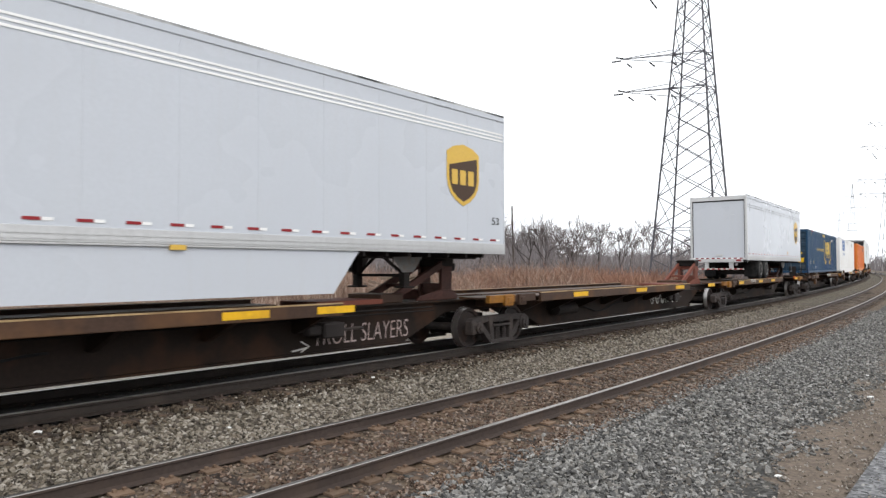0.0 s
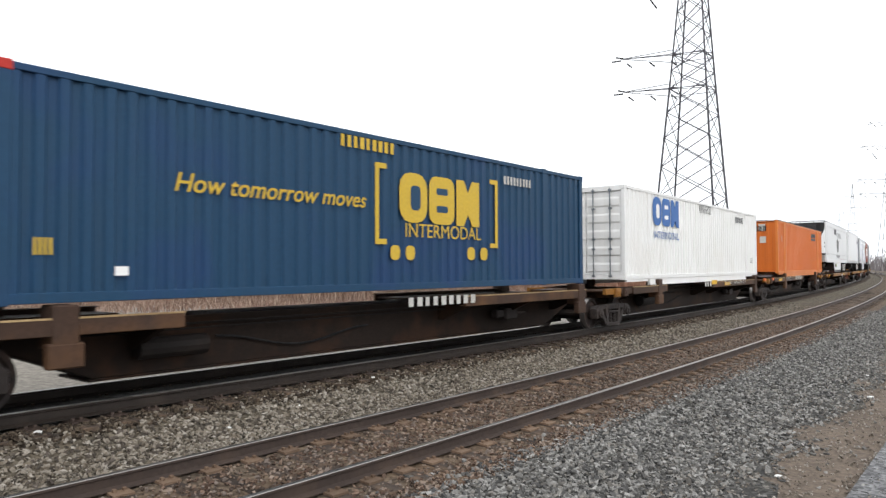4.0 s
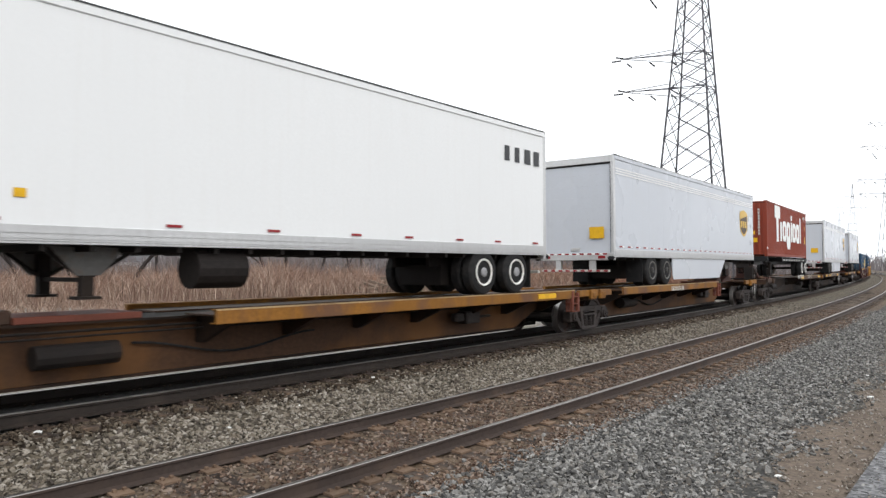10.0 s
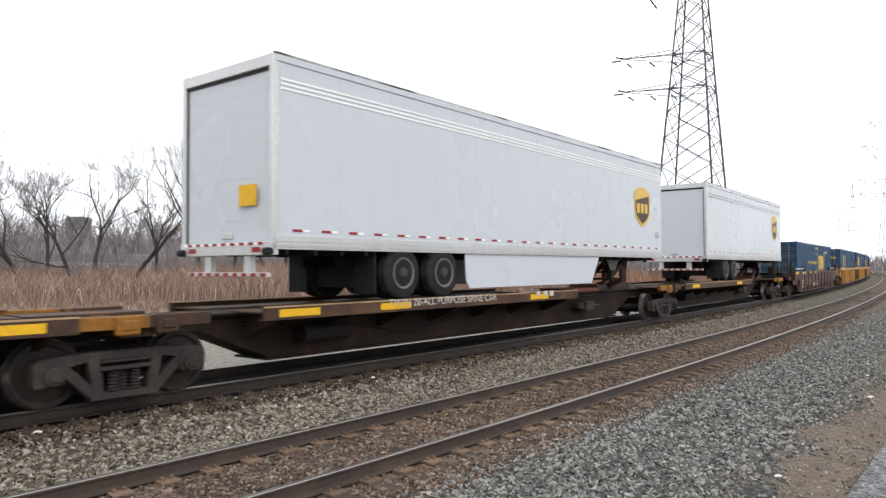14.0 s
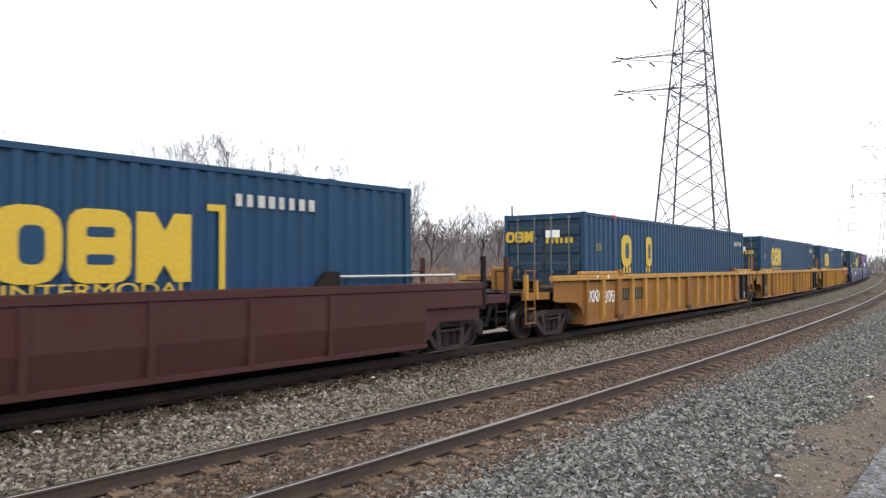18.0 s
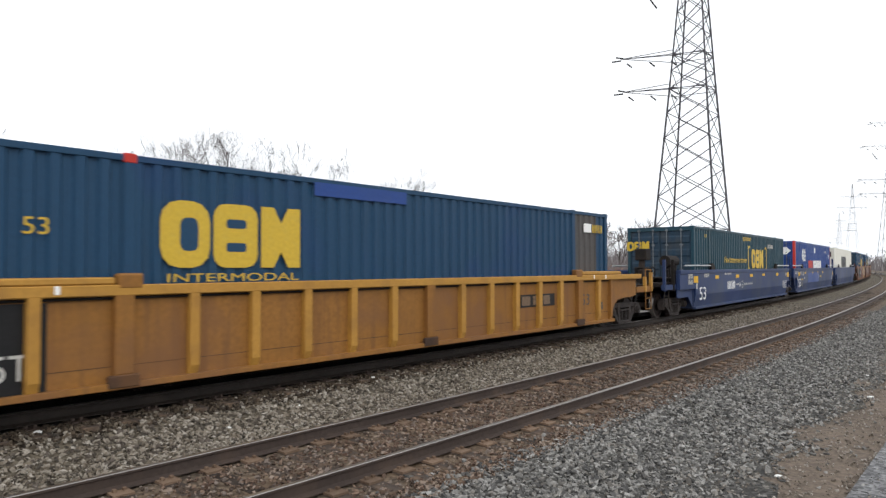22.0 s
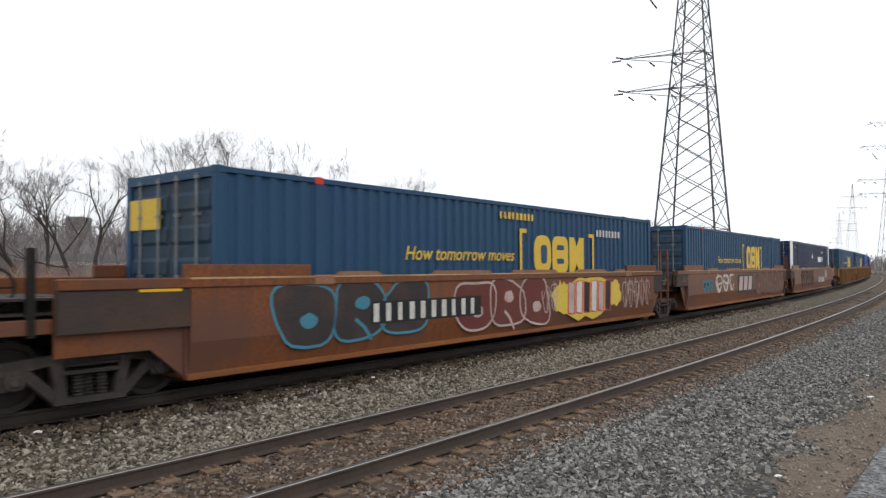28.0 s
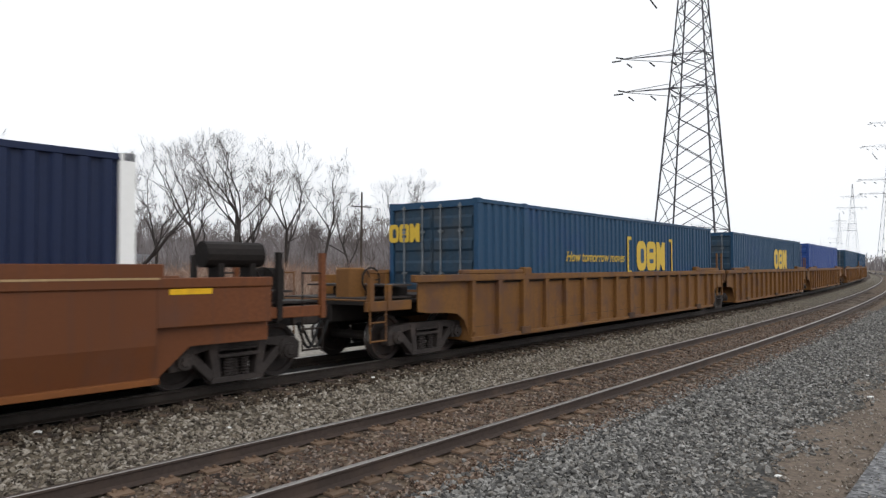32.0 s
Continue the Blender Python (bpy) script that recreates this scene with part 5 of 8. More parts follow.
    for y in (-0.35, 0.35):
        part("bumper_post", boxes(xbox(0.06, 0.16, y * 1.6 - 0.09, y * 1.6 + 0.09, 0.50, bottom - 0.05)), M["alu"], t)
    part("bumper_bar", boxes(xbox(0.03, 0.11, -1.12, 1.12, 0.46, 0.53)), M["mark_white"], t, bevel=0.01)
    for k in range(9):
        y = -1.08 + k * 0.25
        part("reflective_strip", boxes(xbox(0.024, 0.031, y, y + 0.13, 0.468, 0.522)), M["tape_red"], t)
        part("reflective_strip", boxes(xbox(-0.027, -0.019, y, y + 0.13, bottom + 0.045, bottom + 0.09)), M["tape_red"], t)
        part("reflective_strip", boxes(xbox(-0.027, -0.019, y + 0.13, y + 0.24, bottom + 0.045, bottom + 0.09)), M["bright_white"], t)
    for s in (-1, 1):
        part("dock_bumper", boxes(xbox(-0.10, 0.04, *sorted((s * 1.12, s * 1.31)), bottom - 0.12, bottom + 0.0)), M["tyre"], t, bevel=0.03)
        part("door_seal", boxes(xbox(0.05, 0.074, *sorted((s * (w - 0.135), s * (w - 0.09))), bottom + 0.10, top - 0.18)), M["dark_grey"], t)
        part("tail_lamp", boxes(xbox(-0.03, -0.018, *sorted((s * 0.80, s * 1.02)), bottom - 0.07, bottom + 0.01)), M["tape_red"], t)
    part("door_seal", boxes(xbox(0.045, 0.074, -w + 0.1, w - 0.1, top - 0.25, top - 0.19)), M["black"], t)
    part("door_latch", boxes(xbox(0.03, 0.065, -0.18, 0.12, bottom + 0.16, bottom + 0.26)), M["alu"], t, bevel=0.01)
    # running gear
    bogie_wheels(t, [X(a) for a in axles], rim)
    ax0, ax1 = axles[0] - 1.0, axles[1] + 1.0
    part("slider_frame", boxes(xbox(ax0, ax1, -0.55, -0.45, 0.62, bottom - 0.03), xbox(ax0, ax1, 0.45, 0.55, 0.62, bottom - 0.03), xbox(ax0 + 0.5, ax1 - 0.3, -0.62, 0.62, 0.22, 0.66)), M["grime"], t)
    for s in (-1, 1):
        y0, y1 = sorted((s * 0.68, s * 1.22))
        part("mud_flap", boxes(xbox(axles[0] - 0.72, axles[0] - 0.69, y0, y1, 0.12, bottom - 0.03)), M["tyre"], t)
    if gear:
        for s in (-1, 1):
            xg = L - 2.75
            bm = B()
            box(bm, *xbox(xg - 0.08, xg + 0.08, *sorted((s * 0.62, s * 0.76)), 0.22, bottom))
            box(bm, *xbox(xg - 0.16, xg + 0.16, *sorted((s * 0.55, s * 0.83)), 0.19, 0.23))
            bar(bm, (X(xg), s * 0.69, 0.45), (X(xg - 0.75), s * 0.69, bottom - 0.02), 0.05, 0.05)
            bar(bm, (X(xg), s * 0.69, 0.45), (X(xg + 0.6), s * 0.69, bottom - 0.02), 0.05, 0.05)
            part("landing_leg", bm, M["grime"], t)
            bm = B()
            slab(bm, [(X(xg - 0.50), bottom - 0.04), (X(xg - 0.16), bottom - 0.42), (X(xg + 0.16), bottom - 0.42), (X(xg + 0.50), bottom - 0.04)], *sorted((s * 0.77, s * 0.79)))
            part("leg_gusset", bm, M["hub_grey"], t)
        part("landing_brace", boxes(xbox(L - 2.78, L - 2.72, -0.62, 0.62, 0.42, 0.48)), M["grime"], t)
    part("kingpin_plate", boxes(xbox(L - 1.6, L - 0.2, -0.6, 0.6, bottom - 0.13, bottom - 0.03)), M["grime"], t)
    if skirt:
        x0, x1, z0, cut0, cut1 = skirt
        for s in (-1, 1):
            bm = B()
            pts = [(X(x0), bottom - 0.02), (X(x0 + cut0), z0 + 0.15), (X(x0 + cut0 + 0.12), z0), (X(x1 - cut1), z0), (X(x1), bottom - 0.02)]
            slab(bm, pts, s * 1.24, s * 1.265)
            part("side_skirt", bm, mat, t)
    if reefer:
        def shell(d, z0, z1, grow=0.0):
            """A block over the nose with cut corners, d deep."""
            q = B()
            plan = [(X(L - 0.02), -1.16 - grow), (X(L + d * 0.55), -1.16 - grow), (X(L + d * 0.9), -0.92 - grow), (X(L + d), -0.6), (X(L + d), 0.6), (X(L + d * 0.9), 0.92 + grow), (X(L + d * 0.55), 1.16 + grow), (X(L - 0.02), 1.16 + grow)]
            lo, hi = [q.verts.new((*p_, z0)) for p_ in plan], [q.verts.new((*p_, z1)) for p_ in plan]
            q.faces.new(lo)
            q.faces.new(hi)
            for i in range(8):
                q.faces.new((lo[i], lo[(i + 1) % 8], hi[(i + 1) % 8], hi[i]))
            return q

        if reefer == "hood":
            unit = part("cooling_unit", shell(0.50, bottom + 0.66, top - 0.10), M["white_clean"], t, "white refrigeration unit on the nose", bevel=0.03)
            part("bumper_band", shell(0.58, bottom + 0.55, bottom + 0.66, 0.06), M["black"], t, "black bumper band below the cooling unit", bevel=0.02)
            part("base_panel", boxes(xbox(L, L + 0.30, -1.18, 1.18, bottom + 0.02, bottom + 0.55)), M["base_metal"], t, "stained bare metal below the cooling unit", bevel=0.02)
            for s in (-1, 1):
                part("base_fitting", boxes(xbox(L + 0.28, L + 0.36, *sorted((s * 0.55, s * 0.85)), bottom + 0.12, bottom + 0.48)), M["alu"], t, bevel=0.02)
            q = B()
            zt, zb = top - 0.09, top - 1.22
            for s in (-1, 1):
                v = [q.verts.new(p_) for p_ in ((X(L + 0.46), s * 0.94, zb), (X(L + 0.285), s * 1.172, top - 0.62), (X(L + 0.06), s * 1.172, top - 0.40), (X(L + 0.06), s * 1.172, zt), (X(L + 0.285), s * 1.172, zt), (X(L + 0.46), s * 0.94, zt))]
                q.faces.new((v[0], v[1], v[4], v[5]))
                q.faces.new((v[1], v[2], v[3], v[4]))
            v = [q.verts.new(p_) for p_ in ((X(L + 0.462), -0.945, zb), (X(L + 0.512), -0.6, zb - 0.03), (X(L + 0.512), 0.6, zb - 0.03), (X(L + 0.462), 0.945, zb), (X(L + 0.462), 0.945, zt), (X(L + 0.512), 0.6, zt), (X(L + 0.512), -0.6, zt), (X(L + 0.462), -0.945, zt))]
            q.faces.new((v[0], v[1], v[6], v[7]))
            q.faces.new((v[1], v[2], v[5], v[6]))
            q.faces.new((v[2], v[3], v[4], v[5]))
            cowl = part("cooling_hood", q, M["black"], t, "black louvred cowl of the refrigeration unit")
            for k in range(9):
                z = zb + 0.10 + k * 0.112
                q = B()
                for y0, y1 in ((-0.66, -0.02), (0.02, 0.66)):
                    slab(q, [(X(L + 0.515), z), (X(L + 0.55), z - 0.03), (X(L + 0.55), z + 0.02), (X(L + 0.515), z + 0.055)][::-1], y0, y1)
                part("louvre", q, M["dark_grey"], cowl)
            ring = [(X(L - 0.05), -1.24), (X(L + 0.28), -1.22), (X(L + 0.50), -0.98), (X(L + 0.60), -0.5), (X(L + 0.62), 0.0), (X(L + 0.60), 0.5), (X(L + 0.50), 0.98), (X(L + 0.28), 1.22), (X(L - 0.05), 1.24)]
            q = B()
            for p_, p2 in zip(ring, ring[1:]):
                rod(q, (*p_, top + 0.02), (*p2, top + 0.02), 0.03, 8)
            for p_ in ring[1::2]:
                rod(q, (*p_, top + 0.02), (p_[0] * 0.985, p_[1] * 0.9, top - 0.14), 0.022, 6)
            part("guard_rail", q, M["black"], t, "black tubular guard over the cooling unit")
            for z0, z1 in ((top - 1.72, top - 1.60), (top - 2.02, top - 1.84)):
                part("control_panel", boxes(xbox(L + 0.06, L + 0.24, -1.172, -1.155, z0, z1)), M["black"], unit)
            part("control_panel", boxes(xbox(L + 0.495, L + 0.51, -0.28, -0.10, top - 1.98, top - 1.84)), M["black"], unit)
            bars(t, X(L - 0.16) - 0.05, -1.3112, top - 2.6, 0.10, 1.3, 1, M["mark_grey"])
            for z in (top - 0.36, bottom + 0.62):
                part("side_strip", boxes(xbox(0.5, L - 0.35, -1.325, -1.305, z, z + 0.028)), M["alu"], t, "raised metal strip along the side")
        else:
            part("cooling_unit", boxes(xbox(L, L + 0.42, -1.02, 1.02, bottom + 0.75, top - 0.06)), M["white_clean"], t, "white refrigeration unit on the nose", bevel=0.06)
            for s in (-1, 1):
                g = part("side_vent", boxes(xbox(L + 0.05, L + 0.37, *sorted((s * 1.015, s * 1.03)), top - 1.25, top - 0.22)), M["black"], t, "black side vent of the cooling unit", bevel=0.006)
                for k in range(8):
                    z = top - 1.18 + k * 0.115
                    part("louvre", boxes(xbox(L + 0.07, L + 0.35, *sorted((s * 1.028, s * 1.045)), z, z + 0.05)), M["dark_grey"], g)
            part("service_door", boxes(xbox(L + 0.41, L + 0.43, -0.96, 0.96, bottom + 0.8, top - 1.35)), M["white_clean"], t)
            part("base_panel", boxes(xbox(L, L + 0.38, -1.0, 1.0, bottom + 0.52, bottom + 0.72)), M["dark_grey"], t)
            part("nose_panel", boxes(xbox(L, L + 0.30, -1.0, 1.0, bottom + 0.10, bottom + 0.50)), M["white"], t)
            bars(t, X(L - 0.20) - 0.07, -1.3012, top - 1.9, 0.12, 1.6, 1, M["dark_grey"])
            for k in range(6):
                patch(t, oblong(-0.03, 0.05, 0, 0.05), M["dark_grey"], (X(L - 0.38), -1.2985, top - 0.5 - k * 0.2), name="marking")
        part("fuel_tank", _rod((X(L * 0.70), -0.95, 0.60), (X(L * 0.70 - 0.85), -0.95, 0.60), 0.30, 16), M["grime"], t)
    return t


# ---- spine cars ----
def coupler(c, x, s):
    """A knuckle coupler and its hose at a car's free end; s: -1 leading, 1 trailing."""
    bm = B()
    box(bm, *sorted((x, x + s * 0.55)), -0.09, 0.09, 0.80, 0.98)
    box(bm, *sorted((x + s * 0.50, x + s * 0.80)), -0.16, 0.15, 0.74, 1.02)
    part("coupler", bm, M["truck_steel"], c, bevel=0.02)
    bm = B()
    tube(bm, [Vector((x + s * (0.15 + 0.075 * k), -0.38 + 0.0125 * k, 0.82 - 0.48 * math.sin(math.pi * min(1, k / 8 * 1.05)))) for k in range(9)], 0.028)
    part("brake_hose", bm, M["tyre"], c)


def end_gear(c, x, s, z, mat, wheel=True):
    """Steps, grab irons and a hand brake at a car's free end."""
    for y in (-1.28, 1.28):
        bm = B()
        for dx in (0.0, 0.42):
            rod(bm, (x - s * dx, y, 0.42), (x - s * dx, y, z + 0.55), 0.017, 6)
        for zz in (0.44, 0.78, z + 0.53):
            rod(bm, (x, y, zz), (x - s * 0.42, y, zz), 0.017, 6)
        part("ladder", bm, mat, c)
    bm = B()
    rod(bm, (x, -1.2, z + 0.02), (x, 1.2, z + 0.02), 0.02, 6)
    part("grab_iron", bm, mat, c)
    if wheel:
        bm = B()
        box(bm, *sorted((x - s * 0.65, x - s * 0.22)), -0.55, -0.15, z - 0.05, z + 0.62)
        part("brake_stand", bm, mat, c, bevel=0.03)
        bm = B()
        for k in range(16):
            a0, a1 = 2 * math.pi * k / 16, 2 * math.pi * (k + 1) / 16
            rod(bm, (x - s * 0.72 + 0.24 * math.cos(a0), -0.62, z + 0.38 + 0.24 * math.sin(a0)), (x - s * 0.72 + 0.24 * math.cos(a1), -0.62, z + 0.38 + 0.24 * math.sin(a1)), 0.02, 6)
        for k in range(3):
            a0 = 2 * math.pi * k / 3
            rod(bm, (x - s * 0.72, -0.60, z + 0.38), (x - s * 0.72 + 0.24 * math.cos(a0), -0.62, z + 0.38 + 0.24 * math.sin(a0)), 0.015, 6)
        part("hand_brake_wheel", bm, M["grime"], c)


def spine_car(label, ua, ub, sill_mat, body=None, sill="spine", decks=None, hitch=0, free=(False, False), brackets=(), seat=1.293, flip=1, reflect=(), stand=None, markers=()):
    """One platform of a spine car between two trucks. decks: stretches with side sills, from its middle; hitch: place of the trailer stand."""
    h = (ub - ua) / 2 * FIT
    body = body or M["brown_car"]
    c = thing("spine_car", label, "railway car", "cars of the train")
    n0, n1 = 1.15 if free[0] else 0.25, 1.15 if free[1] else 0.25
    bm = B()
    slab(bm, [(-h - n0, 0.78), (-h + 1.35, 0.78), (-h + 2.7, 0.235), (h - 2.7, 0.235), (h - 1.35, 0.78), (h + n1, 0.78), (h + n1, 1.03), (-h - n0, 1.03)], -0.40, 0.40)
    part("centre_sill", bm, M[sill], c, bevel=0.012)
    part("sill_flange", boxes((-h + 2.6, h - 2.6, -0.47, 0.47, 0.205, 0.24), (-h - 0.1, h + 0.1, -0.55, 0.55, 1.02, 1.055)), M["spine"], c)
    for x0, x1 in decks or [(-h + 1.15, h - 5.3)]:
        for s in (-1, 1):
            ya, yb = sorted((s * 1.30, s * 1.37))
            bm = boxes((x0, x1, ya, yb, 0.955, 1.165))
            yf, yg = sorted((s * 1.20, s * 1.37))
            box(bm, x0, x1, yf, yg, 1.150, 1.168)
            box(bm, x0, x1, yf, yg, 0.952, 0.968)
            part("side_sill", bm, sill_mat, c, bevel=0.004)
            part("sill_edge", boxes((x0, x1, *sorted((s * 1.345, s * 1.376)), 1.152, 1.176)), M["worn_edge"], c, "rubbed tan upper edge")
            yc, yd = sorted((s * 0.42, s * 1.30))
            part("deck_plate", boxes((x0 + 0.05, x1 - 0.05, yc, yd, 1.06, 1.085)), body, c)
            n = max(2, int((x1 - x0) / 1.45))
            for k in range(n):
                x = x0 + 0.3 + k * (x1 - x0 - 0.6) / (n - 1)
                bm = B()
                slab(bm, [(s * 0.40, 1.05), (s * 1.30, 1.05), (s * 1.30, 0.95), (s * 0.55, 0.62), (s * 0.40, 0.62)][::s], x - 0.05, x + 0.05)
                me = finish(bm, "cross_bearer")
                me.transform(Matrix(((0, 1, 0, 0), (1, 0, 0, 0), (0, 0, 1, 0), (0, 0, 0, 1))))
                me.flip_normals()
                part("cross_bearer", me, M["spine"], c)
            if sill_mat is M["ochre_car"]:
                st = boxes((x1 - 0.18, x1 - 0.10, *sorted((s * 1.31, s * 1.40)), 0.60, 1.15), (x1 + 0.12, x1 + 0.20, *sorted((s * 1.31, s * 1.40)), 0.60, 1.10))
                for z in (0.60, 0.80, 0.98):
                    box(st, x1 - 0.18, x1 + 0.20, *sorted((s * 1.20, s * 1.39)), z, z + 0.03)
                box(st, x1 - 0.16, x1 + 0.18, *sorted((s * 1.18, s * 1.21)), 0.62, 1.12)
                part("side_step", st, M["rust_red"], c, "rusty steel corner step", bevel=0.006)
    for x in brackets:
        for s in (-1, 1):
            ya, yb = sorted((s * 1.02, s * 1.40))
            part("container_pedestal", boxes((x - 0.16, x + 0.16, ya, yb, 0.78, seat), (x - 0.22, x + 0.22, *sorted((s * 1.26, s * 1.41)), 0.55, 0.86)), sill_mat, c, bevel=0.02)
    for e, x0, x1 in ((0, -h - (1.0 if free[0] else 0.05), -h + 0.95), (1, h - 0.95, h + (1.0 if free[1] else 0.05))):
        for s in (-1, 1):
            ya, yb = sorted((s * 1.22, s * 1.33))
            part("end_sill", boxes((x0, x1, ya, yb, 0.98, 1.15)), sill_mat if e == 0 else M["ochre_car"], c, bevel=0.006)
            yc, yd = sorted((s * 0.42, s * 1.24))
            part("end_platform", boxes((x0 + 0.05, x1 - 0.05, yc, yd, 1.06, 1.10)), body, c)
        part("end_bolster", boxes((*sorted((x0 + 0.30 if e == 0 else x1 - 0.30, x0 + 0.05 if e == 0 else x1 - 0.05)), -1.22, 1.22, 0.86, 1.06)), body, c)
    for x in markers:
        part("end_marker", boxes((x - 0.16, x + 0.16, -1.395, -1.33, 1.06, 1.19)), M["orange_lamp"], c, "orange marker plate", bevel=0.01)
    for e, s in ((0, -1), (1, 1)):
        part("end_casting", boxes((*sorted((s * (h - 0.42), s * (h - 0.10))), -1.40, -1.30, 0.90, 1.16), (*sorted((s * (h - 0.36), s * (h - 0.16))), -1.42, -1.30, 0.96, 1.10)), M["ochre_car"] if e else sill_mat, c, bevel=0.02)
    for x in reflect:
        part("reflector", boxes((x - 0.42, x + 0.42, -1.378, -1.371, 1.0, 1.12)), M["yellow"], c, "yellow reflective panel")
    if hitch:
        x = hitch
        f = flip
        bm = B()
        for s in (-1, 1):
            slab(bm, [(x + f * 0.20, 1.06), (x - f * 0.16, 1.06), (x - f * 0.13, 1.95), (x + f * 0.24, 1.95)][::f], *sorted((s * 0.27, s * 0.36)))
            bar(bm, (x - f * 0.02, s * 0.33, 1.90), (x - f * 1.75, s * 0.36, 1.14), 0.09, 0.15)
            slab(bm, [(x + f * 0.34, 1.06), (x + f * 0.34, 1.16), (x + f * 0.18, 1.28), (x - f * 0.30, 1.28), (x - f * 0.95, 1.15), (x - f * 1.05, 1.06)][::f], *sorted((s * 0.37, s * 0.42)))
        box(bm, *sorted((x - f * 0.10, x + f * 0.18)), -0.27, 0.27, 1.10, 1.42)
        box(bm, *sorted((x - f * 0.08, x + f * 0.20)), -0.27, 0.27, 1.66, 1.90)
        bar(bm, (x - f * 1.20, -0.36, 1.40), (x - f * 1.20, 0.36, 1.40), 0.07, 0.07)
        part("trailer_stand", bm, stand or M["stand_red"], c, "folding steel stand under a trailer's kingpin", bevel=0.01)
        part("stand_head", boxes((*sorted((x - f * 0.26, x + f * 0.34)), -0.40, 0.40, 1.99, 2.05), (*sorted((x - f * 0.16, x + f * 0.26)), -0.38, 0.38, 1.80, 1.99), (*sorted((x + f * 0.26, x + f * 0.42)), -0.3, 0.3, 1.70, 1.88)), M["grime"], c, bevel=0.02)
        part("stand_foot", boxes((*sorted((x - f * 2.2, x - f * 1.55)), -0.5, 0.5, 1.055, 1.24)), M["brown_car"], c, bevel=0.02)
        part("stand_track", boxes((*sorted((x - f * 3.9, x - f * 2.2)), -0.55, 0.55, 1.055, 1.15)), M["rust_red"], c, bevel=0.01)
    bm = B()
    rod(bm, (-h + 3.2, -0.62, 0.62), (-h + 4.3, -0.62, 0.62), 0.16, 12)
    part("air_reservoir", bm, M["grime"], c)
    bm = B()
    rod(bm, (-h + 2, -0.55, 0.93), (h - 2, -0.55, 0.93), 0.022, 6)
    rod(bm, (-h + 2, -0.60, 0.86), (h - 2, -0.60, 0.86), 0.016, 6)
    part("brake_pipe", bm, M["grime"], c)
    bm = B()
    tube(bm, [Vector((-h + 4.6 + 3.4 * f, -0.46, 0.70 - 0.24 * math.sin(math.pi * f) ** 2 - 0.05 * f)) for f in (k / 12 for k in range(13))], 0.02)
    part("brake_hose", bm, M["tyre"], c)
    part("brake_cylinder", boxes((h - 5.2, h - 4.7, -0.78, -0.46, 0.50, 0.78), (h - 4.72, h - 4.1, -0.66, -0.58, 0.60, 0.66), (h - 5.5, h - 5.18, -0.70, -0.52, 0.56, 0.74)), M["truck_steel"], c, bevel=0.03)
    for e, s in ((0, -1), (1, 1)):
        if free[e]:
            coupler(c, s * (h + 1.1), s)
            end_gear(c, s * (h + 1.0), s, 1.15, M["grime"], wheel=e == 0)
    carry(c, ua, ub)
    return c, h


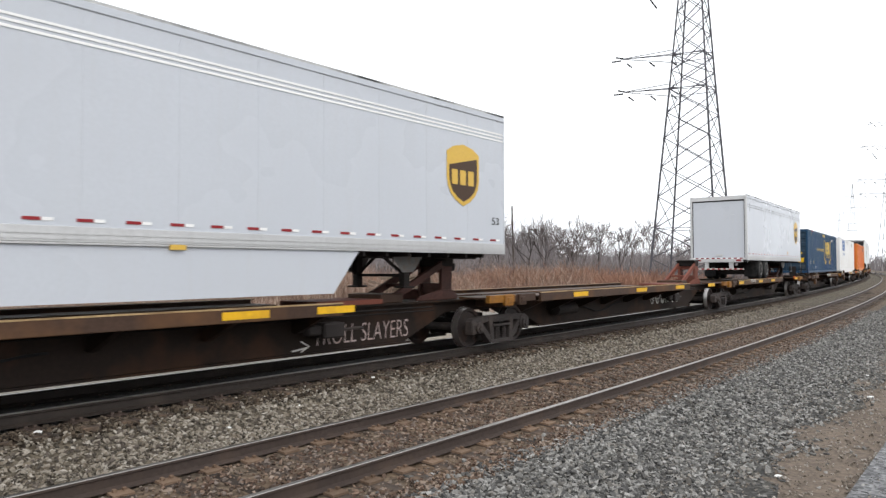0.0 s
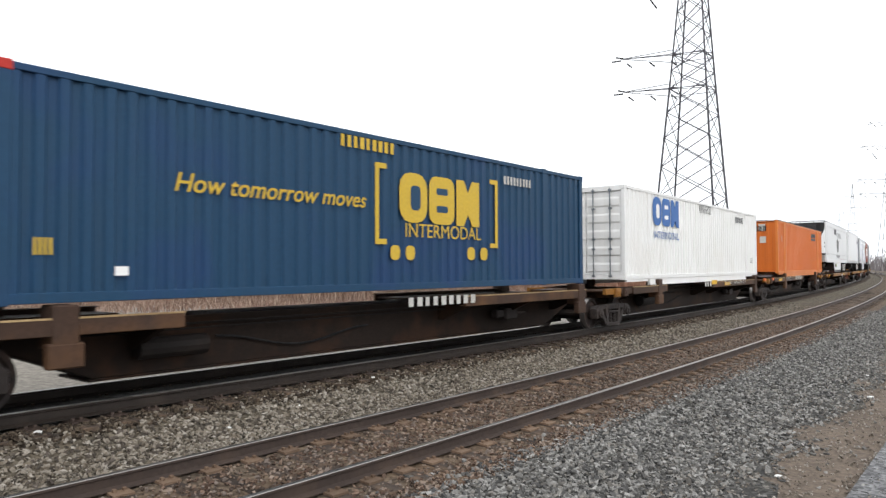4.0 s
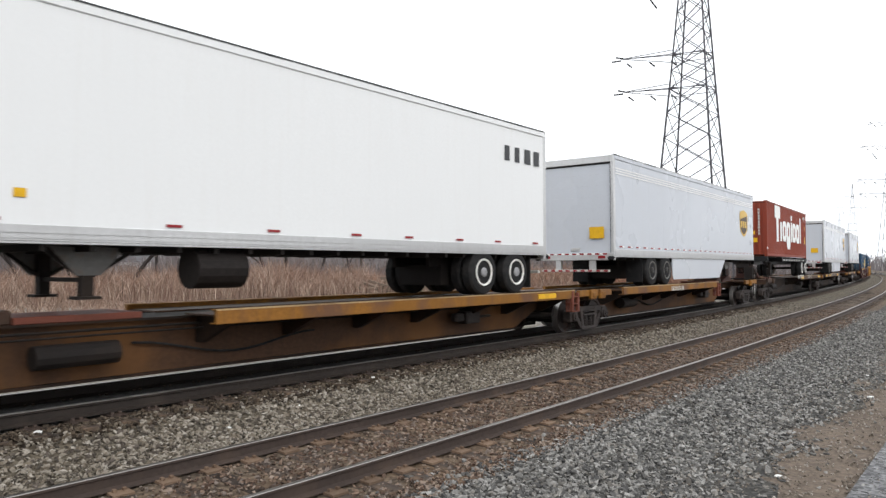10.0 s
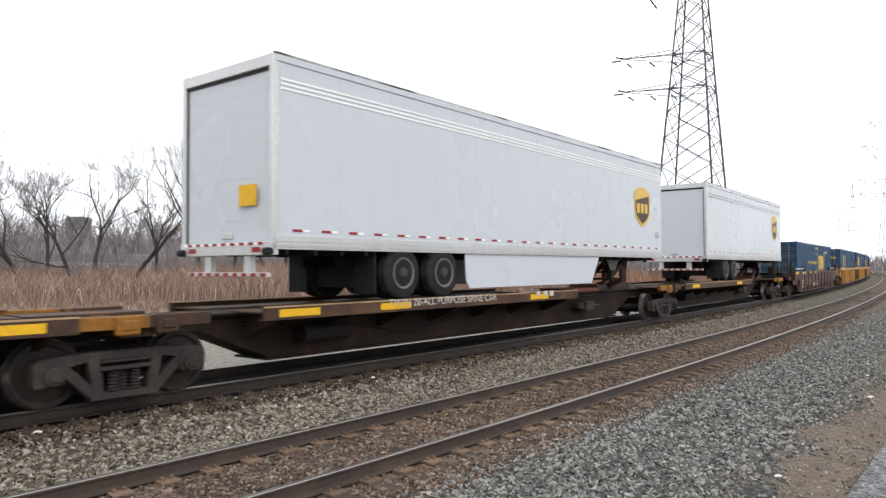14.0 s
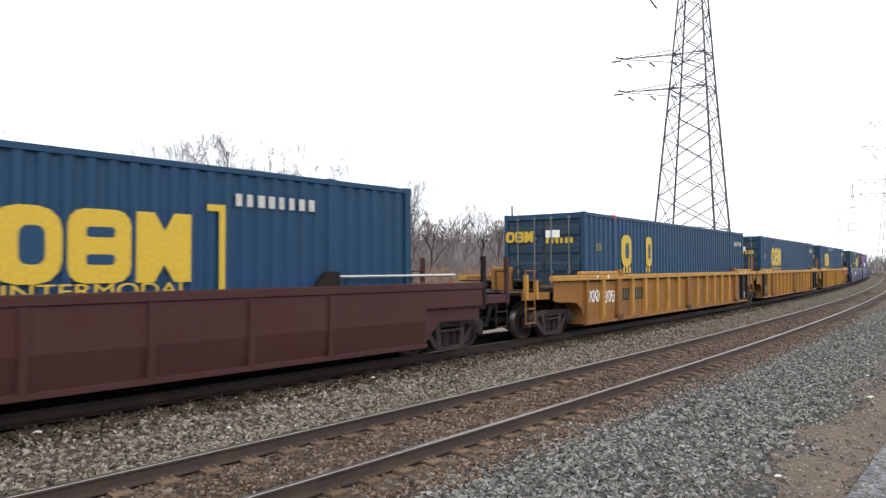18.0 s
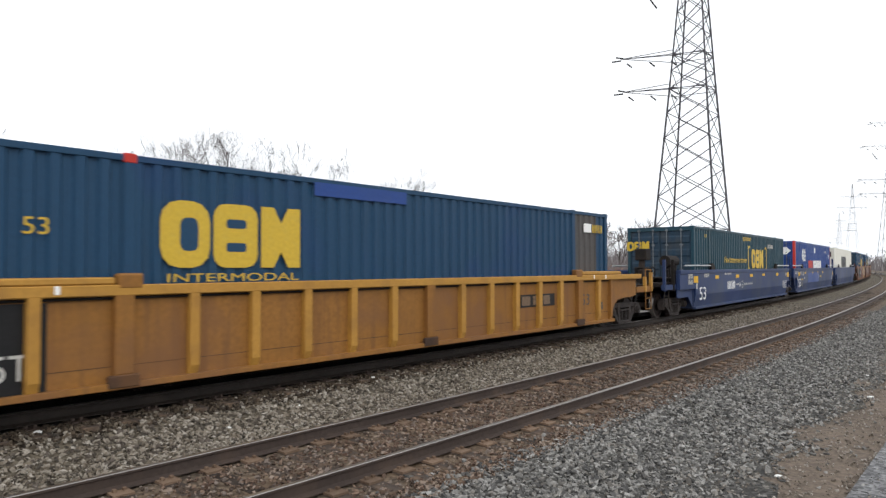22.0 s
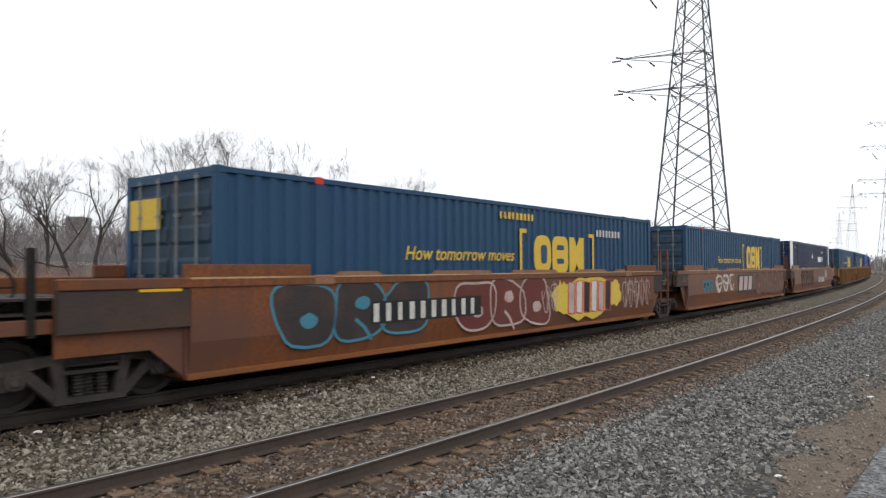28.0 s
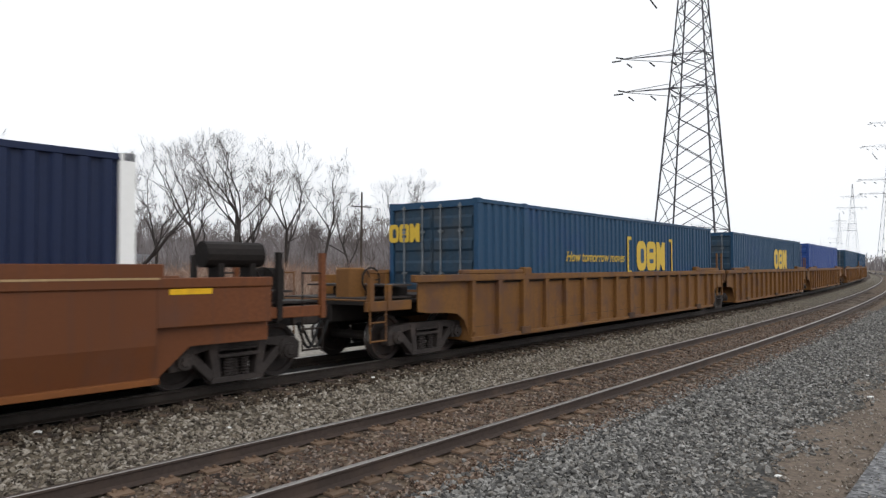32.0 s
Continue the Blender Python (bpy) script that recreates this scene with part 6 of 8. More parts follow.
# ---- well cars ----
def well_car(label, ua, ub, mat, top, ribs=True, free=(False, False), lip=False, pipes=False, chord=None, rib_mat=None, dark_end=False, dark_front=False, seams=()):
    """One well between two trucks: deep sides, low floor, raised ends over the trucks."""
    h = (ub - ua) / 2 * FIT
    c = thing("well_car", label, "railway car", "cars of the train")
    knee = 1.45 if ribs else 1.40
    w0, w1 = -h + knee, h - (1.85 if ribs else 1.76) + (0.30 if free[1] else 0.0)
    e0 = -h - 1.55 if free[0] else -h + 0.57
    chord = chord or mat
    rib_mat = rib_mat or mat
    for s in (-1, 1):
        bm = B()
        rise = 0.52
        tail = w1 + 0.66
        pts = [(w0, 0.24), (w1, 0.24), (w1 + rise, 0.68), (w1 + rise, 0.68), (tail, top), (e0 if free[0] else e0 - 0.35, top), (e0, 0.68) if free[0] else (e0 - 0.35, 1.08), (w0 - rise, 0.68)]
        if not free[1]:
            pts[2:4] = [(w1 + 0.56, 0.84), (tail, 0.92)]
        if not free[0]:
            pts[-1:] = [(w0 - 0.50, 1.08), (w0 - 0.42, 0.94)]
        if free[1]:
            pts[3] = (h + 0.35, 0.68)
            pts[4] = (h + 0.35, top)
        if free[0]:
            pts[6] = (-h - 0.35, 0.68)
            pts[5] = (-h - 0.35, top)
        if ribs:
            arch = [(0.0, 0.24), (0.06, 0.50), (0.18, 0.68), (0.42, 0.82), (0.8, 0.86), (1.35, 0.88), (1.68, 0.92), (1.68, top)]
            front_end = [(0.0, 0.24), (0.06, 0.50), (0.15, 0.70), (0.34, 0.86), (0.62, 0.93), (1.14, 0.92), (1.14, top)]
            rear_end = [(0.0, 0.24), (0.12, 0.45), (0.30, 0.68), (0.55, 0.87), (0.80, 0.95), (1.34, 0.98), (1.34, top)]
            pts = [(w1 + dx, z) for dx, z in (arch if free[1] else rear_end)] + [(w0 - dx, z) for dx, z in (arch if free[0] else front_end)[::-1]]
        ya, yb = sorted((s * 1.33, s * 1.36) if ribs else (s * 1.31, s * 1.34))
        slab(bm, pts, ya, yb)
        part("side_wall", bm, mat, c)
        ya, yb = sorted((s * 1.34, s * 1.47))
        part("top_chord", boxes((min(x for x, z in pts) - (0.2 if ribs else 0), max(x for x, z in pts) + (0.2 if ribs else 0), ya, yb, top - 0.13, top + 0.012)), rib_mat if ribs else chord, c, bevel=0.012)
        if ribs:
            for xa, xb in ((-h + 1.1, -6.3), (6.3, h - 1.1)):
                part("guide_rail", boxes((xa, xb, *sorted((s * 1.33, s * 1.46)), top + 0.014, top + 0.11)), rib_mat, c, bevel=0.02)
        part("bottom_chord", boxes((w0 - 0.02, w1 + 0.02, *sorted((s * 1.33, s * 1.452)), 0.215, 0.30)), (M["rust_edge"] if lip else mat), c, bevel=0.008)
        # thin dark rod added to draw the shadow line below the top chord
        rodm = B()
        rod(rodm, (w0 + 0.1, s * 1.385, top - 0.16), (w1 - 0.1, s * 1.385, top - 0.16), 0.02, 6)
        part("train_line", rodm, M["grime"], c)
        if pipes:
            for xa, xb in ((w0 - 0.95, w0 + 2.25), (w1 - 2.25, w1 + 0.95)):
                pm = B()
                rod(pm, (xa, s * 1.37, top + 0.17), (xb, s * 1.37, top + 0.17), 0.028, 8)
                part("guide_pipe", pm, M["alu"], c, "pale grey pipe over the side")
            for xa, d in ((w0 + 2.2, 1), (w1 - 2.2, -1)):
                pm = B()
                slab(pm, [(xa, top), (xa + d * 0.55, top), (xa + d * 0.30, top + 0.26), (xa, top + 0.26)][::d], *sorted((s * 1.33, s * 1.42)))
                part("guide_bracket", pm, M["grime"], c)
        if ribs:
            part("weld_seam", boxes((w0 + 0.05, w1 - 0.05, *sorted((s * 1.352, s * 1.363)), 0.505, 0.514)), M["brown_car"], c)
            for k in range(-8, 9):
                x = math.copysign((0, 1.05, 2.09, 3.12, 4.14, 5.17, 6.18, 7.27, 8.30 if k < 0 else 8.02)[abs(k)], k)
                wide = k in (-6, 0, 6, 8, -8)
                wd = (0.06 if abs(k) == 8 else 0.125) if wide else 0.075
                dark = dark_end and k > 6 or dark_front and k < -7
                bm = B()
                slab(bm, [(s * 1.355, top - 0.12), (s * 1.468, top - 0.12), (s * 1.462, 0.42), (s * 1.40, 0.27), (s * 1.355, 0.27)][::s], x - wd, x + wd)
                me = finish(bm, "rib", 0.006)
                me.transform(Matrix(((0, 1, 0, 0), (1, 0, 0, 0), (0, 0, 1, 0), (0, 0, 0, 1))))
                me.flip_normals()
                part("rib", me, M["black"] if dark else mat if wide else rib_mat, c)
                if k in (-6, 0, 6):
                    part("rib_foot", boxes((x - 0.21, x + 0.21, *sorted((s * 1.40, s * 1.474)), 0.235, 0.40)), M["brown_car"], c, "rusty foot plate", bevel=0.015)
        else:
            bm = B()
            slab(bm, [(1.342 * s, top - 0.13), (1.440 * s, top - 0.13), (1.446 * s, 0.74), (1.366 * s, 0.30), (1.342 * s, 0.30)][::s], w0 + 0.02, w1 - 0.02)
            me = finish(bm, "side_plate")
            me.transform(Matrix(((0, 1, 0, 0), (1, 0, 0, 0), (0, 0, 1, 0), (0, 0, 0, 1))))
            me.flip_normals()
            part("side_plate", me, mat, c)
            ya, yb = sorted((s * 1.342, s * 1.443))
            ea = (-h - 0.35 if free[0] else e0 - 0.35)
            eb = (h + 0.35 if free[1] else tail)
            part("end_box", boxes((ea, w0 + 0.018, ya, yb, 0.96 if free[0] else 1.08, top - 0.132)), M["end_grime"] if lip else mat, c, "sooty end panel" if lip else "", bevel=0.012)
            part("end_box", boxes((w1 - 0.018, eb, ya, yb, 0.96, top - 0.132)), M["end_grime"] if lip and not free[1] else mat, c, bevel=0.012)
            for x in seams:
                bm = B()
                slab(bm, [(1.350 * s, top - 0.13), (1.475 * s, top - 0.13), (1.480 * s, 0.74), (1.455 * s, 0.28), (1.350 * s, 0.28)][::s], x - 0.055, x + 0.055)
                me = finish(bm, "stiffener")
                me.transform(Matrix(((0, 1, 0, 0), (1, 0, 0, 0), (0, 0, 1, 0), (0, 0, 0, 1))))
                me.flip_normals()
                part("stiffener", me, mat, c)
        if lip:
            part("rubbed_edge", boxes((w0, w1, *sorted((s * 1.425, s * 1.474)), top - 0.01, top + 0.016)), M["worn_edge"], c, "rubbed pale upper edge")
            for x0, x1 in ((-5.7, -4.6), (-3.1, -1.1), (-0.2, 1.8), (2.9, 4.6), (5.3, 5.9)):
                q = B()
                slab(q, [(x0, top + 0.013), (x1, top + 0.013), (x1 - 0.12, top + 0.085), (x0 + 0.12, top + 0.085)], *sorted((s * 1.36, s * 1.475)))
                part("guide_pad", q, M["rust_pad"], c, "rubbed pale brown guide pad")
            for x in (-6.0, 6.05):
                part("container_guide", boxes((x - 0.22, x + 0.22, *sorted((s * 1.40, s * 1.49)), top - 0.14, top + 0.03)), M["rust_pad"], c, bevel=0.02)
            for x0, x1 in ((-8.5, -6.2), (6.2, 8.5)):
                part("guide_plate", boxes((x0, x1, *sorted((s * 1.30, s * 1.36)), top, top + 0.20)), mat, c, bevel=0.01)
        elif not pipes:
            for x in (-6.1, 6.1):
                part("container_guide", boxes((x - 0.17, x + 0.17, *sorted((s * 1.31, s * 1.48)), top - 0.05, top + 0.16)), mat, c, bevel=0.03)
    part("well_floor", boxes((w0, w1, -1.30, 1.30, 0.20, 0.26)), M["grime"], c)
    for x in (w0, w1):
        part("bulkhead", boxes((x - 0.03, x + 0.03, -1.37, 1.37, 0.24, 1.28)), mat, c)
    for e, s in ((0, -1), (1, 1)):
        xa = s * (h + (1.55 if free[e] else 0.02))
        xb = w0 if e == 0 else w1
        part("end_platform", boxes((*sorted((xa if free[e] else s * (h - 0.62), xb)), -1.20, 1.20, 1.10, 1.16)), M["grime"], c)
        part("draft_sill", boxes((*sorted((xa, xb)), -0.34, 0.34, 0.76, 1.10)), M["grime"], c, bevel=0.02)
        part("end_structure", boxes((*sorted((s * (h - 0.05), xb)), -1.15, 1.15, 0.92, 1.10)), M["grime"], c)
        if ribs and not free[e]:
            for y in (-1, 1):
                part("end_bracket", boxes((*sorted((s * (h - 0.88), s * (h - 0.14))), *sorted((y * 0.92, y * 1.30)), 1.16, 1.50)), rib_mat, c, bevel=0.04)
        if ribs and free[e]:
            for z, ln in ((1.42, 0.75), (1.19, 1.35)):
                part("walkway_grating", boxes((*sorted((s * (h + 0.1), s * (h + 0.1 + ln))), -1.1, 1.1, z, z + 0.035)), M["truck_steel"], c)
            part("end_post", boxes((*sorted((s * (h + 0.95), s * (h + 1.05))), -1.33, -1.24, 1.0, 1.46)), rib_mat, c)
            part("end_post", boxes((*sorted((s * (h + 1.42), s * (h + 1.52))), -1.33, -1.24, 1.0, 1.60)), rib_mat, c)
        if free[e]:
            for y in (-1.3, 1.3):
                part("end_sill", boxes((*sorted((s * (h + 0.35), xa)), *sorted((y, y * 0.92)), 0.98, 1.16)), mat, c, bevel=0.01)
            coupler(c, s * (h + 1.5), s)
            end_gear(c, s * (h + 1.48), s, 1.16, M["grime"] if not ribs else mat, wheel=e == 0 or lip)
            bm = B()
            box(bm, *sorted((s * (h - 0.2), s * (h + 0.5))), -0.75, 0.75, 1.16, 1.42)
            part("brake_equipment", bm, M["grime"], c, bevel=0.04)
            if not ribs:
                for dx in (0.55, 1.42):
                    for y in (-1.28, 1.28):
                        part("end_post", boxes((*sorted((s * (h + dx), s * (h + dx + 0.09))), y - 0.045, y + 0.045, 0.95, 2.02)), mat if dx > 1 else M["grime"], c)
                if s < 0:
                    bm = B()
                    bar(bm, (s * (h + 1.55), -0.55, 1.1), (s * (h + 1.62), -0.55, 1.7), 0.17, 0.2)
                    bar(bm, (s * (h + 1.62), -0.55, 1.7), (s * (h + 1.48), -0.55, 2.32), 0.17, 0.2)
                    box(bm, *sorted((s * (h + 1.25), s * (h + 1.72))), -0.75, -0.35, 2.0, 2.4)
                    part("brake_mast", bm, M["grime"], c, bevel=0.03)
                for z, ln in ((1.38, 0.9), (1.20, 1.4)):
                    part("walkway_grating", boxes((*sorted((s * (h + 0.1), s * (h + 0.1 + ln))), -1.1, 1.1, z, z + 0.035)), M["truck_steel"], c)
            if (lip and s > 0) or (mat is M["blue_car"] and s < 0):
                bm = B()
                rod(bm, (s * (h - 0.55), -0.95, 1.98), (s * (h + 0.45), -0.95, 1.98), 0.20, 14)
                box(bm, *sorted((s * (h - 0.35), s * (h - 0.25))), -1.1, -0.8, 1.16, 1.85)
                box(bm, *sorted((s * (h + 0.2), s * (h + 0.3))), -1.1, -0.8, 1.16, 1.85)
                part("air_reservoir", bm, M["grime"], c)
        if e == 1 and not free[1]:
            for y in (-1.36, 1.36):
                bm = B()
                for dx in (1.04, 0.42):
                    x = h - dx
                    box(bm, x - 0.028, x + 0.028, y - 0.03, y + 0.03, 0.62, top + 0.70)
                for z in (0.66, 0.98, 1.32):
                    rod(bm, (h - 1.04, y, z), (h - 0.42, y, z), 0.018, 6)
                part("end_ladder", bm, mat, c)
        if e == 0 and not free[0]:
            for y in (-1, 1):
                bm = B()
                slab(bm, [(-h + 0.05, 1.10), (-h + 0.62, 1.10), (-h + 0.62, top - 0.05), (-h + 0.42, top - 0.05)], *sorted((y * 0.95, y * 1.25)))
                bar(bm, (-h - 0.25, y * 1.1, 1.12), (-h + 0.45, y * 1.1, top - 0.08), 0.09, 0.06)
                part("connector_arm", bm, M["truck_steel"] if not ribs else rib_mat, c, bevel=0.02)
    bm = B()
    box(bm, -h + 0.1, -h + 1.2, -1.0, 1.0, 1.16, 1.24)
    part("walkway", bm, M["truck_steel"], c)
    carry(c, ua, ub)
    return c, h


# ---- the consist, from its head ----
DECK = 1.17
TRUCKS = {"a0": -4.28, "a1": 13.57, "a2": 31.06, "a3": 47.31, "c0": 51.67, "c1": 69.45, "c2": 88.47, "c3": 106.47, "f0": 110.49, "f1": 127.66, "f2": 145.21, "f3": 162.08,
          "i0": 166.44, "i1": 184.32, "i2": 203.4, "i3": 220.64, "l0": 224.89, "l1": 244.62, "m0": 248.37, "m1": 268.11, "m2": 287.89, "m3": 307.56, "p0": 311.71, "p1": 331.51, "p2": 351.23, "p3": 370.91,
          "s0": 375.15, "s1": 395.03, "s2": 414.81, "s3": 434.64, "v0": 438.7, "v1": 458.44, "v2": 478.09, "v3": 497.84, "y0": 501.94, "y1": 521.64, "z1": 541.34}
AHEAD = {"a1": -0.17, "a2": -0.33, "a3": 0.12, "c0": 0.25, "f0": 0.35, "i1": -0.15, "l1": -0.32, "m0": 0.18, "m3": -0.11, "p0": 0.16, "p3": -0.11, "s0": 0.25, "s1": -0.07, "s2": -0.28, "v0": 0.40}
for key, u in TRUCKS.items():
    wheel_truck(u + AHEAD.get(key, 0.0))


def between(a, b):
    return TRUCKS[a], TRUCKS[b]


def load(ob, a, b, lead, length, z):
    """Set a container or trailer on the platform between trucks a and b."""
    ua, ub = between(a, b)
    carry(ob, ua, ub, Matrix.Translation(((lead - (ua + ub) / 2) * FIT + length / 2, 0, z)))
    return ob


L53, H53, W53 = 16.154, 2.896, 2.59
LEFT = -W53 / 2 - 0.006
SPINE = "weathered spine car platform with rubbed yellow side sills"
# first spine car: three platforms, the middle one empty
spine_a, h_a = spine_car("dark brown spine car platform with a trailer stand", *between("a0", "a1"), M["brown_car"], hitch=7.56, free=(True, False), reflect=(1.6, 3.4))
spine_0, h_0 = spine_car("empty dark brown spine car platform with folded stand", *between("a1", "a2"), M["brown_car"], hitch=7.2, stand=M["rust_red"], reflect=(-5.4, -1.2, 2.3, 5.9))
spine_b, h_b = spine_car("dark brown spine car platform with yellow reflectors", *between("a2", "a3"), M["brown_car"], hitch=7.85, free=(False, True), reflect=(-6.4, -2.6, 0.2, 6.6), markers=(6.2,))
trailer_a = load(trailer("pale grey box trailer with brown and gold shield", 16.15, M["grey_trailer"], axles=(3.1, 4.4), skirt=(5.0, 11.6, 0.16, 0.25, 0.6)), "a0", "a1", -2.98, 16.15, DECK)
trailer_b = load(trailer("older pale grey box trailer with shield emblem", 13.72, M["grey_trailer"], axles=(2.75, 4.0), top=3.94), "a2", "a3", 34.21, 13.72, DECK)
# second spine car: containers
spine_c, h_c = spine_car("brown spine car platform under a blue container", *between("c0", "c1"), M["brown_car"], decks=[(-7.9, -5.3), (1.2, 6.6)], free=(True, False), seat=1.328, brackets=(-6.9, 6.3))
spine_d, h_d = spine_car(SPINE, *between("c1", "c2"), M["brown_car"], decks=[(-8.6, -5.6), (-0.4, 6.6)], seat=1.378, brackets=(-6.3, 6.45), reflect=(1.7,), markers=(8.35,))
spine_e, h_e = spine_car(SPINE, *between("c2", "c3"), M["brown_car"], decks=[(-7.7, 1.2)], free=(False, True), seat=1.388, brackets=(-4.75, 6.3), reflect=(-6.2,), markers=(-8.2,))
box_c = load(container("dark blue corrugated container with yellow block lettering", L53, H53, W53, M["blue"], M["door_blue"], tips={True: M["red_mark"]}), "c0", "c1", 50.9, L53, 1.33)
box_d = load(container("white corrugated container with blue block emblem", L53, H53, W53, M["white"], skirt=0.19), "c1", "c2", 69.86, L53, 1.38)
box_e = load(container("bright orange container with dark streaks", L53, H53, W53, M["orange"], frame_mat=M["orange_post"], pitch=0.40, depth=0.022, doors_front=False, skirt=0.19, wide_posts=True), "c2", "c3", 91.09, L53, 1.39)
# third spine car: refrigerated trailers nose first
spine_f, h_f = spine_car(SPINE, *between("f0", "f1"), M["ochre_car"], decks=[(-5.0, 6.6)], hitch=-8.2, flip=-1, free=(True, False), reflect=(-7.9,))
spine_g, h_g = spine_car(SPINE, *between("f1", "f2"), M["ochre_car"], decks=[(-3.3, 7.4)], sill="sill_rust", hitch=-7.9, flip=-1, reflect=(6.0,))
spine_h, h_h = spine_car(SPINE, *between("f2", "f3"), M["ochre_car"], decks=[(-6.6, 3.0)], sill="sill_rust", hitch=7.98, free=(False, True))
trailer_f = load(trailer("white ribbed refrigerated trailer with dark shield and skirt", 16.15, M["white_clean"], sgn=-1, axles=(2.4, 3.8), rim=RIM_WHITE, ribbed=20, reefer="hood", skirt=(5.4, 10.9, 0.10, 0.35, 0.5), top=4.04), "f0", "f1", 110.42, 16.15, DECK)
trailer_g = load(trailer("white refrigerated trailer with dark underside", 13.72, M["white_clean"], sgn=-1, axles=(1.35, 2.65), rim=RIM_WHITE, reefer=True, top=3.97, seams=0), "f1", "f2", 128.75, 13.72, DECK)
trailer_h = load(trailer("pale grey box trailer with skirt and shield emblem", 16.15, M["grey_trailer"], axles=(3.06, 4.40), rim=RIM_DARK, skirt=(5.0, 11.5, 0.16, 0.05, 0.9), top=3.92), "f2", "f3", 146.47, 16.15, DECK)
# fourth spine car
spine_i, h_i = spine_car("dark spine car platform with white stencilled sill", *between("i0", "i1"), M["brown_car"], decks=[(-0.2, 8.0)], hitch=-8.9, flip=-1, free=(True, False), reflect=(0.4, 7.2))
spine_j, h_j = spine_car("dark spine car platform with white stencilled sill", *between("i1", "i2"), M["brown_car"], decks=[(-7.6, 2.6)], hitch=7.73, reflect=(-6.9, -4.6, 0.6))
spine_k, h_k = spine_car("dark spine car platform with yellow reflectors", *between("i2", "i3"), M["brown_car"], decks=[(-7.2, 2.4)], hitch=8.37, free=(False, True), reflect=(-6.0, 0.2))
L40, W40 = 12.192, 2.438
box_i = load(container("oxide red forty-foot container with white lettering shapes", L40, H53, W40, M["red"], posts=False, doors_front=False, pitch=0.278), "i0", "i1", 166.08, L40, 2.302)
trailer_j = load(trailer("pale grey box trailer with skirt and shield emblem", 16.15, M["grey_trailer"], axles=(3.1, 4.35), skirt=(5.1, 11.5, 0.16, 0.05, 0.5)), "i1", "i2", 186.4, 16.15, DECK)
trailer_k = load(trailer("older pale grey box trailer with shield emblem", 13.72, M["grey_trailer"], axles=(2.75, 4.0), top=3.94), "i2", "i3", 207.64, 13.72, DECK)
# well cars
well_l, h_l = well_car("maroon well car with upright ribs", *between("l0", "l1"), M["maroon"], 1.45, ribs=False, free=(True, True), pipes=True, seams=[-6.66 + 1.57 * k for k in range(9)])
WELLS = [("m0", "m1", 250.05, (True, False)), ("m1", "m2", 269.84, (False, False)), ("m2", "m3", 289.62, (False, True))]
box_l = load(container("dark blue container with yellow block lettering", L53, H53, W53, M["blue"], M["door_blue"], tips={True: M["red_mark"]}), "l0", "l1", 226.59, L53, 0.40)
wells_m, boxes_m = [], []
for a, b, lead, free in WELLS:
    wells_m.append(well_car("weathered yellow well car with upright ribs", *between(a, b), M["yellow_car"], 1.55, free=free, rib_mat=M["yellow_rib"], dark_end=not free[1], dark_front=not free[0])[0])
    boxes_m.append(load(container("dark blue container with weathered doors", L53, H53, W53, M["blue"], M["door_blue"], tips={True: M["red_mark"]}), a, b, lead, L53, 0.40))
wells_p = []
for a, b, free in (("p0", "p1", (True, False)), ("p1", "p2", (False, False)), ("p2", "p3", (False, True))):
    wells_p.append(well_car("dusty blue smooth-sided well car with yellow panels", *between(a, b), M["blue_car"], 1.65, ribs=False, free=free, pipes=True)[0])
box_p = load(container("teal blue container with yellow block lettering", L53, H53, W53, M["blue_green"], M["door_blue"]), "p0", "p1", 313.5, L53, 0.42)
box_q = load(container("royal blue container with white arrow emblem", L53, H53, W53, M["royal"], M["royal"], frame_mat=M["royal"]), "p1", "p2", 333.3, L53, 0.42)
box_r = load(container("cream white container with dark lettering shapes", L53, H53, W53, M["cream"], doors_front=True), "p2", "p3", 352.88, L53, 0.42)
wells_s = []
for a, b, free in (("s0", "s1", (True, False)), ("s1", "s2", (False, False)), ("s2", "s3", (False, True))):
    wells_s.append(well_car("oxide brown smooth-sided well car with graffiti", *between(a, b), M["rust_car"], 1.63, ribs=False, free=free, lip=True)[0])
box_s = load(container("dark blue container with yellow block lettering", L53, H53, W53, M["blue"], M["door_blue"], tips={True: M["red_mark"]}), "s0", "s1", 377.06, L53, 0.40)
box_t = load(container("dark blue container with yellow block lettering", L53, H53, W53, M["blue"], M["door_blue"], tips={True: M["red_mark"]}), "s1", "s2", 396.77, L53, 0.40)
box_u = load(container("navy container with white corner posts", L53, H53, W53, M["navy"], M["navy"], frame_mat=M["navy"]), "s2", "s3", 416.62, L53, 0.40)
wells_v, boxes_v = [], []
for a, b, lead, free in (("v0", "v1", 440.6, (True, False)), ("v1", "v2", 460.14, (False, False)), ("v2", "v3", 479.84, (False, True)), ("y0", "y1", 503.64, (True, False)), ("y1", "z1", 523.34, (False, True))):
    wells_v.append(well_car("rusty yellow well car with upright ribs", *between(a, b), M["yellow_old"], 1.62, free=free)[0])
    blue = a != "v2"
    boxes_v.append(load(container("dark blue container with yellow block lettering" if blue else "royal blue container with white emblem", L53, H53, W53, M["blue"] if blue else M["royal"], M["door_blue"] if blue else M["royal"]), a, b, lead, L53, 0.40))


